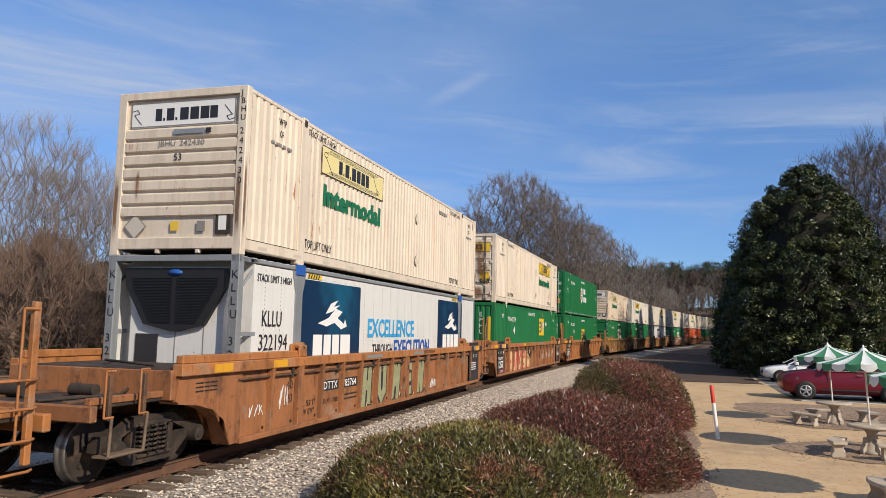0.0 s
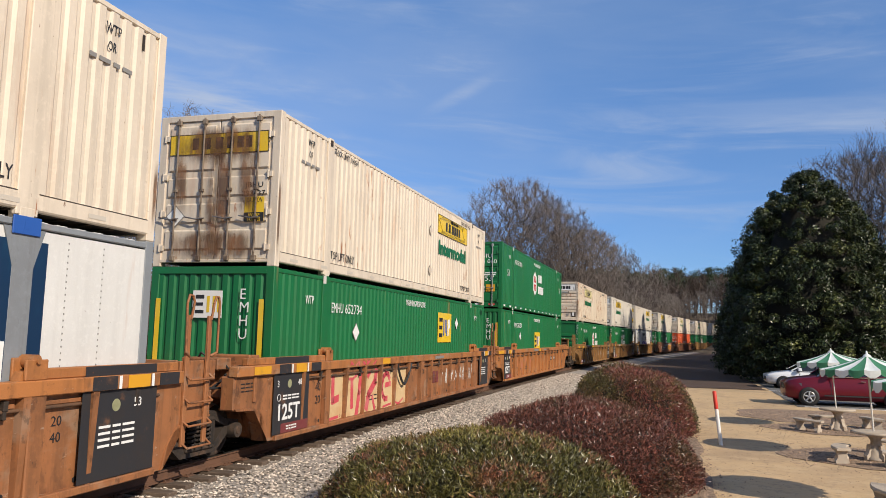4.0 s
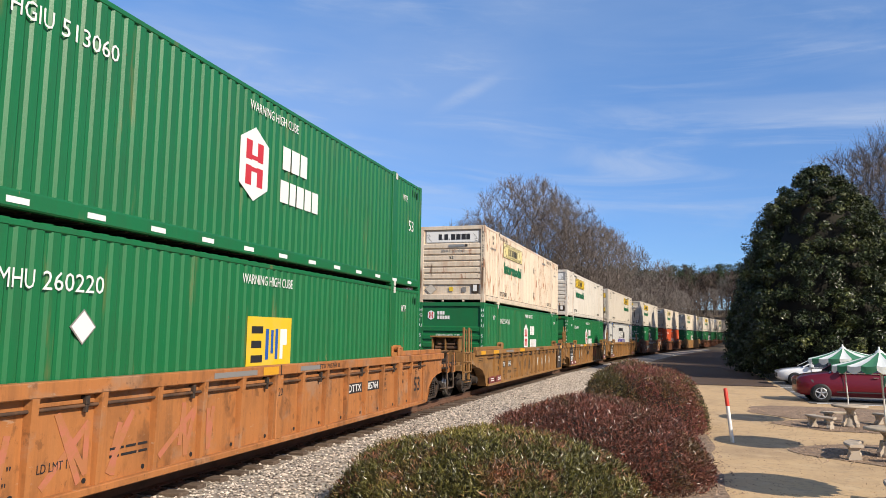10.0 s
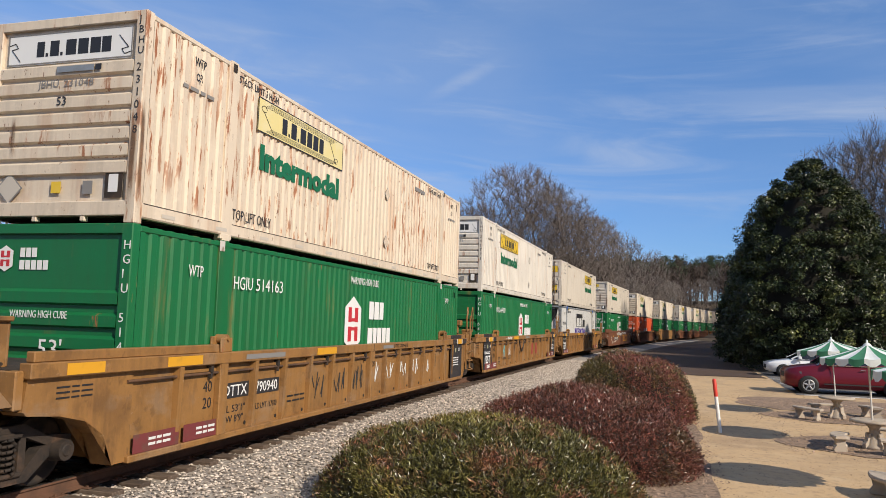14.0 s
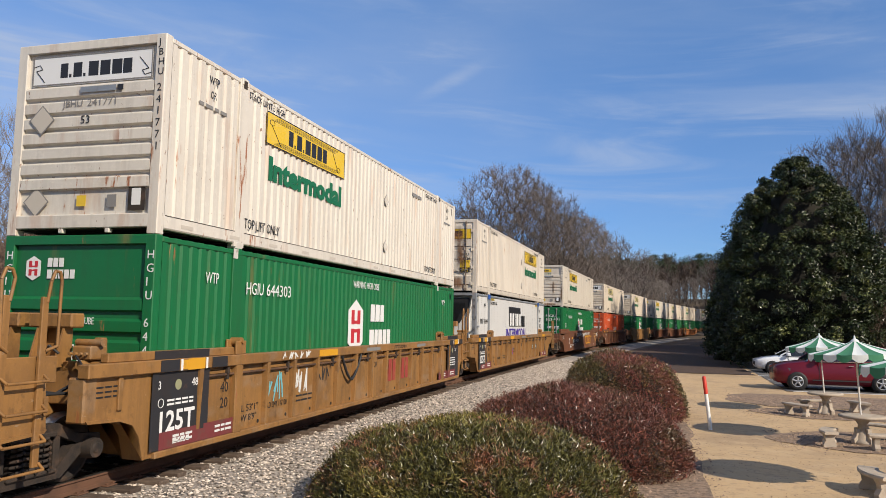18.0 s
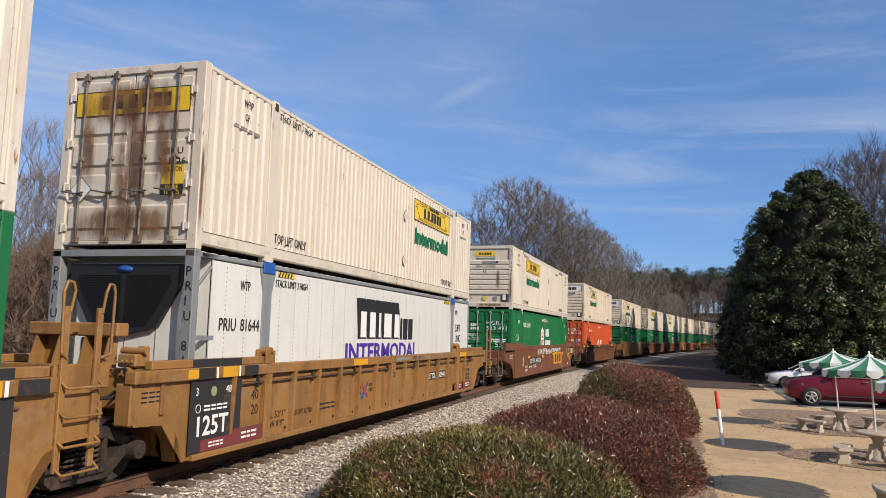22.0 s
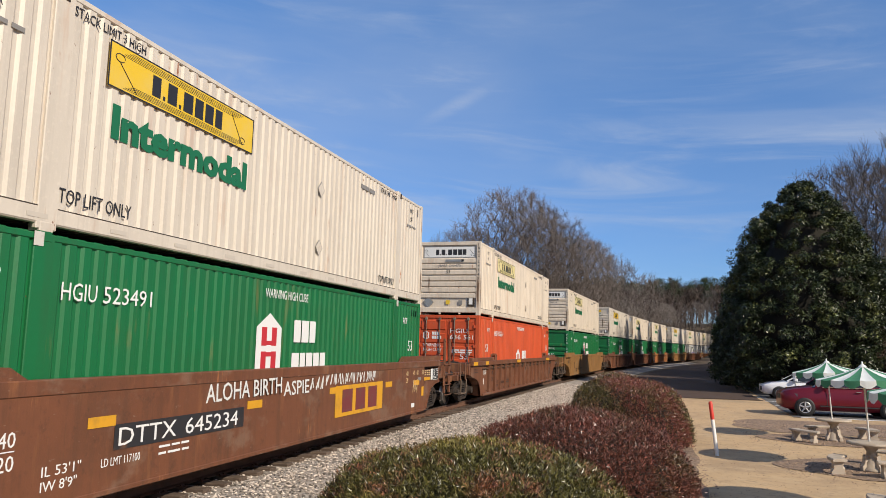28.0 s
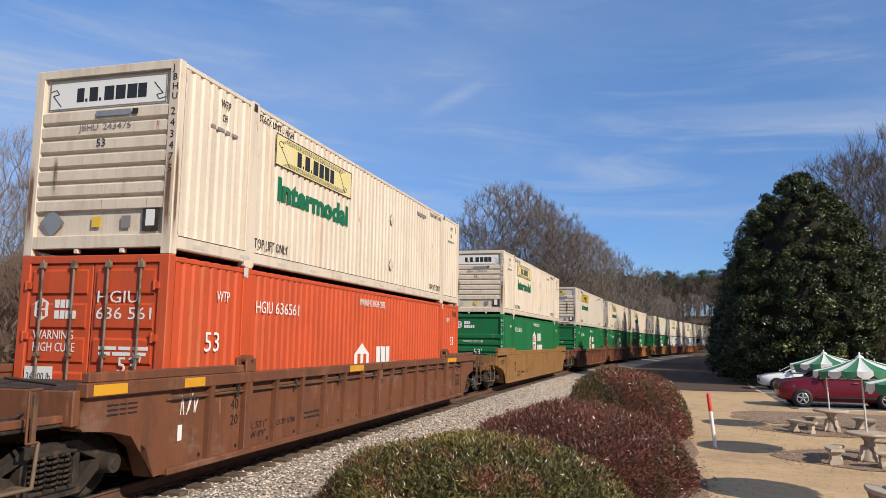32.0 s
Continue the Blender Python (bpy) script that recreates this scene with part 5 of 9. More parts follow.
def cream_box(label, mat, pale=False, rev=False, number="242430"):
    """A 53 ft cream domestic container with yellow name boards."""
    c = thing("container", label, "container")
    worn = number != "241771"
    shell(c, mat)
    nose_wall(c, mat)
    doors(c, mat, rev, "rod_dirty")
    for side in ((-1,) if rev else (1,)):
        def face(u, z, lift=0.006):
            return (side * (WIDE + lift), u * side, z)
        right = (0, side, 0)
        nose = -HALF if side > 0 else HALF      # where the nose lies, counted to the right as seen
        u0 = nose + 2.92 if side > 0 else nose - 2.80 - 3.55
        sign_block(c, u0, 1.98, right, face, pale)
        write("Intermodal", 0.40, M["ink_green"], c, face(u0 + 0.12, 1.36), right, width=3.3, bold=0.07)
        write("TOP LIFT ONLY", 0.17, M["ink"], c, face(-HALF + 2.3, 0.37), right, width=1.25)
        write("TOP LIFT ONLY", 0.16, M["ink"], c, face(HALF - 3.55, 0.37), right, width=1.15)
        write("STACK LIMIT 3 HIGH", 0.12, M["ink"], c, face(-HALF + 2.3, 2.62), right, width=1.3)
        write("STACK LIMIT 3 HIGH", 0.12, M["ink"], c, face(HALF - 3.6, 2.62), right, width=1.25)
        for u in (-HALF + 0.85, HALF - 1.45):
            write("WTP", 0.13, M["ink"], c, face(u + 0.25, 2.50), right, width=0.28)
            write("OR", 0.12, M["ink"], c, face(u + 0.3, 2.28), right, width=0.16)
            bars(c, face(u, 2.10), right, (0.12, 0.2, 0.12, 0.18), 0.055, M["ink_grey"], 0.05)
        flat("vent_slot", 0.05, 0.22, M["dark_steel"], c, face(HALF - 0.52, 2.50), right)
        bars(c, face(HALF - 4.9, 2.45), right, (0.5, 0.35), 0.1, M["ink_grey"])
        for k, (u, z) in enumerate(((1.1, 1.95), (1.1, 0.75))):
            diamond(c, face(u, z), right, mat, 0.34)
        tagged(bars(c, face(-HALF + 0.55, 0.14), right, (0.3,) * 12, 0.055, M["tape_grey"], 1.02), kind="stuff").name = "reflective_tape"
        for k, u in enumerate((-HALF + 2.1, HALF - 2.1)):
            flat("rust_spot", 0.11, 0.13, M["dark_steel"], c, face(u, TALL - 0.16, 0.014), right)
        if worn:
            for u, w, h in ((-HALF + 0.0, 0.10, 1.7), (HALF - 0.11, 0.10, 1.1)):
                rust_run("rust_stain", w, h, c, face(u, 0.05, 0.0085), right)
        # flat dark strips painted in as the shadow groove above the bottom rail
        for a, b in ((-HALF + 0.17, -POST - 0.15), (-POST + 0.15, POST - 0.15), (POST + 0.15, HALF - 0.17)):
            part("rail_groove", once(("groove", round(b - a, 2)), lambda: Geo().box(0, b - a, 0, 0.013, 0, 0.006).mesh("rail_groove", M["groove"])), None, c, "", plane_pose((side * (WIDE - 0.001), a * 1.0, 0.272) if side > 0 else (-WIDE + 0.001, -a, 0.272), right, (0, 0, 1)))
    if rev:
        cream_doors(c, number)
    else:
        cream_nose(c, number, worn)
    return c


def cream_nose(c, number, worn=True):
    """Name board, plates and placard on the blank end."""
    o, r = -HALF - 0.004, (1, 0, 0)
    for k, (x, z, w, h) in enumerate(((-1.29, 0.1, 0.12, 1.4), (1.14, 0.1, 0.12, 1.5)) + (((-0.92, 0.66, 0.22, 1.3), (0.52, 0.70, 0.20, 1.2), (-0.5, 0.12, 1.6, 0.16)) if number == "324035" else ((-0.85, 0.85, 0.10, 0.7),)) if worn else ()):
        rust_run("rust_stain", w, h, c, (x, o - 0.001 * k, z), r)
    if number == "324035":
        board = flat("name_board", 0.98, 0.22, M["sign_yellow"], c, (-0.50, o + 0.052, 2.42), r, label="small yellow name board")
        for x, w in ((0.2, 0.08), (0.32, 0.08), (0.45, 0.09), (0.57, 0.09), (0.69, 0.09)):
            flat("letter_bar", w, 0.11, M["ink"], board, (x, 0.055, 0.003), r, (0, 1, 0))
        write("Intermodal", 0.09, M["ink_green"], c, (-0.44, o + 0.052, 2.27), r, width=0.88, bold=0.03)
    else:
        board = flat("name_board", 2.1, 0.44, M["sign_white"], c, (-1.05, o + 0.052, 2.26), r, label="white name board")
        for x, w, h in ((0.50, 0.13, 0.22), (0.655, 0.04, 0.05), (0.73, 0.15, 0.22), (0.905, 0.04, 0.05), (1.0, 0.17, 0.22), (1.205, 0.17, 0.22), (1.41, 0.17, 0.22), (1.60, 0.15, 0.22)):
            flat("letter_bar", w, h, M["ink"], board, (x, 0.11, 0.003), r, (0, 1, 0))
        for x in (0.12, 1.8):
            me = once("scroll", lambda: Geo().pipe([(0, 0.3, 0.004), (0.12, 0.33, 0.004), (0.17, 0.26, 0.004), (0.06, 0.24, 0.004), (0.22, 0.06, 0.004)], 0.007, 4).mesh("scroll", M["ink"]))
            part("scroll", me, None, board, "", Matrix.Identity(4) if x < 1 else Matrix.Translation((2.1, 0.39, 0)) @ Matrix.Rotation(math.pi, 4, "Z"))
        for x, z, w, h in ((-1.05, 2.27, 2.1, 0.016), (-1.05, 2.695, 2.1, 0.016), (-1.05, 2.27, 0.016, 0.44), (1.035, 2.27, 0.016, 0.44)):
            flat("board_edge", w, h, M["ink_grey"], c, (x, o + 0.046, z), r)
    flat("vent", 0.62, 0.085, M["galv"], c, (-0.12, o - 0.012, 2.10), r)
    flat("vent_end", 0.1, 0.085, M["ink"], c, (0.52, o - 0.012, 2.10), r)
    flat("plate", 0.16, 0.16, M["sign_yellow"], c, (-0.1, o + 0.03, 0.42), r)
    flat("plate", 0.16, 0.18, M["ink_grey"], c, (0.42, o + 0.03, 0.40), r)
    flat("document_box", 0.28, 0.38, M["dark_steel"], c, (0.78, o + 0.03, 0.34), r)
    flat("paper", 0.15, 0.24, M["sign_white"], c, (0.84, o + 0.024, 0.42), r)
    diamond(c, (-0.82, o + 0.03, 0.5), r, M["galv"] if number == "243475" else M["tape_grey"], 0.46)
    if number == "241771":
        diamond(c, (-0.78, o - 0.004, 1.72), r, M["tape_grey"], 0.46)
    write("JBHU", 0.10, M["ink_grey"], c, (-0.42, o, 1.90), r, width=0.34)
    write(number, 0.10, M["ink_grey"], c, (0.0, o, 1.90), r, width=0.50)
    write("53", 0.12, M["ink"], c, (-0.1, o, 1.64), r)
    for k, d in enumerate(number):
        write(d, 0.11, M["ink"], c, (WIDE - 0.12, o, 2.05 - 0.17 * k), r)
    for k, d in enumerate("JBHU"):
        write(d, 0.1, M["ink"], c, (WIDE - 0.12, o, 2.72 - 0.145 * k), r)


def cream_doors(c, number):
    """Name board and plates on the doors."""
    o, r = HALF + 0.006, (-1, 0, 0)
    for k, (x, z, w, h) in enumerate(((0.92, 0.9, 0.34, 1.3), (-0.45, 0.75, 0.42, 1.6), (1.12, 0.10, 2.24, 0.62), (1.12, 1.9, 2.24, 0.8), (0.25, 0.1, 0.6, 2.4))):
        rust_run("rust_stain", w, h, c, (x, o + 0.022 + 0.001 * k, z), r)
    board = flat("name_board", 2.12, 0.40, M["sign_yellow"], c, (1.06, o, 2.12), r, label="yellow name board")
    for k, (x, w) in enumerate(((0.50, 0.13), (0.74, 0.15), (1.0, 0.16), (1.24, 0.15), (1.46, 0.14), (1.64, 0.13))):
        flat("letter_bar", w, 0.22, M["ink"], board, (x, 0.1, 0.003), (1, 0, 0), (0, 1, 0))
    for a, b, w, h in ((0, 0, 2.12, 0.014), (0, 0.386, 2.12, 0.014), (0, 0.014, 0.014, 0.372), (2.106, 0.014, 0.014, 0.372)):
        flat("board_edge", w, h, M["ink"], board, (a, b, 0.003), (1, 0, 0), (0, 1, 0))
    write("CAUTION", 0.085, M["ink"], flat("plate", 0.40, 0.46, M["sign_yellow"], c, (-0.62, o, 0.82), r), (0.04, 0.36, 0.004), (1, 0, 0), (0, 1, 0), width=0.32)
    flat("plate_band", 0.40, 0.17, M["ink"], c, (-0.62, o + 0.004, 0.82), r)
    write("WIDE", 0.065, M["sign_yellow"], c, (-0.70, o + 0.009, 0.91), r, width=0.24)
    write("TURNS", 0.065, M["sign_yellow"], c, (-0.68, o + 0.009, 0.83), r, width=0.28)
    diamond(c, (0.85, o, 0.95), r, M["sign_white"], 0.42)
    flat("plate", 0.22, 0.26, M["ink_grey"], c, (-0.1, o, 0.98), r)
    write("JBHU", 0.10, M["ink"], c, (-0.62, o, 1.46), r, width=0.36)
    write(number, 0.10, M["ink"], c, (-0.55, o, 1.30), r, width=0.48)


M["post_casting"] = surface("white_painted_casting", (0.55, 0.53, 0.48), 0.6, layers=[(RUST, 6, 0.55, 0.7, 0.8, None)])


def hex_badge(parent, origin, right, h, mat_out, mat_in, up=(0, 0, 1)):
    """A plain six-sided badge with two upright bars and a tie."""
    w = 0.72 * h
    out = once(("hex", h, mat_out.name), lambda: Geo().extrude([(0, -h / 2), (w / 2, -h * 0.3), (w / 2, h * 0.3), (0, h / 2), (-w / 2, h * 0.3), (-w / 2, -h * 0.3)], "z", 0, 0.003).mesh("badge", mat_out))
    b = part("badge", out, None, parent, "", plane_pose(origin, right, up))
    inn = once(("hexin", h, mat_in.name), lambda: Geo().box(-0.3 * w, -0.1 * w, -0.3 * h, -0.04 * h, 0.003, 0.006).box(0.1 * w, 0.3 * w, -0.3 * h, -0.04 * h, 0.003, 0.006).box(-0.3 * w, -0.1 * w, 0.04 * h, 0.3 * h, 0.003, 0.006).box(0.1 * w, 0.3 * w, 0.04 * h, 0.3 * h, 0.003, 0.006).box(-0.1 * w, 0.1 * w, -0.11 * h, -0.05 * h, 0.003, 0.006).box(-0.1 * w, 0.1 * w, 0.05 * h, 0.11 * h, 0.003, 0.006).mesh("mark", mat_in))
    tagged(part("mark", inn, None, b), kind="stuff")
    return b


def plain_box(label, mat, badge="hex", nose="ribbed", rev=False, number="513060", panel_at=(10.2, 1.5)):
    """A 53 ft painted container, green or orange, with a badge on its sides."""
    c = thing("container", label, "container")
    shell(c, mat)
    nose_wall(c, mat, 5) if nose == "ribbed" else corrugated_nose(c, mat)
    low = 0.6 if mat is M["orange_box"] else 0.0
    doors(c, mat, rev, "rod_dirty" if low else "galv")
    for side in ((-1,) if rev else (1,)):
        def face(u, z, lift=0.006):
            return (side * (WIDE + lift), u * side, z)
        right = (0, side, 0)
        if badge == "hex":
            hex_badge(c, face(-HALF + 7.4, 1.6 - low), right, 1.25, M["ink_white"], M["ink_red"] if mat is M["green"] else mat)
            bars(c, face(-HALF + 8.35, 1.72 - low), right, (0.28, 0.3, 0.26), 0.42, M["ink_white"], 0.05)
            bars(c, face(-HALF + 8.3, 1.12 - 0.6 * low), right, (0.3, 0.22, 0.27, 0.26, 0.25), 0.4, M["ink_white"], 0.05)
        else:
            p = flat("badge_panel", 1.5, 0.92, M["sign_yellow"], c, face(-HALF + panel_at[0], panel_at[1]), right)
            me = once("threebars", lambda: Geo().box(0.14, 0.5, 0.64, 0.76, 0.003, 0.006).box(0.14, 0.46, 0.4, 0.52, 0.003, 0.006).box(0.14, 0.5, 0.16, 0.28, 0.003, 0.006).mesh("mark", M["ink"]))
            tagged(part("mark", me, None, p), kind="stuff")
            me = once("twobars", lambda: Geo().box(0.6, 0.7, 0.2, 0.72, 0.003, 0.006).box(0.78, 0.86, 0.3, 0.7, 0.003, 0.006).box(0.93, 1.02, 0.2, 0.72, 0.003, 0.006).mesh("mark", M["ink_blue"]))
            tagged(part("mark", me, None, p), kind="stuff")
            me = once("onebar", lambda: Geo().box(1.1, 1.2, 0.2, 0.72, 0.003, 0.006).box(1.2, 1.34, 0.44, 0.72, 0.003, 0.006).mesh("mark", M["ink_white"]))
            tagged(part("mark", me, None, p), kind="stuff")
            if panel_at[0] > 8:
                diamond(c, face(-HALF + 12.35, 2.12), right, M["ink_white"], 0.4)
            diamond(c, face(-HALF + 3.8, 1.75), right, M["ink_white"], 0.42)
        for u in (-HALF + 2.0, HALF - 2.14):
            flat("corner_casting", 0.14, 0.16, M["post_casting"], c, face(u, TALL - 0.17, 0.012), right)
            flat("corner_casting", 0.14, 0.12, M["post_casting"], c, face(u, 0.02, 0.012), right)
        write("WARNING HIGH CUBE", 0.16, M["ink_white"], c, face(-HALF + 7.2, 2.5), right, width=1.7)
        write("53", 0.3, M["ink_white"], c, face(-HALF + 0.95, 1.5 if rev else 0.62), right, width=0.42)
        write("53", 0.28, M["ink_white"], c, face(HALF - 1.1, 1.55 if rev else 0.62), right, width=0.40)
        for u in (-HALF + 1.25, HALF - 1.55):
            write("WTP", 0.17, M["ink_white"], c, face(u, 2.28), right, width=0.36)
        for u in (0.42, 0.62, 0.82)[: 3 if rev else 2]:
            flat("vent_slot", 0.055, 0.17, M["vent_green"], c, face(HALF - u, 2.52), right)
        write("HGIU" if badge == "hex" else "EMHU", 0.21, M["ink_white"], c, face(-HALF + 2.45, 2.15), right, width=0.6)
        write(number, 0.21, M["ink_white"], c, face(-HALF + 3.15, 2.15), right, width=0.95)
        tagged(bars(c, face(-HALF + 0.3, 0.135), right, (0.3,) * 14, 0.07, M["ink_white"], 0.85), kind="stuff").name = "reflective_tape"
    if rev:
        box_doors(c, mat, number)
    else:
        box_nose(c, mat, nose, number)
    return c


def box_doors(c, mat, number):
    """Badge, warnings and plates on the doors."""
    o, r = HALF + 0.006, (-1, 0, 0)
    hex_badge(c, (0.86, o, 2.1), r, 0.34, M["ink_white"], M["ink_red"] if mat is M["green"] else mat)
    bars(c, (0.62, o, 2.12), r, (0.08, 0.08, 0.08), 0.12, M["ink_white"], 0.02)
    bars(c, (0.62, o, 1.96), r, (0.08, 0.08, 0.08, 0.08), 0.12, M["ink_white"], 0.02)
    write("HGIU", 0.17, M["ink_white"], c, (-0.1, o, 2.2), r, width=0.72)
    write(number[:3] + " " + number[3:], 0.17, M["ink_white"], c, (-0.1, o, 1.96), r, width=0.95)
    write("WARNING", 0.13, M["ink_white"], c, (0.98, o, 1.66), r, width=0.72)
    write("HIGH CUBE", 0.13, M["ink_white"], c, (0.98, o, 1.48), r, width=0.76)
    write("53'", 0.22, M["ink_white"], c, (-0.52, o, 1.2), r, width=0.4)
    write("24,000 lb", 0.12, M["ink"], flat("plate", 0.5, 0.26, M["sign_white"], c, (1.08, o, 1.0), r), (0.03, 0.05, 0.004), (1, 0, 0), (0, 1, 0), width=0.44)
    flat("plate", 0.42, 0.26, M["sign_white"], c, (-0.1, o, 0.72), r)
    flat("plate", 0.4, 0.3, M["yellow_mark"], c, (-0.58, o, 0.74), r)
    flat("plate", 0.2, 0.22, M["sign_white"], c, (0.5, o, 0.72), r)
    flat("plate", 0.2, 0.4, M["ink_grey"], c, (1.05, o, 0.5), r)
    for k in range(4):
        flat("reflector", 0.28, 0.06, M["ink_red"] if k % 2 else M["ink_white"], c, (1.1 - 0.6 * k, o, 0.16), r)
    bars(c, (-0.2, o, 1.52), r, (0.3, 0.2, 0.25), 0.05, M["ink_white"])
    bars(c, (-0.2, o, 1.44), r, (0.2, 0.3, 0.22), 0.05, M["ink_white"])


def box_nose(c, mat, nose, number):
    """Badge and markings on the blank end."""
    o, r = -HALF - 0.004, (1, 0, 0)
    if nose == "ribbed":
        hex_badge(c, (-0.8, o + 0.05, 2.42), r, 0.36, M["ink_white"], M["ink_red"])
        bars(c, (-0.55, o + 0.05, 2.44), r, (0.08, 0.08, 0.08), 0.13, M["ink_white"], 0.02)
        bars(c, (-0.55, o + 0.05, 2.27), r, (0.08, 0.08, 0.08, 0.08, 0.08), 0.13, M["ink_white"], 0.02)
        write("WARNING HIGH CUBE", 0.1, M["ink_white"], c, (-0.6, o, 1.62), r, width=0.95)
        write("53'", 0.24, M["ink_white"], c, (-0.1, o, 1.1), r)
        for x in (WIDE - 0.13, -WIDE + 0.04):
            for k, d in enumerate("HGIU " + number):
                if d != " ":
                    write(d, 0.12, M["ink_white"], c, (x, o, 2.55 - 0.19 * k), r)
    else:
        p = flat("badge_panel", 0.62, 0.5, M["sign_white"], c, (-0.35, o - 0.012, 1.95), r)
        me = once("threebars_small", lambda: Geo().box(0.06, 0.24, 0.35, 0.42, 0.003, 0.006).box(0.06, 0.22, 0.22, 0.28, 0.003, 0.006).box(0.06, 0.24, 0.08, 0.14, 0.003, 0.006).mesh("mark", M["ink"]))
        tagged(part("mark", me, None, p), kind="stuff")
        me = once("yellow_bars_small", lambda: Geo().box(0.3, 0.36, 0.1, 0.4, 0.003, 0.006).box(0.42, 0.48, 0.1, 0.4, 0.003, 0.006).box(0.52, 0.57, 0.1, 0.4, 0.003, 0.006).mesh("mark", M["sign_yellow"]))
        tagged(part("mark", me, None, p), kind="stuff")
        for x in (-1.15, 1.02):
            flat("clearance_strip", 0.1, 1.15, M["sign_yellow"], c, (x, o - 0.012, 1.15), r)
        write("53'", 0.26, M["ink_white"], c, (-0.35, o - 0.014, 0.95), r)
        for k, d in enumerate("EMHU " + number[:2]):
            if d != " ":
                write(d, 0.19, M["ink_white"], c, (0.62, o - 0.014, 2.3 - 0.24 * k), r)


def white_reefer(label, style, rev=False, number="322194"):
    """A smooth white refrigerated container with its unit in front."""
    c = thing("refrigerated_container", label, "container")
    shell(c, M["white_box"], True)
    reefer_nose(c)
    doors(c, M["white_box"], rev)
    for side in ((-1,) if rev else (1,)):
        def face(u, z, lift=0.0):
            return (side * (WIDE + lift), u * side, z)
        right = (0, side, 0)
        brace = once("reeferbrace", lambda: Geo().extrude([(-0.28, 2.78), (0.28, 2.78), (0.14, 2.35), (0.14, 0.2), (-0.14, 0.2), (-0.14, 2.35)][::-1], "x", WIDE - 0.012, WIDE + 0.008).mesh("post_brace", M["frame_grey"]))
        for y in (-POST, POST):
            part("post_brace", brace, None, c, "", pose(0, 0, 0, 0, 0, 0 if side > 0 else 180) @ pose(0, y, 0))
        write("STACK LIMIT 3 HIGH", 0.13, M["ink"], c, face(-HALF + (0.6 if style == "blue" else 2.45), 2.5), right, width=1.25)
        for u in (-POST - 0.19, POST - 0.19):
            block = part("marker", once("marker", lambda: Geo().box(0, 0.38, 0, 0.2, 0, 0.02, 0.006).box(0.15, 0.23, 0.06, 0.15, 0.02, 0.022).mesh("marker", M["ink_blue"])), None, c, "blue lifting block", plane_pose(face(u, TALL - 0.19, 0.01), right, (0, 0, 1)))
        stripes = Geo()
        for k in range(5):
            stripes.add([(0.11 * k, 0, 0.004), (0.11 * k + 0.05, 0, 0.004), (0.11 * k + 0.1, 0.09, 0.004), (0.11 * k + 0.05, 0.09, 0.004)], [(0, 1, 2, 3)])
        for u in (-POST + 0.36, POST - 0.98):
            sign = flat("hazard_strip", 0.62, 0.09, M["sign_yellow"], c, face(u, 2.68, 0.0), right)
            tagged(part("stripe", once("stripes", lambda: stripes.mesh("stripe", M["ink"])), None, sign), kind="stuff")
        if style == "blue":
            write("KLLU", 0.28, M["ink"], c, face(-HALF + 0.8, 1.72), right, width=0.72)
            write(number, 0.28, M["ink"], c, face(-HALF + 0.72, 1.3), right, width=1.05)
            for u, w in ((-HALF + 2.3, 2.95), (-HALF + 11.6, 2.9)):
                p = flat("picture_panel", w, 2.2, M["deep_blue"], c, face(u, 0.45), right)
                horse = once("horse", lambda: Geo().extrude([(0, 0), (0.5, 0.12), (0.85, 0.32), (1.2, 0.26), (0.95, 0.12), (1.3, 0.0), (1.35, 0.1), (1.45, -0.05), (1.15, -0.12), (0.8, 0.02), (0.4, -0.06)][::-1], "z", 0.003, 0.006).extrude([(0.35, 0.2), (0.6, 0.42), (0.95, 0.5), (0.75, 0.36), (1.05, 0.4), (0.7, 0.26)][::-1], "z", 0.003, 0.006).mesh("emblem", M["ink_white"]))
                part("emblem", horse, None, p, "", pose(0.75, 1.35, 0))
                bars(p, (0.55, 0.62, 0.003), (1, 0, 0), (0.42, 0.34, 0.34, 0.52), 0.5, M["ink_white"], 0.08, (0, 1, 0))
            write("EXCELLENCE", 0.42, M["ink_cyan"], c, face(-HALF + 5.75, 1.52), right, width=3.5, bold=0.03)
            write("THROUGH", 0.28, M["ink"], c, face(-HALF + 6.1, 1.06), right, width=1.4)
            write("EXECUTION", 0.42, M["ink_blue"], c, face(-HALF + 7.6, 1.0), right, width=3.1, bold=0.03)
        else:
            write("WTP", 0.16, M["ink"], c, face(-HALF + 1.3, 2.36), right, width=0.3)
            write("WTP", 0.16, M["ink"], c, face(HALF - 1.85, 2.36), right, width=0.3)
            write("PRIU", 0.2, M["ink"], c, face(-HALF + 0.72, 1.7), right, width=0.5)
            write(number, 0.2, M["ink"], c, face(-HALF + 1.35, 1.7), right, width=0.6)
            for k, (w, h) in enumerate(((0.5, 0.82), (0.52, 0.82), (0.3, 0.82), (0.68, 0.82), (0.5, 0.82))):
                u = -HALF + 6.3 + (0, 0.56, 1.14, 1.5, 2.24)[k]
                me = once(("slab", w), lambda: Geo().extrude([(-0.12, 0.1), (w - 0.1, 0.1), (w, -0.15), (w, -h), (0.0, -h), (0.0, -h + 0.12)][::-1], "z", 0, 0.003).box(0.09, w - 0.07, -h + 0.3, -h + 0.62, 0.003, 0.005).mesh("letter_bar", M["ink"]))
                slab = part("letter_bar", me, None, c, "", plane_pose(face(u, 2.4, 0.004), right, (0, 0, 1)))
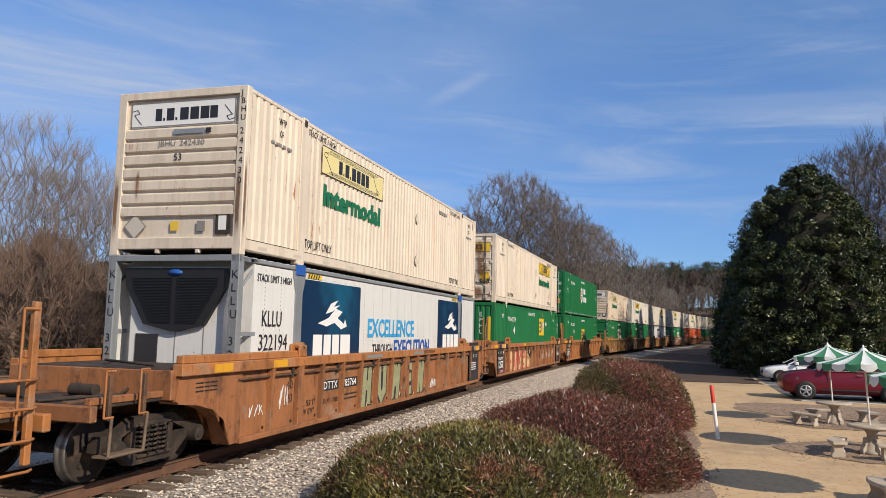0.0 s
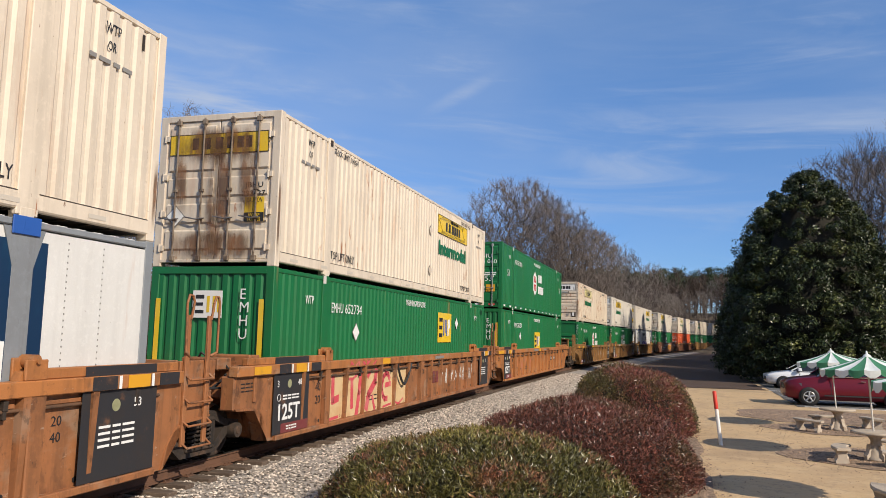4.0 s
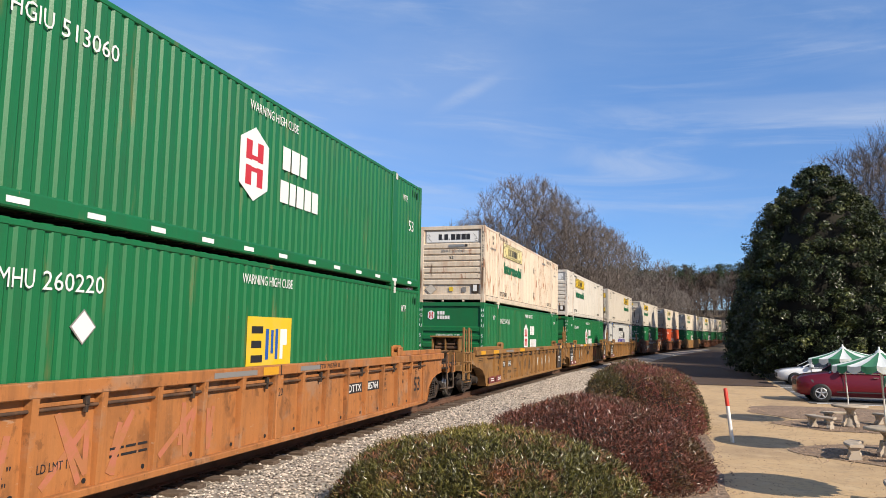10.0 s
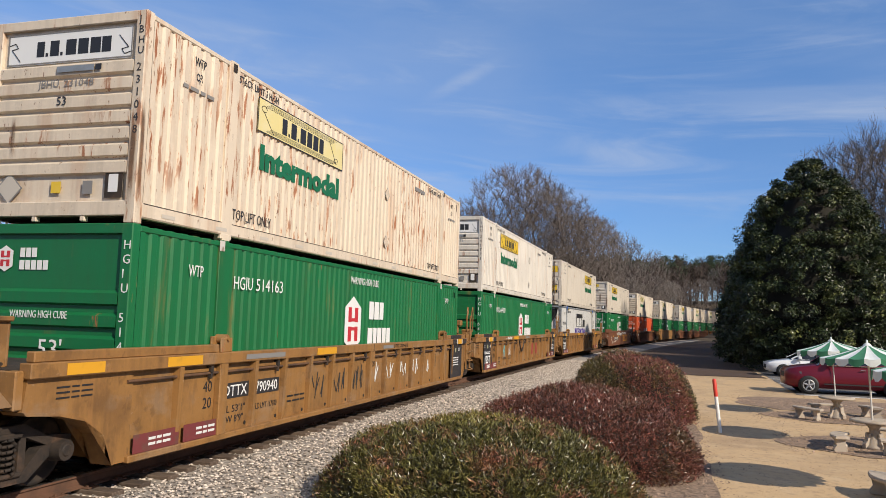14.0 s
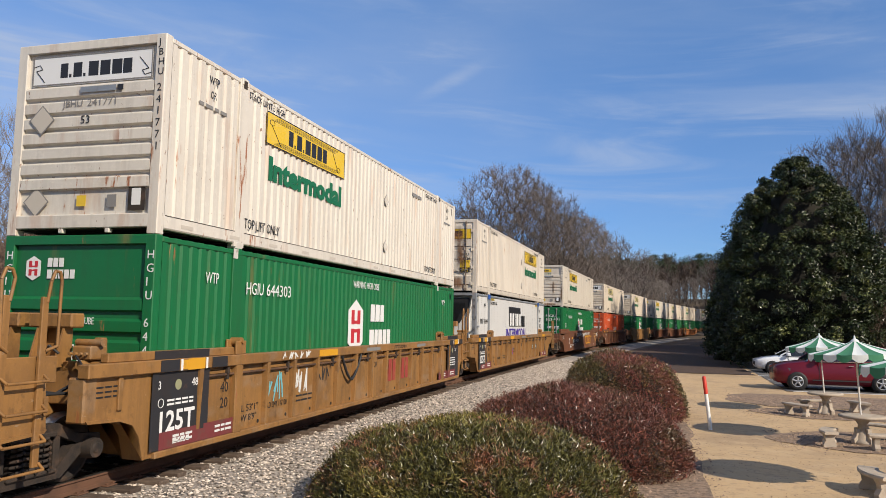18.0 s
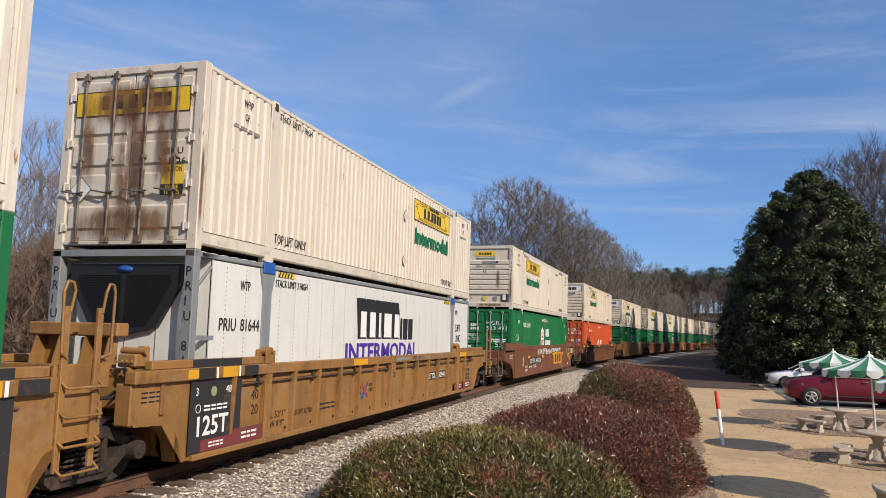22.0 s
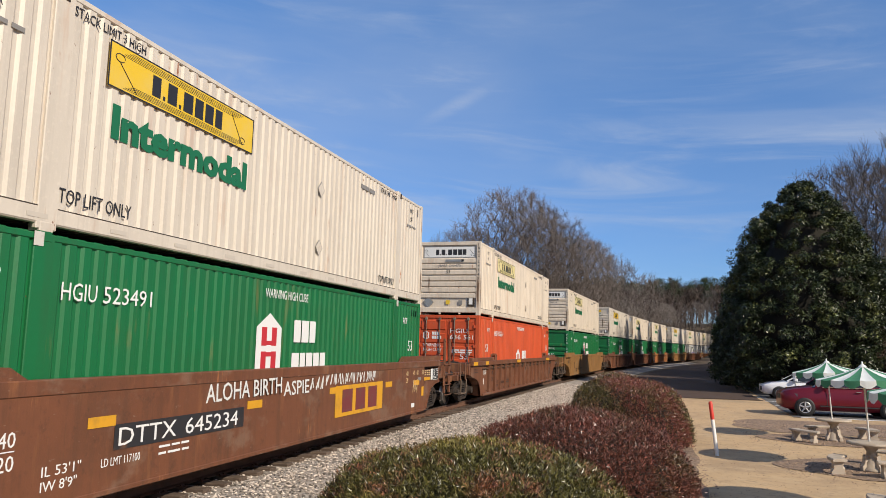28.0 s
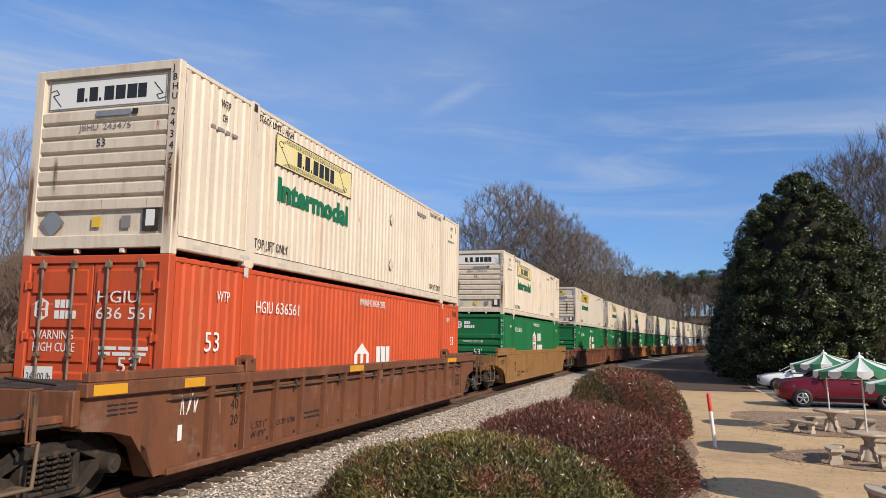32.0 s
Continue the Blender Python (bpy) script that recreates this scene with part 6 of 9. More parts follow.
                part("letter_face", once(("slabface", w), lambda: Geo().box(0.13, w - 0.035, -h + 0.03, -0.20, 0.005, 0.007).mesh("letter_face", M["ink_white"])), None, slab)
            bars(c, face(-HALF + 9.15, 1.56), right, (0.14, 0.34, 0.34), 0.55, M["ink"], 0.08)
            write("INTERMODAL", 0.40, M["ink_purple"], c, face(-HALF + 5.6, 1.07), right, width=5.0, bold=0.03)
            write("53FT", 0.24, M["ink"], c, face(HALF - 1.75, 1.82), right, width=0.62)
            write("XHC", 0.24, M["ink"], c, face(HALF - 1.7, 1.48), right, width=0.55)
    o, r = -HALF - 0.004, (1, 0, 0)
    for x in (WIDE - 0.14, -WIDE + 0.04):
        for k, d in enumerate(("KLLU " if style == "blue" else "PRIU ") + number):
            if d != " ":
                write(d, 0.14, M["ink"], c, (x, o, 2.5 - 0.22 * k), r)
    return c


# ---- well cars: y from -HALF (front of the well) to +HALF, z = 0 at the rail ----
BOGIE_IN = 1.72                  # bogie centre beyond the well's end
FLOOR = 0.34                     # underside of the lower container


M["tread"] = surface("worn_wheel_tread", (0.34, 0.32, 0.30), 0.38, 0.9, [(RUST, 5, 0.55, 0.7, 0.5, None)])


def wheelset_mesh():
    g = Geo()
    tread = [(0.0, 0.09), (0.10, 0.09), (0.16, 0.035), (0.33, 0.02), (0.37, 0.055), (0.412, 0.06), (0.42, 0.0), (0.425, -0.045), (0.452, -0.06), (0.446, -0.085), (0.40, -0.08), (0.36, -0.03), (0.16, -0.01), (0.10, -0.09), (0.0, -0.09)]
    for s in (-1, 1):
        g.lathe([(r, s * (0.755 + h)) for r, h in (tread if s > 0 else tread)], 28, axis="x")
    g.tube((-1.0, 0, 0), (1.0, 0, 0), 0.08, 0.08, 10)
    for k in range(3):
        a = k * 2.09
        for s in (-1, 1):
            g.tube((s * 0.80, 0.22 * math.cos(a), 0.22 * math.sin(a)), (s * 0.786, 0.22 * math.cos(a), 0.22 * math.sin(a)), 0.04, 0.04, 8)
    me = g.mesh("wheelset", M["dark_steel"])
    me.materials.append(M["tread"])
    for p in me.polygons:
        if math.hypot(p.center.y, p.center.z) > 0.405:
            p.material_index = 1
    return me


def side_frame_mesh():
    g = Geo().extrude([(-1.12, 0.42), (-1.10, 0.60), (-0.72, 0.64), (-0.40, 0.80), (0.40, 0.80), (0.72, 0.64), (1.10, 0.60), (1.12, 0.42), (1.0, 0.40), (0.74, 0.52), (0.40, 0.66), (-0.40, 0.66), (-0.74, 0.52), (-1.0, 0.40)], "x", 0.98, 1.12)
    g.extrude([(-0.86, 0.56), (-0.62, 0.50), (-0.40, 0.28), (0.40, 0.28), (0.62, 0.50), (0.86, 0.56), (0.80, 0.42), (0.46, 0.16), (-0.46, 0.16), (-0.80, 0.42)], "x", 0.98, 1.13)
    for s in (-1, 1):
        g.box(0.98, 1.11, s * 0.40 - 0.05, s * 0.40 + 0.05, 0.27, 0.68, 0.01)
    for s in (-1, 1):
        g.tube((1.06, s * 0.89, 0.45), (1.26, s * 0.89, 0.45), 0.135, 0.12, 14)
        g.tube((1.26, s * 0.89, 0.45), (1.275, s * 0.89, 0.45), 0.075, 0.06, 10)
    g.box(1.0, 1.17, -0.36, 0.36, 0.24, 0.29, 0.015).box(1.0, 1.17, -0.34, 0.34, 0.66, 0.72, 0.015)
    return g.mesh("side_frame", M["dark_steel"])


def spring_mesh():
    g = Geo()
    for y in (-0.19, 0.0, 0.19):
        pts = [(1.09 + 0.085 * math.cos(a * 0.7), y + 0.092 * math.sin(a * 0.7), 0.28 + 0.38 * a / 54) for a in range(0, 55)]
        for a, b in zip(pts, pts[1:]):
            g.tube(a, b, 0.021, 0.021, 5, caps=False)
    return g.mesh("spring", M["dark_steel"])


wheelsets = []


def bogie(car, y, name="bogie"):
    # the two upright end plates are added backing that keeps the spring gaps dark
    b = part(name, once("bolster", lambda: Geo().box(-0.98, 0.98, -0.2, 0.2, 0.50, 0.74, 0.03).box(-0.3, 0.3, -0.3, 0.3, 0.74, 0.86, 0.03).box(-0.99, -0.90, -0.37, 0.37, 0.25, 0.68).box(0.90, 0.99, -0.37, 0.37, 0.25, 0.68).mesh("bogie", M["dark_steel"])), None, car, "grimy cast-steel bogie", pose(0, y, 0))
    for turn in (0, 180):
        part("side_frame", once("sideframe", side_frame_mesh), None, b, "", pose(0, 0, 0, 0, 0, turn))
        part("spring", once("spring", spring_mesh), None, b, "", pose(0, 0, 0, 0, 0, turn))
    for dy in (-0.89, 0.89):
        wheelsets.append(part("wheelset", once("wheelset", wheelset_mesh), None, b, "", pose(0, dy, 0.42)))
    return b


def grab(points, r=0.016):
    return Geo().pipe(points, r, 6)


M["rubber"] = surface("black_rubber_hose", (0.02, 0.02, 0.021), 0.6)
M["step_steel"] = surface("dusty_step_steel", (0.16, 0.11, 0.075), 0.7, 0.1, [((0.05, 0.035, 0.025), 3, 0.45, 0.65, 0.7, None)])
M["pipe_rust"] = surface("rusty_pipe", (0.13, 0.065, 0.032), 0.75, layers=[((0.05, 0.03, 0.02), 3, 0.42, 0.6, 0.8, None)])


def coupled_end(car, mat, sgn, tall):
    """Platform, draft gear, ladder posts and steps at an end that is coupled to the next car."""
    e = HALF * sgn

    def yy(d):
        return e + sgn * d
    lo, hi = (lambda a, b: (min(a, b), max(a, b)))(yy(0.05), yy(1.78))
    part("upper_deck", Geo().box(-1.3, 1.3, lo, hi, 1.36, 1.42, 0.01), M["dark_steel"], car)
    lo, hi = sorted((yy(1.78), yy(3.25)))
    part("lower_deck", Geo().box(-1.28, 1.28, lo, hi, 1.0, 1.05, 0.01), M["dark_steel"], car)
    lo, hi = sorted((yy(0.05), yy(3.35)))
    part("centre_sill", Geo().box(-0.36, 0.36, lo, hi, 0.74, 1.0, 0.02), mat, car)
    lo, hi = sorted((yy(3.2), yy(3.32)))
    part("end_sill", Geo().box(-1.42, 1.42, lo, hi, 0.86, 1.06, 0.015), mat, car)
    lo, hi = sorted((yy(1.68), yy(1.8)))
    part("cross_beam", Geo().box(-1.42, 1.42, lo, hi, 1.0, 1.42, 0.015), mat, car)
    part("deck_rib", Geo().box(-1.3, -1.2, *sorted((yy(0.05), yy(3.2))), 1.05, 1.2, 0.01), mat, car)
    part("deck_rib", Geo().box(1.2, 1.3, *sorted((yy(1.8), yy(3.2))), 1.05, 1.14, 0.01), mat, car)
    for x in (-0.9, -0.45, 0.45, 0.9):
        part("deck_slat", Geo().box(x - 0.05, x + 0.05, *sorted((yy(1.82), yy(3.18))), 1.05, 1.085, 0.005), M["pipe_rust"], car)
    part("coupler", Geo().box(-0.1, 0.1, *sorted((yy(3.3), yy(3.62))), 0.76, 0.96, 0.02).box(-0.2, 0.16, *sorted((yy(3.6), yy(3.85))), 0.72, 1.0, 0.04), M["dark_steel"], car)
    part("brake_hose", Geo().pipe([(0.4, yy(3.3), 0.8), (0.42, yy(3.5), 0.55), (0.3, yy(3.68), 0.45), (0.15, yy(3.8), 0.6)], 0.025, 6), M["grille"], car)
    part("brake_pipe", Geo().pipe([(0.6, yy(0.5), 1.12), (0.62, yy(1.6), 1.16), (0.9, yy(2.2), 1.1), (0.5, yy(3.2), 1.08)], 0.022, 6).pipe([(-0.6, yy(0.6), 1.45), (-0.2, yy(1.2), 1.5), (0.9, yy(1.5), 1.46)], 0.02, 6), M["dark_steel"], car)
    part("brake_cylinder", Geo().tube((0.2, yy(2.3), 1.15), (0.6, yy(2.3), 1.15), 0.085, 0.085, 14), M["dark_steel"], car)
    part("air_tank", Geo().tube((-0.7, yy(2.75), 1.16), (-0.15, yy(2.75), 1.16), 0.1, 0.1, 12), M["dark_steel"], car)
    for s in (-1, 1):
        x = s * 1.44
        if tall:
            for d in (2.35, 2.95):
                lo, hi = sorted((yy(d), yy(d + 0.09)))
                part("ladder_post", Geo().box(min(x, x - s * 0.07), max(x, x - s * 0.07), lo, hi, 0.55, 2.28, 0.01), mat, car)
                part("grab_iron", grab([(x, yy(d + 0.05), 2.2), (x, yy(d - 0.15), 2.2), (x, yy(d - 0.15), 0.8), (x, yy(d + 0.05), 0.8)]), mat, car)
            for z in (0.5, 0.82, 1.15, 1.45):
                part("rung", grab([(x, yy(2.3), z), (x + s * 0.05, yy(2.4), z), (x + s * 0.05, yy(2.95), z), (x, yy(3.05), z)]), mat, car)
            part("post_gusset", Geo().extrude([(yy(2.35), 1.05), (yy(1.8), 1.05), (yy(2.35), 1.6)], "x", min(x - s * 0.05, x - s * 0.03), max(x - s * 0.05, x - s * 0.03)), mat, car)
        else:
            for d in (2.3, 2.95):
                lo, hi = sorted((yy(d), yy(d + 0.09)))
                part("grab_post", Geo().box(min(x, x - s * 0.045), max(x, x - s * 0.045), lo, hi - 0.03, 0.86, 1.42, 0.008), M["pipe_rust"], car)
                part("grab_iron", grab([(x, yy(d), 1.47), (x, yy(d + 0.17), 1.47), (x, yy(d + 0.17), 0.9), (x, yy(d), 0.9)]), M["car_orange"] if mat is not M["car_brown"] else mat, car)
            part("step", Geo().pipe([(x, yy(2.3), 0.9), (x, yy(2.35), 0.42), (x, yy(3.0), 0.42), (x, yy(2.98), 0.9)], 0.024, 6).box(min(x, x - s * 0.22), max(x, x - s * 0.22), *sorted((yy(2.33), yy(3.02))), 0.40, 0.43), M["step_steel"], car)
    if tall and sgn < 0:
        wheel = part("brake_wheel", Geo().pipe([(0.28 * math.cos(a * 0.3927), 0, 0.28 * math.sin(a * 0.3927)) for a in range(17)], 0.02, 6).tube((0, 0, -0.27), (0, 0, 0.27), 0.012, 0.012, 5).tube((-0.27, 0, 0), (0.27, 0, 0), 0.012, 0.012, 5), M["grille"], car, "", pose(-0.75, yy(2.6), 1.75))
        part("wheel_stand", Geo().box(-0.85, -0.65, *sorted((yy(2.5), yy(2.55))), 1.05, 1.75, 0.02), mat, car)
        part("end_bracket", Geo().box(-0.15, 0.85, *sorted((yy(1.36), yy(1.40))), 1.42, 1.98, 0.01).box(-0.2, 0.9, *sorted((yy(1.36), yy(1.78))), 1.93, 1.99, 0.012).box(-0.15, -0.11, *sorted((yy(1.4), yy(1.72))), 1.42, 1.94).box(0.33, 0.37, *sorted((yy(1.4), yy(1.72))), 1.42, 1.94).box(0.81, 0.85, *sorted((yy(1.4), yy(1.72))), 1.42, 1.94).box(-0.2, 0.9, *sorted((yy(1.7), yy(1.76))), 1.42, 1.5, 0.01), mat, car)
        part("chain_roll", Geo().tube((-0.05, yy(1.58), 1.58), (0.75, yy(1.58), 1.58), 0.07, 0.07, 10).tube((0.05, yy(1.6), 1.70), (0.7, yy(1.6), 1.70), 0.055, 0.055, 10), M["pipe_rust"], car)


def articulated_end(car, mat, sgn, has_bogie, ladder, low):
    e = HALF * sgn

    def yy(d):
        return e + sgn * d
    part("end_casting", Geo().box(-0.45, 0.45, *sorted((yy(0.0), yy(1.66))), 0.78, 1.06, 0.03).box(-1.3, 1.3, *sorted((yy(0.05), yy(0.85))), 1.36, 1.42, 0.01), mat, car)
    part("bulkhead", Geo().box(-1.4, 1.4, *sorted((yy(0.75), yy(0.85))), 0.95, 1.5, 0.015), mat, car)
    if sgn < 0:
        if low:
            part("end_box", Geo().box(0.35, 1.05, *sorted((yy(0.85), yy(1.25))), 1.42, 1.62, 0.02), mat, car)
            part("end_box", Geo().box(0.45, 1.25, *sorted((yy(0.28), yy(0.62))), 1.42, 1.66, 0.02), mat, car)
        for x in () if low else (-0.42, 0.42):
            # T-shaped bracket: flanged stem and a deep cap
            g = Geo().box(x - 0.20, x + 0.20, *sorted((yy(0.68), yy(0.71))), 1.42, 1.94, 0.008).box(x - 0.34, x + 0.34, *sorted((yy(0.64), yy(0.88))), 1.92, 2.11, 0.02)
            for w in (-0.20, 0.20):
                g.extrude([(yy(0.71), 1.42), (yy(1.0), 1.42), (yy(0.86), 1.92), (yy(0.71), 1.92)], "x", x + w - 0.015, x + w + 0.015)
            part("end_bracket", g, mat, car)
        gear = Geo().box(0.82, 1.12, *sorted((yy(0.62), yy(0.92))), 1.52, 1.70, 0.02).box(0.9, 1.04, *sorted((yy(0.52), yy(0.64))), 1.62, 1.80, 0.02).tube((0.78, yy(0.78), 1.74), (1.18, yy(0.78), 1.74), 0.045, 0.045, 10).tube((1.0, yy(0.55), 1.46), (1.0, yy(0.98), 1.46), 0.06, 0.06, 10)
        for k in range(4):
            gear.tube((0.84 + 0.08 * k, yy(0.94), 1.60), (0.84 + 0.08 * k, yy(0.98), 1.60), 0.022, 0.022, 6)
        if not low:
            part("brake_gear", gear, mat, car)
        part("brake_cable", Geo().pipe([(0.9, yy(0.95), 1.6), (1.1, yy(1.02), 1.45), (1.4, yy(0.9), 1.40), (1.5, yy(0.7), 1.42)], 0.014, 5).pipe([(0.5, yy(1.0), 1.6), (0.6, yy(1.06), 1.7), (0.72, yy(1.02), 1.6)], 0.018, 5), M["rubber"], car)
        for s in (-1, 1):
            part("end_block", Geo().box(min(s * 1.2, s * 1.45), max(s * 1.2, s * 1.45), *sorted((yy(1.16), yy(1.38))), 0.80, 1.34, 0.02), mat, car)
            part("end_rib", Geo().box(min(s * 1.43, s * 1.475), max(s * 1.43, s * 1.475), *sorted((yy(0.72), yy(0.8))), 0.9, 1.33, 0.008), mat, car)
    else:
        part("end_plate", Geo().box(-1.36, 1.36, *sorted((yy(0.58), yy(0.62))), 1.42, 1.64, 0.01), mat, car)
    part("brake_hose", Geo().pipe([(0.95, yy(0.85), 1.34), (1.0, yy(1.1), 1.22), (1.02, yy(1.35), 1.14), (1.0, yy(1.7), 1.20)], 0.022, 6).pipe([(1.05, yy(0.85), 1.30), (1.12, yy(1.15), 1.14), (1.1, yy(1.7), 1.16)], 0.018, 6).pipe([(-0.3, yy(0.85), 1.34), (-0.2, yy(1.3), 1.12), (-0.3, yy(1.7), 1.2)], 0.022, 6), M["rubber"], car)
    if ladder:
        for s in (-1, 1):
            for d in (0.66, 1.18):
                part("ladder_post", Geo().box(min(s * 1.44, s * 1.485), max(s * 1.44, s * 1.485), *sorted((yy(d - 0.045), yy(d + 0.045))), 0.45, 2.28, 0.008), mat, car)
            for z in (0.43, 0.73, 1.05, 1.37):
                part("rung", grab([(s * 1.48, yy(0.64), z + 0.06), (s * 1.56, yy(0.65), z), (s * 1.56, yy(1.21), z), (s * 1.48, yy(1.22), z + 0.06)], 0.017), mat, car)
            x = s * 1.50
            part("handrail", grab([(x - s * 0.02, yy(0.70), 1.69), (x, yy(0.58), 1.76), (x, yy(0.55), 2.44), (x, yy(0.60), 2.56), (x, yy(0.68), 2.55), (x, yy(0.72), 2.46), (x - s * 0.02, yy(0.69), 2.22)], 0.019), mat, car)
            part("handrail", grab([(x - s * 0.02, yy(1.20), 2.22), (x, yy(1.22), 2.46), (x, yy(1.27), 2.57), (x, yy(1.34), 2.56), (x, yy(1.37), 2.46), (x, yy(1.36), 1.74), (x - s * 0.02, yy(1.21), 1.69)], 0.019), mat, car)
            part("ladder_plate", Geo().box(min(s * 1.38, s * 1.43), max(s * 1.38, s * 1.43), *sorted((yy(0.57), yy(1.46))), 1.33, 1.63, 0.01).box(min(s * 1.441, s * 1.455), max(s * 1.441, s * 1.455), *sorted((yy(1.28), yy(1.34))), 0.98, 1.18, 0.004), mat, car)
    if has_bogie:
        bogie(car, yy(1.775))


def well_car(label, mat, style="rib", front="coupled", rear="articulated", front_tall=False, rear_tall=False, chord=None, black=True):
    """A single well with its ends."""
    car = thing("well_car", label, "railway wagon")
    chord = chord or mat
    top = 1.5 if style == "rib" else 1.62

    reach = {"coupled": 1.7, "articulated": 1.4}
    f_out, r_out = reach[front], 1.7 if rear == "coupled" else 0.55
    for side in (1, -1):
        turn = pose(0, 0, 0, 0, 0, 0 if side > 0 else 180)
        lo, hi = (f_out, r_out) if side > 0 else (r_out, f_out)
        if style == "rib":
            part("side_plate", once(("plate", mat.name), lambda: Geo().box(1.385, 1.405, -HALF - 0.02, HALF + 0.02, 0.24, 1.36).mesh("side_plate", mat)), None, car, "", turn)
            part("top_chord", once(("chord", chord.name, lo, hi), lambda: Geo().box(1.35, 1.52, -HALF - lo, HALF + hi, 1.33, 1.5, 0.012).mesh("top_chord", chord)), None, car, "", turn)
            part("bottom_chord", once(("bchord", mat.name), lambda: Geo().box(1.34, 1.5, -HALF - 0.05, HALF + 0.05, 0.18, 0.27, 0.012).mesh("bottom_chord", mat)), None, car, "", turn)
            rib = once(("rib", mat.name), lambda: Geo().add([(1.40, -0.045, 0.26), (1.40, 0.045, 0.26), (1.47, 0.035, 0.26), (1.47, -0.035, 0.26), (1.40, -0.06, 1.34), (1.40, 0.06, 1.34), (1.512, 0.05, 1.34), (1.512, -0.05, 1.34)], [(0, 1, 2, 3), (4, 7, 6, 5), (0, 3, 7, 4), (1, 5, 6, 2), (3, 2, 6, 7), (0, 4, 5, 1)]).mesh("rib", mat))
            for k in range(15):
                part("rib", rib, None, car, "", turn @ pose(0, -HALF + 0.95 + 1.017 * k, 0))
            wide = once(("widerib", mat.name), lambda: Geo().box(1.40, 1.505, -0.11, 0.11, 0.26, 1.34, 0.012).mesh("wide_rib", mat))
            for y in (-HALF + 2.02, 0.05, HALF - 2.0):
                part("wide_rib", wide, None, car, "", turn @ pose(0, y, 0))
            ledge = once(("ledge", mat.name), lambda: Geo().box(1.40, 1.44, -0.42, 0.42, 1.22, 1.27, 0.008).mesh("stiffener", mat))
            for k in range(14):
                if k % 2 == 0 or k > 9:
                    part("stiffener", ledge, None, car, "", turn @ pose(0, -HALF + 1.46 + 1.017 * k, 0))
            if side > 0:
                part("train_pipe", once("train_pipe", lambda: Geo().tube((1.452, -HALF - 0.1, 1.20), (1.452, HALF + 0.1, 1.20), 0.021, 0.021, 8).mesh("train_pipe", M["pipe_rust"])), None, car)

                def clamps():
                    g = Geo()
                    for k in range(0, 15, 2):
                        y = -HALF + 1.72 + 1.017 * k
                        g.box(1.40, 1.49, y - 0.03, y + 0.03, 1.21, 1.31, 0.004).box(1.43, 1.482, y - 0.022, y + 0.022, 1.12, 1.22, 0.006)
                    return g.mesh("pipe_clamp", M["dark_steel"])
                tagged(part("pipe_clamp", once("clamp", clamps), None, car), kind="stuff")

                def drains():
                    g = Geo()
                    for k in range(15):
                        y = -HALF + 0.80 + 1.017 * k
                        g.tube((1.403, y, 0.34), (1.412, y, 0.34), 0.032, 0.032, 8)
                    return g.mesh("drain_hole", M["grille"])
                tagged(part("drain_hole", once("drain", drains), None, car), kind="stuff")
            for out, m in ((lo, pose(0, -HALF, 0)), (hi, pose(0, HALF, 0) @ Matrix.Diagonal((1, -1, 1, 1)))):
                guide = once(("guide", chord.name, out), lambda: Geo().box(1.33, 1.45, {1.7: -1.6, 1.4: -1.0}.get(out, -0.5), 1.95, 1.5, 1.62, 0.012).box(1.30, 1.34, 1.88, 2.22, 1.5, 1.74, 0.01).box(1.46, 1.50, 1.90, 2.20, 1.5, 1.72, 0.01).extrude([(1.88, 1.5), (2.24, 1.5), (2.20, 1.60), (1.94, 1.62)], "x", 1.34, 1.46).tube((1.31, 2.06, 1.70), (1.49, 2.06, 1.70), 0.075, 0.075, 12).tube((1.49, 2.06, 1.70), (1.53, 2.06, 1.70), 0.03, 0.03, 8).mesh("container_guide", chord))
                part("container_guide", guide, None, car, "", turn @ m)
        else:
            part("side_plate", once(("splate", mat.name), lambda: Geo().box(1.42, 1.46, -HALF - 0.05, HALF + 0.05, 0.2, 1.52).box(1.36, 1.47, -HALF - 0.05, HALF + 0.05, 0.18, 0.25, 0.01).mesh("side_plate", mat)), None, car, "", turn)
            part("top_chord", once(("schord", chord.name, lo, hi), lambda: Geo().box(1.34, 1.475, -HALF - lo, HALF + hi, 1.42, 1.6, 0.015).mesh("top_chord", chord)), None, car, "", turn)
            guide = once(("sguide", chord.name), lambda: Geo().extrude([(-1.75, 1.6), (-1.75, 1.74), (1.7, 1.74), (1.95, 1.6)], "x", 1.34, 1.46).mesh("container_guide", chord))
            part("container_guide", guide, None, car, "", turn @ pose(0, -HALF, 0))
            part("container_guide", guide, None, car, "", turn @ pose(0, HALF, 0) @ Matrix.Diagonal((1, -1, 1, 1)))
        long_edge = [(-0.32, 0.2), (-0.52, 0.62), (-0.85, 0.83), (-1.25, 0.93), (-1.72, 0.98)]
        short_edge = [(-0.28, 0.2), (-0.38, 0.52), (-0.54, 0.72), (-0.80, 0.80), (-1.36, 0.83)]
        for out, m in ((lo, pose(0, -HALF + 0.02, 0)), (hi, pose(0, HALF - 0.02, 0) @ Matrix.Diagonal((1, -1, 1, 1)))):
            edge = long_edge if out == 1.7 else short_edge
            lip = [(a + 0.04, b - 0.04 if k else b) for k, (a, b) in enumerate(edge)]
            arch = once(("arch", mat.name, out), lambda: Geo().extrude([(0.0, 0.2), (0.0, 1.34), (edge[-1][0] + 0.04, 1.34)] + edge[::-1], "x", 1.38, 1.44).extrude(edge + lip[::-1], "x", 1.15, 1.46).mesh("end_arch", mat))
            part("end_arch", arch, None, car, "", turn @ m)
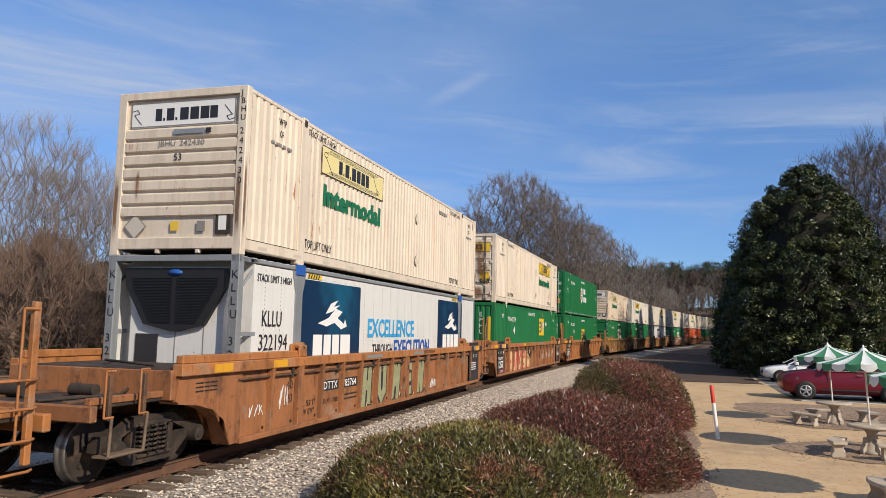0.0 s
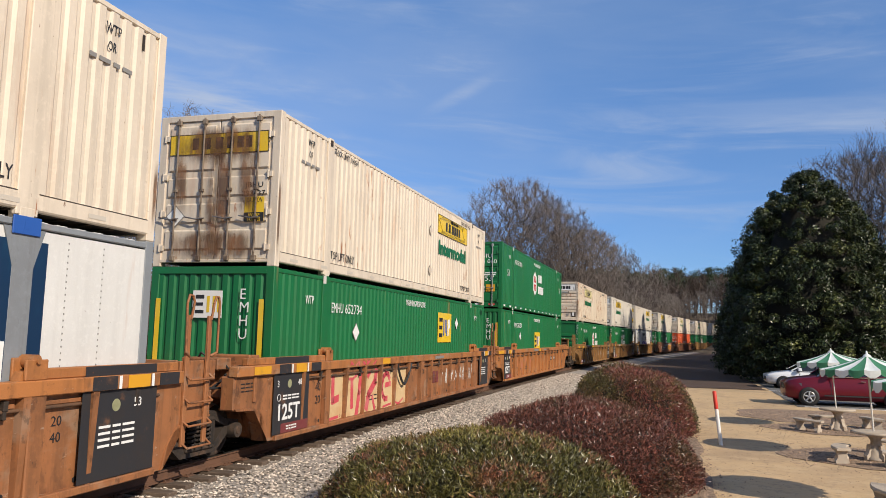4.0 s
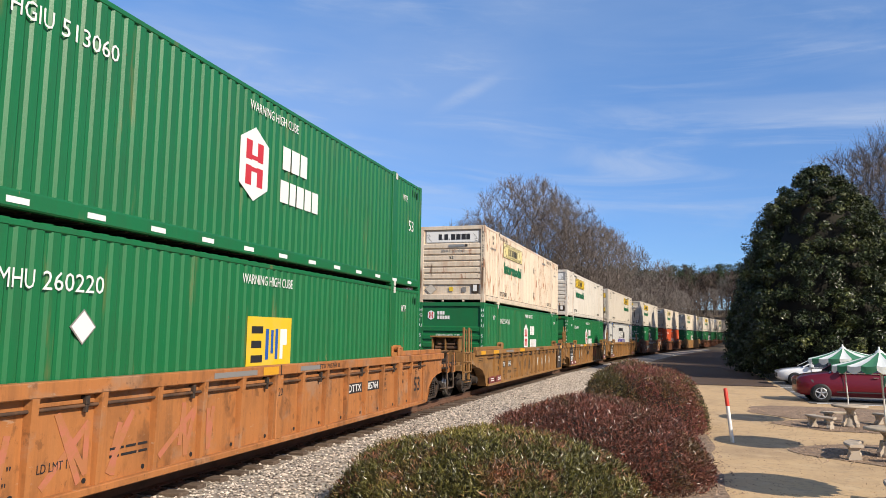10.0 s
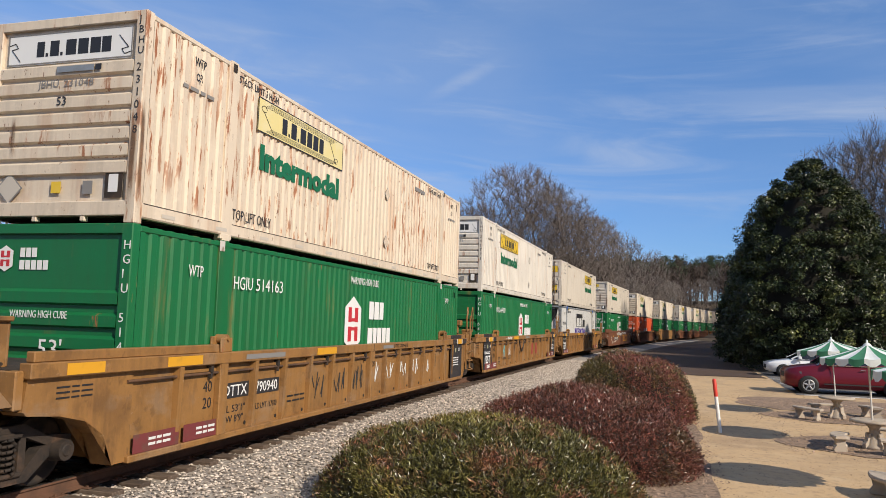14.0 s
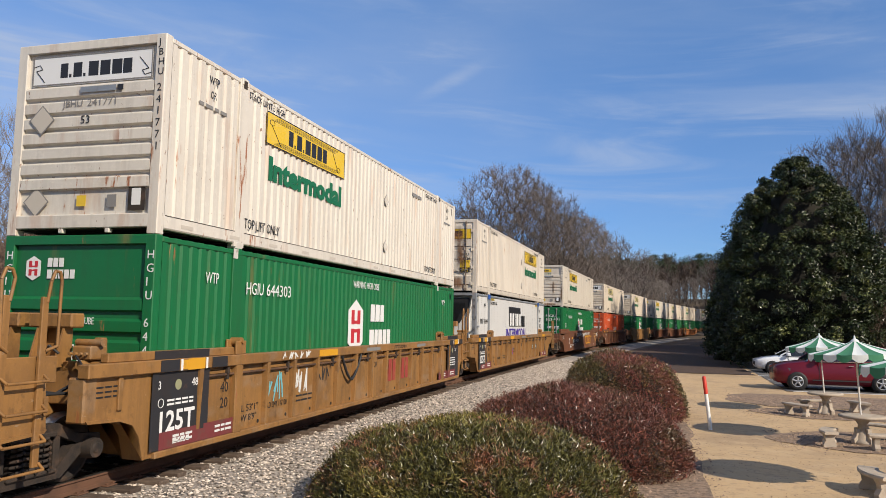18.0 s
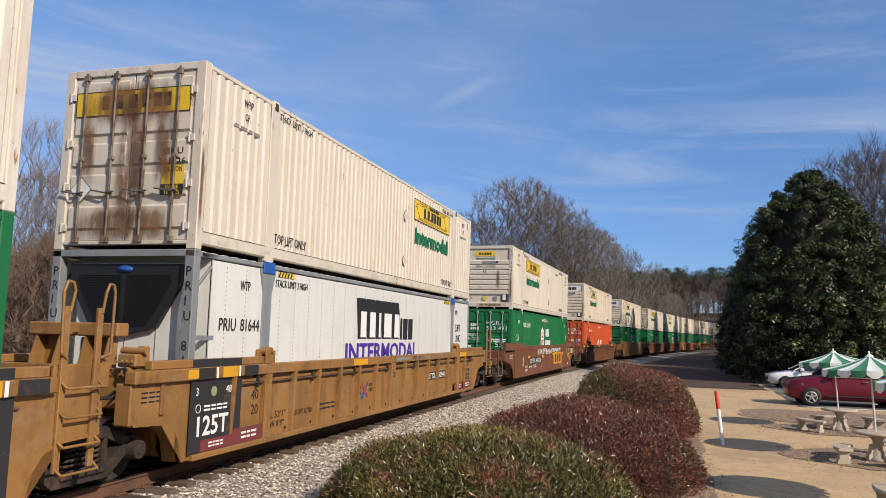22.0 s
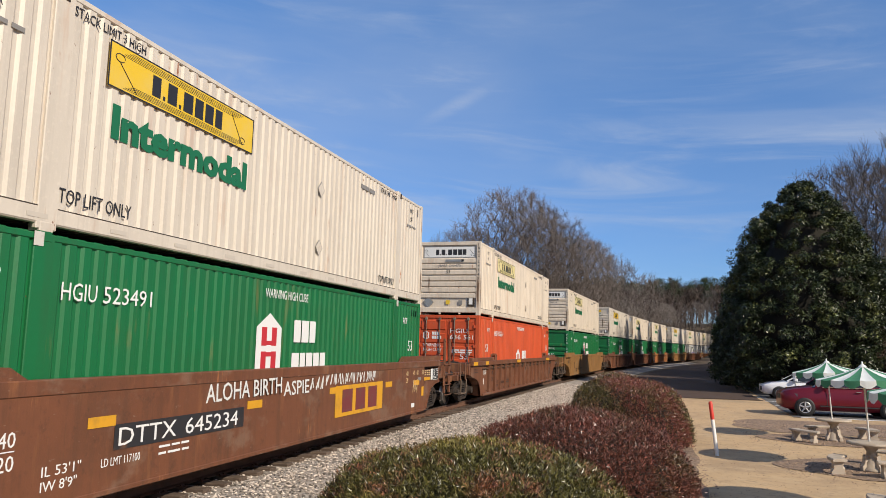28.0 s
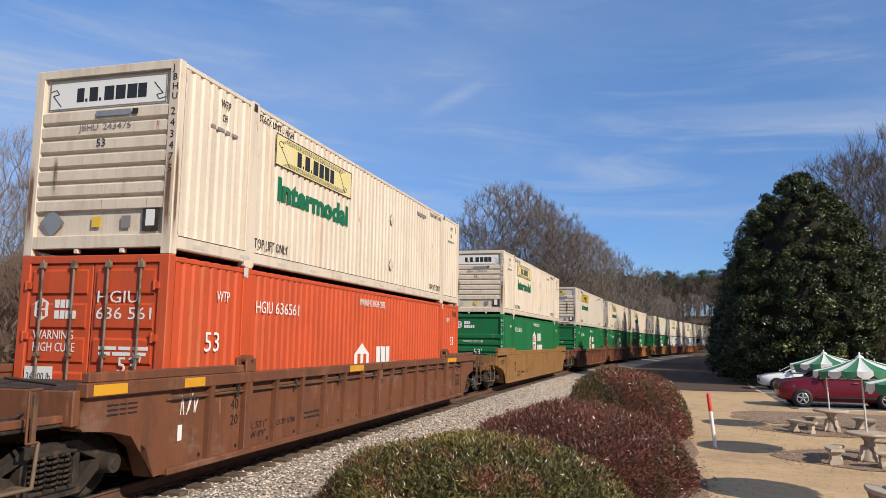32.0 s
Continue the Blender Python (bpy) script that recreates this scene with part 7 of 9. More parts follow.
    part("well_floor", once(("floor", mat.name), lambda: Geo().box(-1.38, 1.38, -HALF, HALF, 0.2, 0.24).box(-1.34, 1.34, -HALF, -HALF + 0.5, 0.24, 0.335).box(-1.34, 1.34, HALF - 0.5, HALF, 0.24, 0.335).box(-1.34, 1.34, -0.6, 0.6, 0.24, 0.335).mesh("well_floor", mat)), None, car)
    for sgn, how, tall in ((-1, front, front_tall), (1, rear, rear_tall)):
        part("end_wall", Geo().box(-1.38, 1.38, *sorted((sgn * (HALF + 0.06), sgn * (HALF + 0.1))), 0.24, 1.4), mat, car)
        if how == "coupled":
            coupled_end(car, mat, sgn, tall)
            bogie(car, sgn * (HALF + BOGIE_IN))
        else:
            articulated_end(car, mat, sgn, sgn < 0, sgn > 0, chord is not mat or mat is M["car_orange"])
    return car


def black_panel(car, s, text, bottom):
    """Dark lettered panel at an articulated end; s counts from the front of the well."""
    p = flat("stencil_panel", 1.35, 1.05, M["black_paint"], car, (1.472, -HALF + s, 0.28), (0, 1, 0), label="black stencil panel")
    if text:
        write(text, 0.27, M["ink_white"], p, (0.12, 0.24, 0.004), (1, 0, 0), (0, 1, 0), width=0.88, bold=0.03)
        write("3", 0.11, M["ink_white"], p, (0.12, 0.82, 0.004), (1, 0, 0), (0, 1, 0))
        strip = flat("jacking_strip", 1.05, 0.17, M["maroon"], p, (0.3, 0.0, 0.003), (1, 0, 0), (0, 1, 0), "maroon strip")
        for k in range(2):
            bars(strip, (0.2, 0.05 + 0.05 * k, 0.003), (1, 0, 0), (0.09, 0.05, 0.1, 0.07), 0.026, M["tag_white"], 0.025, (0, 1, 0))
        for k in range(2):
            bars(p, (0.34, 0.64 - 0.055 * k, 0.004), (1, 0, 0), (0.16, 0.12, 0.14, 0.1), 0.028, M["ink_white"], 0.03, (0, 1, 0))
        ring = once("ring_mark", lambda: Geo().pipe([(0.06 * math.cos(0.3927 * a), 0.06 * math.sin(0.3927 * a), 0.002) for a in range(17)], 0.006, 4).mesh("ring_mark", M["ink_white"]))
        part("ring_mark", ring, None, p, "", pose(0.2, 0.63, 0.003))
    else:
        for k in range(4):
            bars(p, (0.30, 0.60 - 0.075 * k, 0.004), (1, 0, 0), (0.2, 0.14, 0.22), 0.03, M["ink_white"], 0.04, (0, 1, 0))
    seal = once("seal_mark", lambda: Geo().extrude([(0.075 * math.cos(0.3927 * a), 0.075 * math.sin(0.3927 * a)) for a in range(16)], "z", 0.0, 0.003).mesh("seal_mark", M["tag_olive"]))
    part("seal_mark", seal, None, p, "", pose(0.58, 0.86, 0.003))
    write(bottom, 0.11, M["ink_white"], p, (0.9, 0.82, 0.004), (1, 0, 0), (0, 1, 0))
    for k in range(3):
        flat("chord_mark", 0.42, 0.16, M["yellow_mark"] if k == 1 else M["black_paint"], car, (1.523, -HALF + s + 0.1 + 0.62 * k, 1.335), (0, 1, 0))
        if k < 2:
            flat("chord_mark", 0.05, 0.16, M["ink_white"], car, (1.524, -HALF + s + 0.55 + 0.62 * k, 1.335), (0, 1, 0))
    flat("guide_band", 1.3, 0.116, M["black_paint"], car, (1.4525, -HALF + s + 0.05, 1.502), (0, 1, 0))


def stencils(car, style, ink, loud=None):
    """Lettering along the near side."""
    x = 1.41 if style == "rib" else 1.464
    r = (0, 1, 0)
    write("40", 0.16, ink, car, (x, -HALF + 1.62, 0.92), r)
    write("20", 0.16, ink, car, (x, -HALF + 1.62, 0.68), r)
    if style == "rib":
        write("20", 0.13, ink, car, (1.508, -0.02, 0.98), r, width=0.15)
    write("IL 53'1\"", 0.11, ink, car, (x, -HALF + 2.22, 0.55), r, width=0.6)
    write("IW 8'9\"", 0.11, ink, car, (x, -HALF + 2.22, 0.39), r, width=0.55)
    write("LD LMT 117100", 0.1, ink, car, (x, -HALF + 3.15, 0.52), r, width=0.72)
    bars(car, (x, -HALF + 4.25, 0.62), r, (0.24, 0.18, 0.18), 0.03, ink, 0.04)
    bars(car, (x, -HALF + 4.25, 0.53), r, (0.16, 0.28, 0.16), 0.03, ink, 0.04)
    if style == "rib":
        write("53", 0.36, ink, car, (x, HALF - 0.72, 0.55), r, bold=0.02)
        for text, s, z in (("20", 14.62, 0.98), ("40", 14.62, 0.80), ("45", 15.35, 1.0), ("53", 15.72, 1.0)):
            write(text, 0.11, ink, car, (x, -HALF + s, z), r)
        bx = flat("plate_box", 0.30, 0.36, ink, car, (x, -HALF + 13.28, 0.72), r)
        inside = flat("plate_face", 0.27, 0.33, next(ch for ch in car.children if ch.name.startswith("side_plate")).data.materials[0], bx, (0.015, 0.015, 0.003), (1, 0, 0), (0, 1, 0))
        write("PLATE", 0.07, ink, inside, (0.03, 0.21, 0.004), (1, 0, 0), (0, 1, 0), width=0.2)
        write("H", 0.12, ink, inside, (0.09, 0.05, 0.004), (1, 0, 0), (0, 1, 0))
        flat("chord_joint", 0.025, 0.168, M["grille"], car, (1.5205, 0.02, 1.332), r)
    else:
        flat("stencil_strip", 0.24, 0.012, ink, car, (x, -HALF + 1.60, 0.875), r)
    for k in range(3):
        bars(car, (x + 0.033, -HALF - 1.25, 1.2 - 0.06 * k), r, (0.2, 0.12, 0.18), 0.02, ink, 0.03)


M["tag_white"] = surface("white_spray_paint", (0.66, 0.66, 0.63), 0.6)
M["tag_black"] = surface("black_spray_paint", (0.03, 0.03, 0.03), 0.6)
M["tag_cyan"] = surface("pale_blue_spray_paint", (0.16, 0.42, 0.46), 0.6)
M["tag_pink"] = surface("pink_red_spray_paint", (0.55, 0.07, 0.09), 0.6, layers=[((0.6, 0.22, 0.2), 3, 0.45, 0.7, 0.6, None)])
M["tag_faded"] = surface("faded_pink_spray_paint", (0.44, 0.15, 0.085), 0.7, layers=[((0.39, 0.155, 0.06), 6, 0.40, 0.58, 0.95, None)])
M["tag_cream"] = surface("cream_spray_paint", (0.60, 0.43, 0.23), 0.7, layers=[((0.52, 0.30, 0.14), 2.2, 0.45, 0.7, 0.8, None)])
M["tag_olive"] = surface("olive_spray_paint", (0.30, 0.30, 0.17), 0.6, layers=[((0.2, 0.2, 0.1), 4, 0.4, 0.7, 0.7, None)])
M["maroon"] = surface("maroon_stencil_paint", (0.17, 0.035, 0.035), 0.6, layers=[(GRIME, 4, 0.5, 0.7, 0.6, None)])
M["mark_red"] = surface("faded_red_stencil_paint", (0.30, 0.045, 0.035), 0.6, layers=[((0.36, 0.16, 0.06), 3, 0.55, 0.7, 0.7, None)])


def ribbon(g, a, b, w, h=0.003):
    """A flat stroke from a to b."""
    d = (Vector(b) - Vector(a))
    n = Vector((-d.y, d.x)).normalized() * w / 2
    e = d.normalized() * w * 0.35
    a, b = Vector(a) - e, Vector(b) + e
    p = [a - n, b - n, b + n, a + n]
    g.add([(q.x, q.y, 0) for q in p] + [(q.x, q.y, h) for q in p], [(4, 5, 6, 7), (0, 1, 5, 4), (1, 2, 6, 5), (2, 3, 7, 6), (3, 0, 4, 7)])


def scrawl(car, x, s0, s1, z0, z1, mat, seed, letters, width=0.035, rise=0.0):
    """Unreadable sprayed strokes between two places along the side."""
    rnd = random.Random(seed)
    w, h = (s1 - s0) / letters, z1 - z0
    g = Geo()
    for k in range(letters):
        cx = k * w
        pts = [(cx + w * rnd.uniform(0.05, 0.3), h * rnd.uniform(0.0, 0.15))]
        for _ in range(rnd.choice((3, 4, 4, 5))):
            last = pts[-1][1] / h
            pts.append((cx + w * rnd.uniform(0.1, 0.95), h * (rnd.uniform(0.65, 1.0) if last < 0.5 else rnd.uniform(0.0, 0.4))))
        for i, (a, b) in enumerate(zip(pts, pts[1:])):
            ribbon(g, (a[0], a[1] + rise * a[0]), (b[0], b[1] + rise * b[0]), width, 0.002 + 0.0008 * i)
    tagged(part("graffiti", g, mat, car, "sprayed scrawl", plane_pose((x, -HALF + s0, z0), (0, 1, 0), (0, 0, 1))), kind="stuff")


def block_letters(car, x, s0, pitch, z0, z1, shapes, outer, inner):
    """Fat sprayed letter shapes, one to a bay, with dark edges."""
    h = z1 - z0
    for k, strokes in enumerate(shapes):
        for mat, width, lift in ((outer, 0.34, 0.0), (inner, 0.22, 0.005)):
            g = Geo()
            for i, ((ax, ay), (bx, by)) in enumerate(strokes):
                ribbon(g, (0.1 + 0.6 * ax, h * ay), (0.1 + 0.6 * bx, h * by), width, 0.002 + 0.0006 * i)
            part("graffiti", g, mat, car, "sprayed block shapes", plane_pose((x + lift, -HALF + s0 + pitch * k, z0), (0, 1, 0), (0, 0, 1)))


def filled_bays(car, x, s0, z0, z1, ground_mat, stroke_mat, shapes, seed):
    """Bays filled edge to edge with pale paint, and fat red strokes over it; shapes: for each bay lists of points and a width."""
    rnd = random.Random(seed)
    h = z1 - z0
    for k, strokes in enumerate(shapes):
        y = s0 + 1.017 * k
        n = 22
        pts = []
        for i in range(n):
            a = 2 * math.pi * i / n
            r = rnd.uniform(0.94, 1.0)
            pts.append((0.46 + 0.46 * r * max(-1, min(1, 1.45 * math.cos(a))), h / 2 * (1 + r * max(-1, min(1, 1.45 * math.sin(a))))))
        part("graffiti", Geo().extrude(pts, "z", 0, 0.003), ground_mat, car, "pale sprayed fill", plane_pose((x, -HALF + y, z0), (0, 1, 0), (0, 0, 1)))
        for i, (width, line) in enumerate(strokes):
            g = Geo()
            for a, b in zip(line, line[1:]):
                ribbon(g, (0.92 * a[0], h * a[1]), (0.92 * b[0], h * b[1]), width)
            part("graffiti", g, stroke_mat, car, "fat red sprayed strokes", plane_pose((x + 0.004 + 0.001 * i, -HALF + y, z0), (0, 1, 0), (0, 0, 1)))


def number_panel(car, x, s, z, digits, long=1.65, h=0.21, split=True):
    """Dark panel with the wagon's number; on a ribbed side it fills two bays, the mark in one, the digits in the next."""
    k = h / 0.21
    bay = math.floor((s - 0.95) / 1.017 + 0.5)
    for i, text in enumerate(("DTTX", digits)):
        if split:
            at, w = 0.95 + 1.017 * (bay + i) + (0.14 if i == 0 else 0.08), 0.80 if i == 0 else 0.86
        else:
            at, w = s + i * long * 0.46, long * (0.46 if i == 0 else 0.54)
        p = flat("number_panel", w, h, M["black_paint"], car, (x, -HALF + at, z), (0, 1, 0), label="dark number panel")
        write(text, 0.15 * k, M["ink_white"], p, (0.05, 0.03 * k, 0.004), (1, 0, 0), (0, 1, 0), width=w * 0.86)


def owner_mark(car, x, s, z, mat, back=None, w=1.0, h=0.42):
    """Three plain strokes in place of the owner's mark."""
    if back:
        flat("mark_panel", w * 1.35, h * 1.35, back, car, (x, -HALF + s - 0.17 * w, z - 0.17 * h), (0, 1, 0), label="yellow mark panel")
    g = Geo()
    for k in range(3):
        g.box(0.36 * w * k, 0.36 * w * k + 0.27 * w, 0, h, 0, 0.003)
    part("owner_mark", g, mat, car, "", plane_pose((x + 0.004, -HALF + s, z), (0, 1, 0), (0, 0, 1)))


def hose_loop(car, s):
    part("hose_loop", Geo().pipe([(1.50, -HALF + s - 0.55 + 0.11 * k, 1.30 - 0.52 * (1 - abs(k / 5 - 1) ** 1.6)) for k in range(11)], 0.03, 7), M["rubber"], car, "black hanging hose")


def chord_marks(car, chord_x, yellow=((-1.1, 0.6),), dark=()):
    for s, w in yellow:
        flat("reflector_mark", w, 0.13, M["yellow_mark"], car, (chord_x, -HALF + s, 1.35), (0, 1, 0))
    for s, w in dark:
        flat("stencil_strip", w, 0.08, M["ink_grey"], car, (chord_x, -HALF + s, 1.37), (0, 1, 0))


def dress(n, car):
    """What sets the near wagons apart."""
    x = 1.409
    if n == 1:
        number_panel(car, x, 2.5, 0.78, "785764")
        H, U = [((0.2, 0.05), (0.35, 0.95)), ((0.75, 0.1), (0.85, 1.0)), ((0.25, 0.5), (0.8, 0.55))], [((0.15, 0.92), (0.2, 0.3)), ((0.2, 0.3), (0.45, 0.1)), ((0.45, 0.1), (0.75, 0.3)), ((0.75, 0.3), (0.78, 0.95))]
        W, E, N = [((0.05, 0.1), (0.35, 0.92)), ((0.35, 0.92), (0.45, 0.45)), ((0.45, 0.45), (0.85, 0.95)), ((0.85, 0.95), (0.65, 0.05))], [((0.2, 0.1), (0.3, 0.95)), ((0.3, 0.95), (0.8, 0.9)), ((0.25, 0.5), (0.7, 0.55)), ((0.2, 0.1), (0.75, 0.15))], [((0.15, 0.1), (0.3, 0.95)), ((0.3, 0.95), (0.65, 0.1)), ((0.65, 0.1), (0.85, 1.0))]
        block_letters(car, x, 5.1, 1.017, 0.3, 1.15, (H, U, W, E, N), M["tag_black"], M["tag_olive"])
        scrawl(car, x, 10.5, 11.2, 0.34, 0.62, M["tag_white"], 3, 4, 0.03)
        drops, rnd = Geo(), random.Random(77)
        for _ in range(46):
            a, b, q = rnd.uniform(0.0, 5.2), rnd.choice((rnd.uniform(0.0, 0.25), rnd.uniform(0.75, 0.9))), rnd.uniform(0.012, 0.045)
            drops.extrude([(a + q * math.cos(1.047 * i), b + 1.5 * q * math.sin(1.047 * i)) for i in range(6)], "z", 0, 0.003)
        tagged(part("graffiti", drops, M["tag_cream"], car, "sprayed pale drops", plane_pose((x, -HALF + 5.1, 0.28), (0, 1, 0), (0, 0, 1))), kind="stuff")
        scrawl(car, x, 0.3, 0.8, 0.55, 0.75, M["tag_white"], 5, 3, 0.018)
        scrawl(car, x, 1.3, 1.7, 0.6, 1.05, M["tag_white"], 6, 2, 0.018)
        chord_marks(car, 1.522, ((-0.9, 0.5), (0.9, 0.5)), ((5.2, 1.0), (8.6, 0.9)))
    elif n == 2:
        arc = [(0.5 + 0.3 * math.cos(0.6 + 0.55 * k), 0.55 + 0.33 * math.sin(0.6 + 0.55 * k)) for k in range(9)]
        filled_bays(car, x, 2.03, 0.27, 1.22, M["tag_cream"], M["tag_pink"], (
            ((0.10, [(0.04, 0.98), (0.06, 0.5), (0.03, 0.05)]), (0.15, [(0.42, 0.92), (0.44, 0.42), (0.72, 0.46)]), (0.06, [(0.05, 0.03), (0.75, 0.06)])),
            ((0.15, [(0.40, 0.80), (0.43, 0.22)]), (0.17, [(0.93, 0.98), (0.86, 0.5), (0.72, 0.02)]), (0.06, [(0.05, 0.86), (0.45, 0.84), (0.8, 0.97)])),
            ((0.20, [(0.25, 0.12), (0.38, 0.42), (0.80, 0.72), (0.85, 0.95)]), (0.12, [(0.42, 0.95), (0.30, 0.86)]), (0.10, [(0.62, 0.35), (0.80, 0.05)])),
            ((0.13, arc), (0.12, [(0.45, 0.58), (0.80, 0.60)]), (0.05, [(0.3, 0.04), (0.9, 0.08)])),
            ((0.05, [(0.10, 0.10), (0.40, 0.03), (0.75, 0.14)]),)), 4)
        scrawl(car, 1.523, 3.0, 4.6, 1.36, 1.47, M["tag_pink"], 17, 5, 0.03)
        hose_loop(car, 6.65)
        owner_mark(car, x, 9.12, 0.66, M["maroon"], w=0.85, h=0.34)
        scrawl(car, x, 10.2, 13.3, 0.55, 1.02, M["tag_white"], 8, 6, 0.025)
        scrawl(car, x, 0.2, 0.85, 0.45, 1.1, M["tag_white"], 18, 3, 0.018)
        scrawl(car, x, 13.6, 14.2, 0.5, 1.1, M["tag_white"], 19, 2, 0.018)
        chord_marks(car, 1.522, ((5.0, 0.5), (-0.9, 0.55)), ((9.3, 0.9),))
    elif n == 3:
        for k in range(5):
            scrawl(car, x, 2.1 + 1.017 * k, 2.95 + 1.017 * k, 0.35, 1.15, M["tag_faded"], 40 + k, 1, 0.085)
        number_panel(car, x, 11.4, 0.78, "785764", 1.5)
        chord_marks(car, 1.522, ((-1.4, 1.0), (7.6, 0.5)), ((6.2, 1.2), (8.9, 0.8)))
    elif n == 4:
        number_panel(car, x, 2.45, 0.77, "790940", 1.6, 0.24)
        for k in range(3):
            scrawl(car, x, 5.15 + 1.017 * k, 5.85 + 1.017 * k, 0.5, 1.05, M["tag_black"], 60 + k, 3, 0.03)
        for k in range(5):
            scrawl(car, x, 8.25 + 1.017 * k, 8.85 + 1.017 * k, 0.6, 1.05, M["tag_white"], 70 + k, 2, 0.03)
        chord_marks(car, 1.522, ((0.6, 0.8), (5.2, 0.9), (-1.2, 0.6)), ((2.6, 1.3), (8.8, 0.7)))
    elif n == 5:
        scrawl(car, x, 3.1, 3.75, 0.62, 1.15, M["tag_cyan"], 81, 3, 0.035)
        scrawl(car, x, 4.15, 4.75, 0.7, 1.15, M["tag_white"], 82, 3, 0.035)
        scrawl(car, x, 5.15, 5.75, 0.85, 1.15, M["tag_black"], 83, 3, 0.03)
        scrawl(car, 1.523, 3.4, 4.6, 1.36, 1.48, M["tag_white"], 84, 5, 0.03)
        hose_loop(car, 6.75)
        owner_mark(car, x, 9.12, 0.55, M["mark_red"], w=0.86, h=0.55)
        owner_mark(car, x, 10.16, 0.55, M["mark_red"], w=0.86, h=0.55)
        chord_marks(car, 1.522, ((5.0, 0.9), (0.4, 0.6)), ((7.6, 0.9), (11.5, 0.8)))
    elif n == 6:
        number_panel(car, x, 11.45, 0.73, "790940", 1.6, 0.23)
        for strokes, mat in (((((0.0, 0.0), (0.34, 0.30)), ((0.05, -0.02), (0.2, 0.12))), M["ink_blue"]), ((((0.0, 0.30), (0.15, 0.15)), ((0.17, 0.13), (0.34, 0.0))), M["ink_red"])):
            g = Geo()
            for p0, p1 in strokes:
                ribbon(g, p0, p1, 0.055)
            part("cross_mark", g, mat, car, "crossed painted strokes", plane_pose((x + (0.003 if mat is M["ink_red"] else 0), -HALF + 6.38, 0.62), (0, 1, 0), (0, 0, 1)))
        for text, s, z in (("next", 6.12, 0.80), ("road", 6.12, 0.68), ("any", 6.78, 0.84), ("road", 6.78, 0.72)):
            write(text, 0.10, M["ink"], car, (x, -HALF + s, z), (0, 1, 0), width=0.21)
        scrawl(car, 1.523, 9.8, 12.9, 1.35, 1.48, M["ink_grey"], 92, 9, 0.02)
        chord_marks(car, 1.522, ((-0.3, 0.5), (5.6, 0.8), (14.4, 0.8)), ((8.3, 1.0),))
    elif n == 7:
        x = 1.464
        number_panel(car, x, 3.35, 0.70, "645234", 3.05, 0.31, False)
        for s, z in ((2.88, 1.0), (6.5, 0.96), (9.75, 1.02), (13.1, 1.0), (15.4, 0.95)):
            flat("reflector_mark", 0.48, 0.13, M["yellow_mark"], car, (x, -HALF + s, z), (0, 1, 0))
        write("ALOHA BIRTH", 0.27, M["tag_white"], car, (x, -HALF + 5.3, 1.14), (0, 1, 0.03), width=2.3, bold=0.01)
        write("ASPIE", 0.25, M["tag_white"], car, (x, -HALF + 7.75, 1.10), (0, 1, 0.03), width=1.0, bold=0.01)
        scrawl(car, x, 8.8, 9.5, 1.14, 1.40, M["tag_white"], 102, 3, 0.03, 0.012)
        scrawl(car, x, 9.5, 12.4, 1.2, 1.5, M["tag_white"], 104, 14, 0.024, 0.0)
        owner_mark(car, x + 0.003, 10.4, 0.6, M["maroon"], M["yellow_mark"], 2.1, 0.48)
        p = flat("stencil_panel", 0.52, 0.32, M["ink_white"], car, (x, -HALF + 17.28, 1.03), (0, 1, 0), label="black panel with white outlines")
        for w, h, a, b in ((0.30, 0.20, 0.012, 0.105), (0.18, 0.20, 0.325, 0.105), (0.493, 0.08, 0.012, 0.012)):
            q = flat("panel_field", w, h, M["black_paint"], p, (a, b, 0.003), (1, 0, 0), (0, 1, 0))
            for i in range(3 if h > 0.1 else 1):
                bars(q, (0.04, 0.03 + 0.055 * i, 0.004), (1, 0, 0), (0.06, 0.03) if w < 0.4 else (0.1, 0.14), 0.022, M["ink_white"], 0.03, (0, 1, 0))
        flat("paper", 0.19, 0.32, M["sign_white"], car, (x, -HALF + 17.03, 1.04), (0, 1, 0))
        flat("reflector_mark", 0.62, 0.09, M["yellow_mark"], car, (x, -HALF + 16.36, 1.04), (0, 1, 0))
        for text, at, z in (("40", 14.72, 1.22), ("20", 14.72, 1.04), ("45", 15.32, 1.22), ("48", 15.62, 1.22), ("53", 16.12, 1.22)):
            write(text, 0.13, M["tag_cream"], car, (x, -HALF + at, z), (0, 1, 0), width=0.17)
        scrawl(car, x, 15.3, 15.75, 0.72, 1.14, M["tag_cream"], 141, 3, 0.014)
        flat("reflector_mark", 0.30, 0.09, M["ink_grey"], car, (x, -HALF + 15.75, 1.06), (0, 1, 0))
        flat("paint_patch", 0.2, 0.26, M["yellow_mark"], car, (x, -HALF + 16.12, 0.62), (0, 1, 0))
        flat("plate", 0.28, 0.11, M["sign_white"], car, (x, -HALF + 15.2, 0.36), (0, 1, 0))
        for i in range(3):
            bars(car, (x, -HALF + 16.4, 1.30 - 0.055 * i), (0, 1, 0), (0.16, 0.12, 0.18), 0.03, M["tag_cream"], 0.05)
        write("110", 0.1, M["tag_cream"], car, (x, -HALF + 1.45, 0.7), (0, 1, 0))
    elif n == 8:
        scrawl(car, x, 0.25, 0.75, 0.95, 1.25, M["tag_white"], 110, 3, 0.018)
        flat("plate", 0.1, 0.22, M["sign_white"], car, (x, -HALF + 0.25, 0.6), (0, 1, 0))
        chord_marks(car, 1.522, ((-1.6, 0.6), (0.2, 0.5), (6.2, 0.8), (14.2, 1.1)))
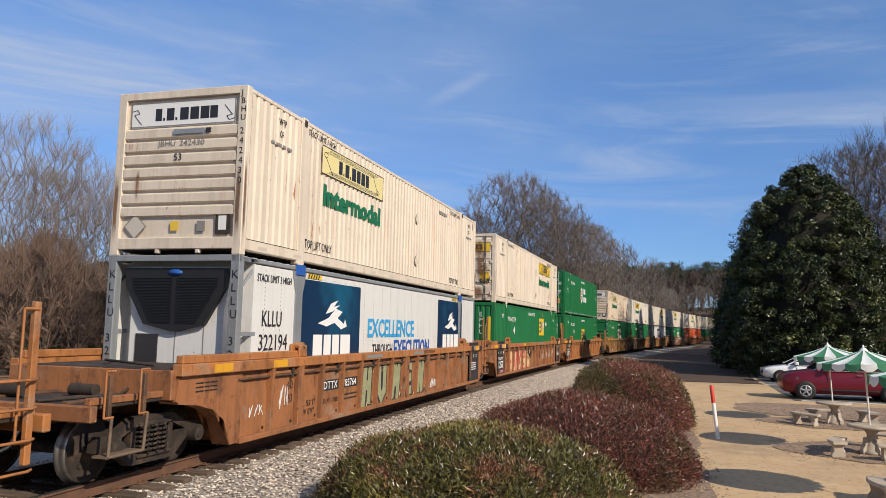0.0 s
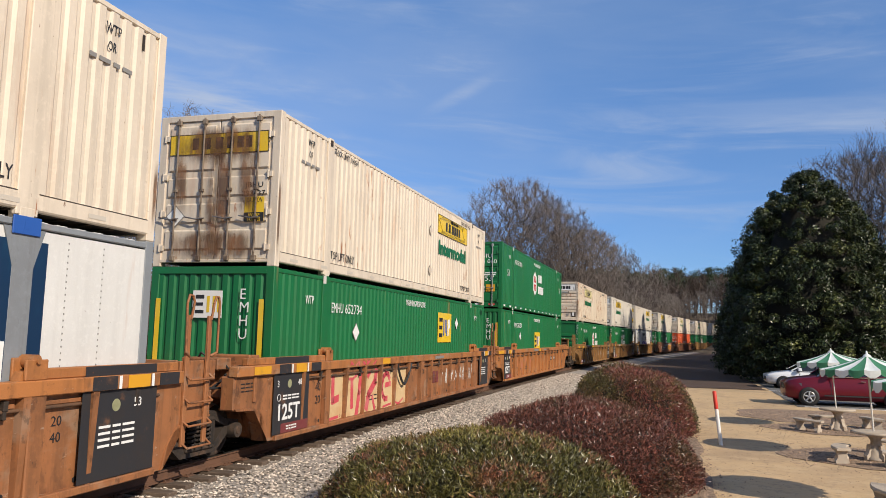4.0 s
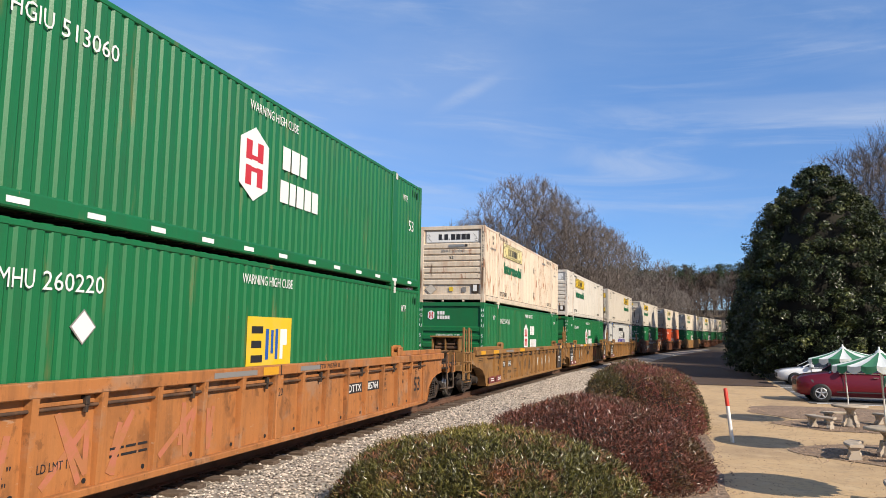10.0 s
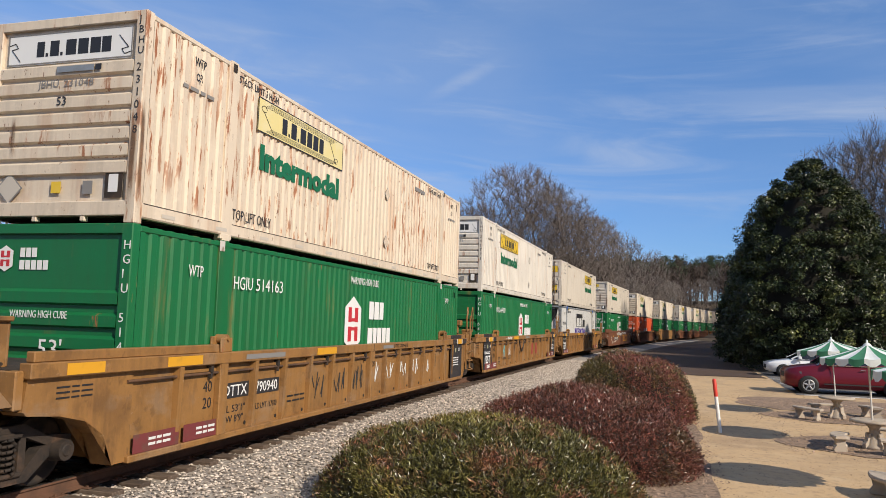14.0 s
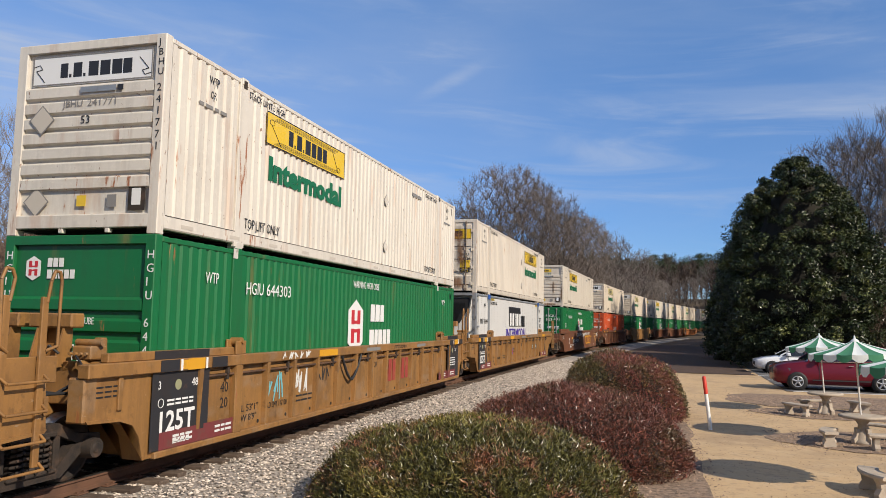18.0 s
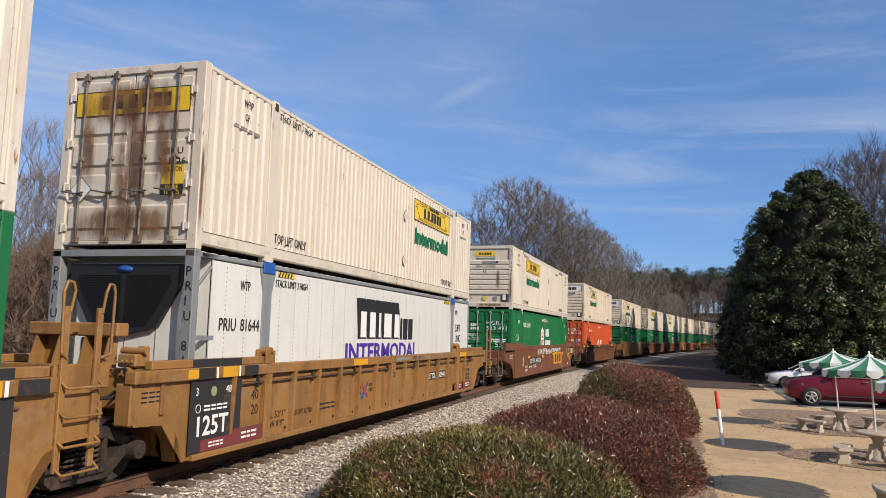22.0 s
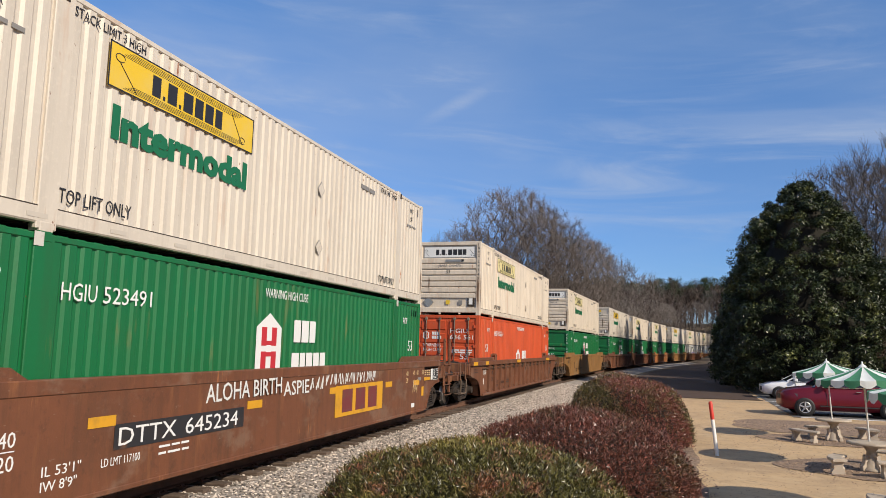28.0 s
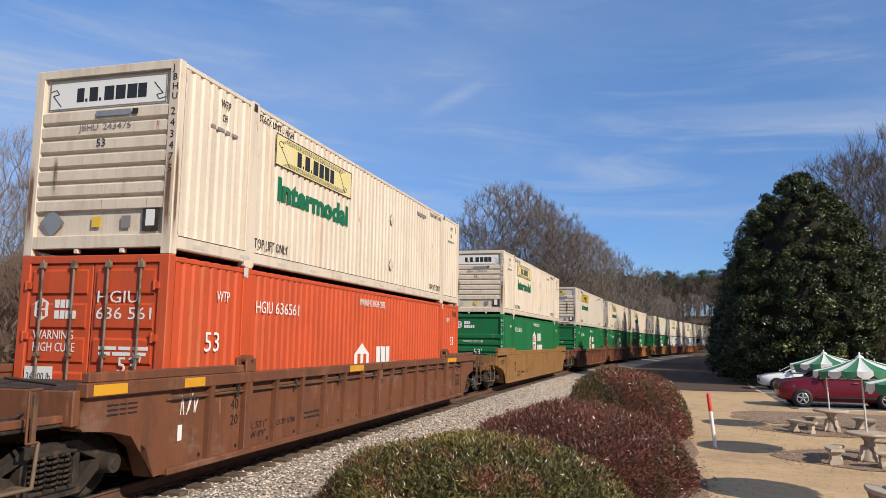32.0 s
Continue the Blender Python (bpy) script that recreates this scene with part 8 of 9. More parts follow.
    tail = {1: "785764 A", 3: "785764 B", 4: "790940 B", 5: "790940 C", 6: "790940 A"}
    if n in tail:
        write("DTTX " + tail[n], 0.085, M["ink"], car, (1.5225, -HALF + 9.55, 1.375), (0, 1, 0), width=1.05)
    if n in (4, 5, 6):
        for s in ((0.0, 1.05, 13.9, 14.95) if n == 5 else ((0.0, 1.05) if n == 4 else (13.9, 14.95, 0.9))):
            p = flat("stencil_strip", 0.95, 0.24, M["maroon"], car, (1.474, -HALF + s + 0.05, 0.275), (0, 1, 0))
            for q in (0.14, 0.07):
                bars(p, (0.3, q, 0.004), (1, 0, 0), (0.14, 0.1, 0.16), 0.035, M["tag_white"], 0.03, (0, 1, 0))


# ---- the picnic lot ----
sheet("sand_lot", "pale trodden sandy soil of the picnic lot", "ground", lambda y: (0.55 if y < 25 else 0.55 + 0.05 * (y - 25), 30.0), -14.0, 60.0, 0.7, M["sand"], 0.012, 0.3, 24)
# litter colour taken down to put in the evergreens' deep shade
M["leaf_litter"] = surface("shade_darkened_litter", (0.070, 0.042, 0.028), 0.95, layers=[((0.062, 0.036, 0.024), 0.8, 0.42, 0.62, 0.8, None), ((0.12, 0.072, 0.042), 12, 0.5, 0.68, 0.7, None)], bump=0.7, bump_scale=16)
sheet("leaf_litter", "brown litter darkened for the shade under evergreen trees", "ground", lambda y: (track_at(y)[0] + 4.4, 30.0 if y > 64 else 5.1 + 0.04 * (y - 32)), 41.5, 150.0, 1.2, M["leaf_litter"], 0.035, 0.35, 20)
sheet("hedge_bed", "brown gravel mulch under the hedges", "ground", lambda y: (-3.9 + 0.02 * y, 1.05), -2.0, 30.0, 0.7, M["mulch"], 0.02, 0.3)
sheet("car_park", "worn grey asphalt of a car park", "pavement", lambda y: (5.35 + 0.04 * (y - 32), 45.0), 31.9, 64.0, 1.0, M["asphalt"], 0.03, 0.04)
sheet("mulch_patch", "brown gravel mulch round the concrete tables", "ground", lambda y: (2.6 + 0.35 * abs(y - 28.2) ** 1.5, 12.0), 26.2, 30.4, 0.2, M["mulch"], 0.024, 0.7)
sheet("mulch_patch", "brown gravel mulch under a concrete table", "ground", lambda y: (2.85 + 0.45 * (y - 18.9) ** 2, 7.5 - 0.3 * (y - 18.9) ** 2), 17.3, 20.6, 0.16, M["mulch"], 0.024, 0.6)
sheet("mulch_patch", "brown gravel mulch under a concrete table", "ground", lambda y: (3.3 + 0.45 * (y - 24.6) ** 2, 8.5 - 0.3 * (y - 24.6) ** 2), 23.2, 26.0, 0.16, M["mulch"], 0.024, 0.6)


def scatter_litter():
    """Pebbles, clods and fallen leaves on the sand."""
    rng = np.random.default_rng(21)
    k = 9000
    x, y = rng.uniform(0.7, 12, k), 8 + 26 * rng.random(k) ** 1.2
    z = np.array([ground_z(a, b) for a, b in zip(x, y)]) + 0.02
    base = np.array([(1, 0, -.2), (-.4, .9, -.2), (-.5, -.8, -.2), (.1, .1, .5)], float)
    sh = base[None] * rng.uniform(0.5, 1.4, (k, 4, 3)) * rng.uniform(0.004, 0.015, (k, 1, 1))
    v = (np.stack([x, y, z], -1)[:, None] + sh).reshape(-1, 3)
    f = (np.array([(0, 1, 3), (1, 2, 3), (2, 0, 3)])[None] + 4 * np.arange(k)[:, None, None]).reshape(-1, 3)
    tagged(new("ground_litter", quick_mesh("ground_litter", v, f, M["litter"])), "small clods, pebbles and dry leaves on the sand", "litter", kind="stuff")
    k = 9000
    x, y = rng.uniform(-3.8, 1.2, k), 8 + 18 * rng.random(k)
    sel = rng.random(k) < 0.45
    x[sel], y[sel] = rng.uniform(2.8, 9.5, sel.sum()), rng.choice([18.9, 24.6, 28.2], sel.sum()) + rng.normal(0, 0.85, sel.sum())
    z = np.array([ground_z(a, b) for a, b in zip(x, y)]) + 0.03
    sh = np.repeat(base[None], k, 0) * rng.uniform(0.5, 1.4, (k, 4, 3)) * rng.uniform(0.012, 0.032, (k, 1, 1))
    v = (np.stack([x, y, z], -1)[:, None] + sh).reshape(-1, 3)
    f = (np.array([(0, 1, 3), (1, 2, 3), (2, 0, 3)])[None] + 4 * np.arange(k)[:, None, None]).reshape(-1, 3)
    tagged(new("mulch_stones", quick_mesh("mulch_stones", v, f, M["mulch_stone"])), "small brown and grey stones of the mulch", "gravel", kind="stuff")


M["mulch_stone"] = surface("mulch_stone", (0.25, 0.175, 0.125), 0.95, per_island=0.6)
M["litter"] = surface("clods_and_leaves", (0.20, 0.13, 0.075), 0.95, per_island=0.6)
M["concrete"] = surface("weathered_cast_concrete", (0.45, 0.38, 0.30), 0.9, layers=[((0.24, 0.20, 0.16), 3, 0.45, 0.7, 0.7, None), ((0.52, 0.40, 0.28), 6, 0.5, 0.7, 0.5, None), ((0.12, 0.10, 0.085), 15, 0.6, 0.72, 0.5, None)], bump=0.3, bump_scale=40)
M["canvas_green"] = surface("green_canvas", (0.045, 0.20, 0.10), 0.85, layers=[((0.06, 0.23, 0.13), 3, 0.4, 0.7, 0.5, None)])
M["canvas_white"] = surface("white_canvas", (0.72, 0.75, 0.72), 0.85, layers=[((0.6, 0.62, 0.57), 3, 0.45, 0.7, 0.5, None)])
M["white_pole"] = surface("white_painted_pole", (0.62, 0.60, 0.56), 0.5, layers=[(RUST, 5, 0.62, 0.7, 0.5, None)])
M["post_white"] = surface("white_plastic_post", (0.76, 0.76, 0.74), 0.45, layers=[((0.5, 0.45, 0.38), 4, 0.5, 0.75, 0.4, None)])
M["post_red"] = surface("red_plastic_cap", (0.60, 0.05, 0.03), 0.45)
scatter_litter()


def scallop(n, r, z0, drop, mat_a, mat_b, parent):
    """Gores of a parasol with hanging scalloped flaps; each gore a part."""
    for k in range(n):
        a0, a1 = 2 * math.pi * k / n, 2 * math.pi * (k + 1) / n
        g = Geo()
        rows = []
        for j in range(6):
            t = j / 5
            rr = 0.03 + (r - 0.03) * t
            z = z0 - 0.27 * t - 0.03 * math.sin(math.pi * t)
            rows.append((rr, z))
        v = []
        for rr, z in rows:
            for i in range(4):
                a = a0 + (a1 - a0) * i / 3
                sag = 0.02 * math.sin(math.pi * i / 3) * rr / r
                v.append((rr * math.cos(a), rr * math.sin(a), z - sag))
        f = [(j * 4 + i, j * 4 + i + 1, j * 4 + i + 5, j * 4 + i + 4) for j in range(5) for i in range(3)]
        m = len(v)
        for i in range(4):
            a = a0 + (a1 - a0) * i / 3
            zb = rows[-1][1] - 0.02 * math.sin(math.pi * i / 3)
            v.append((1.01 * r * math.cos(a), 1.01 * r * math.sin(a), zb - drop * (0.62 + 0.38 * math.sin(math.pi * i / 3))))
        f += [(20 + i, 20 + i + 1, m + i + 1, m + i) for i in range(3)]
        g.add(v, f, False)
        part("canopy_panel", g, mat_a if k % 2 else mat_b, parent)


def parasol_table(x, y, lean, turn, wide=1.0):
    """A concrete pedestal table, its benches and a striped parasol standing in it."""
    z = ground_z(x, y) + 0.02
    t = thing("picnic_table", "round weathered concrete table on a moulded pedestal", "table", pose(x, y, z) @ Matrix.Diagonal((0.79, 0.79, 0.92, 1)), "concrete picnic sets")
    part("tabletop", Geo().lathe([(0.0, 0.60), (0.52, 0.60), (0.60, 0.615), (0.615, 0.64), (0.60, 0.67), (0.53, 0.68), (0.0, 0.68)], 32), M["concrete"], t)
    part("pedestal", Geo().lathe([(0.0, 0), (0.30, 0), (0.31, 0.05), (0.24, 0.10), (0.22, 0.22), (0.13, 0.34), (0.12, 0.46), (0.20, 0.56), (0.26, 0.61)], 16), M["concrete"], t)
    for k in range(4):
        part("scroll", Geo().extrude([(0.20, 0.02), (0.34, 0.02), (0.35, 0.12), (0.27, 0.2), (0.24, 0.36), (0.16, 0.36)], "y", -0.06, 0.06), M["concrete"], t, "", pose(0, 0, 0, 0, 0, 90 * k + 30))
    p = thing("parasol", "green and white striped garden parasol with scalloped edge", "parasol", pose(x, y, z) @ lean @ Matrix.Diagonal((wide, wide, 1, 1)), "striped parasols")
    part("pole", Geo().tube((0, 0, 0.3), (0, 0, 2.22), 0.021, 0.021, 10), M["white_pole"], p)
    part("finial", Geo().lathe([(0.10, 2.24), (0.07, 2.28), (0.025, 2.31), (0.02, 2.36), (0.0, 2.38)], 12), M["canvas_white"], p)
    scallop(20, 1.0, 2.26, 0.16, M["canvas_green"], M["canvas_white"], p)
    for k in range(8):
        a = 2 * math.pi * k / 8
        part("rib", Geo().tube((0, 0, 2.2), (0.95 * math.cos(a), 0.95 * math.sin(a), 1.91), 0.008, 0.008, 5), M["white_pole"], p)


def bench(x, y, turn):
    """A curved concrete bench on two moulded legs."""
    z = ground_z(x, y) + 0.02
    b = thing("bench", "curved weathered concrete bench on two moulded legs", "bench", pose(x, y, z, 0, 0, turn) @ Matrix.Diagonal((0.85, 0.85, 0.84, 1)), "concrete picnic sets")
    R = 1.15
    v, f = [], []
    n = 10
    for i in range(n + 1):
        a = radians(-27 + 54 * i / n)
        for r, h in ((R - 0.17, 0.33), (R + 0.17, 0.33), (R + 0.18, 0.37), (R + 0.16, 0.40), (R - 0.16, 0.40), (R - 0.18, 0.37)):
            v.append((r * math.cos(a) - R, r * math.sin(a), h))
    for i in range(n):
        for j in range(6):
            f.append((i * 6 + j, i * 6 + (j + 1) % 6, (i + 1) * 6 + (j + 1) % 6, (i + 1) * 6 + j))
    f += [tuple(range(6))[::-1], tuple(range(n * 6, n * 6 + 6))]
    part("seat", Geo().add(v, f), M["concrete"], b)
    for s in (-1, 1):
        a = radians(19) * s
        leg = Geo().extrude([(-0.15, 0), (0.15, 0), (0.16, 0.06), (0.10, 0.16), (0.12, 0.26), (0.16, 0.335), (-0.16, 0.335), (-0.12, 0.26), (-0.10, 0.16), (-0.16, 0.06)], "y", -0.06, 0.06)
        part("leg", leg, M["concrete"], b, "", pose(R * math.cos(a) - R, R * math.sin(a), 0, 0, 0, math.degrees(a)))


for x, y, lx, turn in ((5.18, 24.6, -3.0, 0), (4.68, 18.75, -2.5, 40), (4.3, 13.05, -2.0, 80)):
    parasol_table(x, y, pose(0, 0, 0, 0, lx), turn, 0.95 if y > 24 else 0.97)
for x, y, turn in ((4.25, 23.95, 215), (5.05, 25.5, 100), (6.3, 25.3, 15), (3.85, 18.3, 168), (5.0, 17.85, 290), (5.3, 19.7, 50), (3.4, 13.2, 185), (4.8, 13.95, 60)):
    bench(x, y, turn)


def marker_post():
    x, y = 1.58, 19.83
    p = thing("marker_post", "slim white utility marker post with a red top, leaning", "post", pose(x, y, ground_z(x, y), 0, -6, 0))
    part("shaft", Geo().lathe([(0.045, -0.1), (0.045, 0.88)], 14), M["post_white"], p)
    part("cap", Geo().lathe([(0.047, 0.88), (0.047, 1.28), (0.035, 1.31), (0.0, 1.315)], 14), M["post_red"], p, "red cap")


marker_post()

# ---- parked cars ----
M["car_red"] = surface("dark_red_car_paint", (0.14, 0.006, 0.018), 0.28, 0.25, spec=0.6)
M["car_white"] = surface("white_car_paint", (0.74, 0.75, 0.76), 0.3, spec=0.6)
M["car_navy"] = surface("dark_blue_car_paint", (0.012, 0.018, 0.05), 0.25, 0.3)
M["tyre"] = surface("tyre_rubber", (0.018, 0.018, 0.018), 0.9)
M["alloy"] = surface("alloy_rim", (0.50, 0.50, 0.51), 0.35, 0.8)
M["chrome"] = surface("chrome_trim", (0.6, 0.6, 0.6), 0.15, 1.0)
M["plastic"] = surface("dark_trim", (0.02, 0.02, 0.021), 0.6)
M["lamp_red"] = surface("tail_lamp", (0.32, 0.01, 0.01), 0.2)
M["lamp_clear"] = surface("head_lamp", (0.22, 0.23, 0.25), 0.12, 0.4)


def glass_mat():
    mat = surface("tinted_glass", (0.03, 0.035, 0.04), 0.04, spec=0.7)
    mat.node_tree.nodes["Principled BSDF"].inputs["Transmission Weight"].default_value = 0.35
    return mat


M["glass"] = glass_mat()


def loft(stations, smooth=True):
    """A body from half profiles (x, z) at places along y, mirrored."""
    g = Geo()
    v, f = [], []
    n = len(stations[0][1])
    for y, prof in stations:
        v += [(x, y, z) for x, z in prof] + [(-x, y, z) for x, z in prof[::-1]]
    m = 2 * n
    for k in range(len(stations) - 1):
        for i in range(m):
            j = (i + 1) % m
            f.append((k * m + i, k * m + j, (k + 1) * m + j, (k + 1) * m + i))
    f += [tuple(range(m))[::-1], tuple(range(len(v) - m, len(v)))]
    return g.add(v, f, smooth)


def parked_car(name, label, m, paint_mat, length, width, height, hood, wheel_r, suv):
    """A car with its nose at -y: body, greenhouse, roof, wheels, lamps, mirrors and trim."""
    c = thing(name, label, "car", m)
    L, W, belt = length / 2, width / 2, hood + 0.06
    gc = 0.22

    def sec(w, top, lift=0.0):
        return [(0.0, gc + lift), (w * 0.86, gc + lift), (w * 0.97, gc + 0.14 + lift), (w, 0.55), (w * 0.99, 0.72), (w * 0.93, top - 0.03), (w * 0.86, top), (0.0, top + 0.03)]
    st = [(-L, sec(W * 0.72, hood - 0.24, 0.14)), (-L + 0.10, sec(W * 0.86, hood - 0.16, 0.05)), (-L + 0.45, sec(W * 0.96, hood - 0.07)), (-L + 1.0, sec(W, hood)), (-L + 1.35, sec(W, belt)), (0.3, sec(W, belt + 0.02)),
          (L - 0.9, sec(W, belt + 0.05)), (L - 0.4, sec(W * 0.97, belt + (0.05 if suv else 0.0))), (L - 0.1, sec(W * 0.9, belt - 0.02, 0.05)), (L, sec(W * 0.8, belt - 0.12, 0.12))]
    part("body", loft(st), paint_mat, c)
    f0, f1 = -L + 1.15, -L + 1.95
    r0, r1 = (L - 0.55, L - 0.1) if suv else (L - 1.5, L - 0.75)

    def cab(w, z0, z1):
        return [(0.0, z0), (w, z0), (w * 0.99, z0 + 0.03), (w * 0.99 - 0.3 * (z1 - z0) * 0.55, z1 - 0.06), (w * 0.9 - 0.3 * (z1 - z0) * 0.55, z1), (0.0, z1 + 0.02)]
    gl = [(f0, cab(W * 0.86, belt - 0.05, belt)), (f1, cab(W * 0.93, belt - 0.05, height - 0.06)), (f1 + 0.5, cab(W * 0.94, belt - 0.05, height - 0.02)), (r0 - 0.4, cab(W * 0.93, belt - 0.05, height - 0.04)), (r0, cab(W * 0.91, belt - 0.05, height - 0.1)), (r1, cab(W * 0.85, belt - 0.05, belt + 0.02))]
    part("greenhouse", loft(gl, False), M["glass"], c, "tinted windows")
    top = W * 0.94 * 0.99 - 0.3 * (height - belt) * 0.55
    part("roof", loft([(f1 - 0.05, [(0, height - 0.07), (top - 0.02, height - 0.1), (top * 0.9, height - 0.03), (0, height)]), (f1 + 0.6, [(0, height - 0.07), (top + 0.015, height - 0.08), (top * 0.93, height), (0, height + 0.03)]), (r0 - 0.4, [(0, height - 0.07), (top + 0.01, height - 0.1), (top * 0.92, height - 0.01), (0, height + 0.015)]), (r0 + 0.05, [(0, height - 0.15), (top - 0.03, height - 0.17), (top * 0.88, height - 0.1), (0, height - 0.08)])]), paint_mat, c)
    for s in (1, -1):
        def strip(y0, z0, y1, z1, w):
            x0 = s * (W * 0.955 - 0.165 * max(0, z0 - belt))
            x1 = s * (W * 0.955 - 0.165 * max(0, z1 - belt))
            return Geo().tube((x0, y0, z0), (x1, y1, z1), w, w, 6)
        part("pillar", strip(f0 + 0.05, belt, f1, height - 0.08, 0.035), paint_mat, c)
        part("pillar", strip((f1 + r0) / 2 - 0.1, belt, (f1 + r0) / 2 - 0.1, height - 0.06, 0.03), M["plastic"], c)
        part("pillar", strip(r0 + 0.15, belt, r0 - 0.15, height - 0.1, 0.06), paint_mat, c)
        part("belt_trim", Geo().box(min(s * (W - 0.05), s * (W - 0.02)), max(s * (W - 0.05), s * (W - 0.02)), f0 + 0.3, r0, belt - 0.045, belt - 0.02), M["chrome"], c)
        part("sill_trim", Geo().box(min(s * W, s * (W + 0.015)), max(s * W, s * (W + 0.015)), -L + 1.35, L - 1.35, 0.38, 0.43), M["plastic"], c)
        for y in (f1 - 0.35, (f1 + r0) / 2 - 0.1, r0 - 0.25):
            part("door_gap", Geo().box(min(s * (W - 0.02), s * (W + 0.003)), max(s * (W - 0.02), s * (W + 0.003)), y - 0.006, y + 0.006, 0.42, belt - 0.06), M["plastic"], c)
        for y in ((f1 + r0) / 2 - 0.35, r0 - 0.45):
            part("door_handle", Geo().box(min(s * (W - 0.01), s * (W + 0.03)), max(s * (W - 0.01), s * (W + 0.03)), y - 0.1, y + 0.1, belt - 0.2, belt - 0.165, 0.01), M["chrome"] if suv else paint_mat, c)
        part("mirror", Geo().box(min(s * (W - 0.06), s * (W + 0.2)), max(s * (W - 0.06), s * (W + 0.2)), f1 - 0.45, f1 - 0.27, belt - 0.02, belt + 0.15, 0.03), paint_mat, c)
        part("head_lamp", Geo().extrude([(s * W * 0.96, -L + 0.55), (s * W * 0.8, -L + 0.1), (s * W * 0.5, -L + 0.06), (s * W * 0.5, -L + 0.2), (s * W * 0.8, -L + 0.4)][::s], "z", hood - 0.36, hood - 0.25), M["lamp_clear"], c)
        part("tail_lamp", Geo().extrude([(s * W * 0.98, L - 0.5), (s * W * 0.93, L - 0.08), (s * W * 0.6, L + 0.01), (s * W * 0.6, L - 0.1), (s * W * 0.85, L - 0.25)][::-s], "z", belt - 0.22, belt - 0.04), M["lamp_red"], c)
        for y in (-L + 0.80, L - 0.95):
            arch = Geo().lathe([(0.0, s * (W + 0.004)), (wheel_r + 0.035, s * (W + 0.004)), (wheel_r + 0.035, s * (W - 0.25))], 24, axis="x")
            part("wheel_arch", arch, M["plastic"], c, "", pose(0, y, wheel_r))
            w = part("wheel", Geo().lathe([(wheel_r * 0.62, s * (W + 0.02)), (wheel_r * 0.70, s * (W + 0.03)), (wheel_r * 0.94, s * (W + 0.025)), (wheel_r, s * (W - 0.01)), (wheel_r, s * (W - 0.18))], 28, axis="x"), M["tyre"], c, "", pose(0, y, wheel_r))
            rim = Geo().lathe([(wheel_r * 0.56, s * (W + 0.012)), (wheel_r * 0.66, s * (W + 0.028)), (wheel_r * 0.66, s * (W - 0.02))], 28, axis="x").lathe([(0.0, s * (W + 0.03)), (0.06, s * (W + 0.025)), (0.065, s * (W + 0.01))], 12, axis="x")
            for k in range(5):
                a = 2 * math.pi * k / 5 + 0.3
                d = Vector((0, math.cos(a), math.sin(a)))
                rim.tube(Vector((s * (W + 0.018), 0, 0)) + d * 0.03, Vector((s * (W + 0.018), 0, 0)) + d * wheel_r * 0.62, 0.04, 0.03, 6)
            part("rim", rim, M["alloy"], w)
    part("grille", Geo().box(-W * 0.42, W * 0.42, -L - 0.012, -L + 0.05, hood - 0.5, hood - 0.28, 0.02), M["plastic"], c)
    part("plate_blank", Geo().box(-0.15, 0.15, L - 0.01, L + 0.015, belt - 0.4, belt - 0.25), M["sign_white"], c)
    return c


def park_cars():
    def spot(px, py, turn):
        return pose(px, py, ground_z(px, py) + 0.03, 0, 0, turn)
    # nose towards -x: turned by -90 degrees and a little more
    parked_car("suv", "dark red sport utility car with alloy wheels, parked beside the lot", spot(7.45, 33.5, -90), M["car_red"], 4.75, 1.88, 1.76, 1.10, 0.335, True)
    parked_car("sedan", "white four-door car parked nose towards the track", spot(8.15, 44.6, -90), M["car_white"], 4.55, 1.76, 1.44, 0.90, 0.32, False)
    parked_car("sedan", "dark blue car between two parked cars", spot(9.0, 37.4, -88), M["car_navy"], 4.6, 1.78, 1.46, 0.92, 0.33, False)


park_cars()
for k in range(5):
    y = 31.9 + 3.1 * k
    tagged(new("parking_line", Geo().box(5.6, 10.6, y, y + 0.1, -0.01, 0.004).mesh("parking_line", M["sign_white"])), "worn white painted parking line", "road marking", "parking lines", "structure").matrix_basis = pose(0, 0, ground_z(7, y) + 0.036, 0, 0, 0)


# ---- the park behind the track ----
M["play_green"] = surface("green_plastic", (0.02, 0.16, 0.10), 0.5)
M["play_wood"] = surface("brown_play_timber", (0.16, 0.085, 0.045), 0.85)
M["house_wall"] = surface("pale_house_siding", (0.55, 0.54, 0.50), 0.8, layers=[((0.4, 0.39, 0.36), 2, 0.4, 0.7, 0.5, (1, 1, 8))])
M["house_roof"] = surface("grey_shingles", (0.12, 0.11, 0.105), 0.9, layers=[((0.18, 0.165, 0.15), 5, 0.4, 0.7, 0.6, None)])
M["log_end"] = surface("cut_log_ends", (0.45, 0.30, 0.16), 0.9, per_object=0.4)


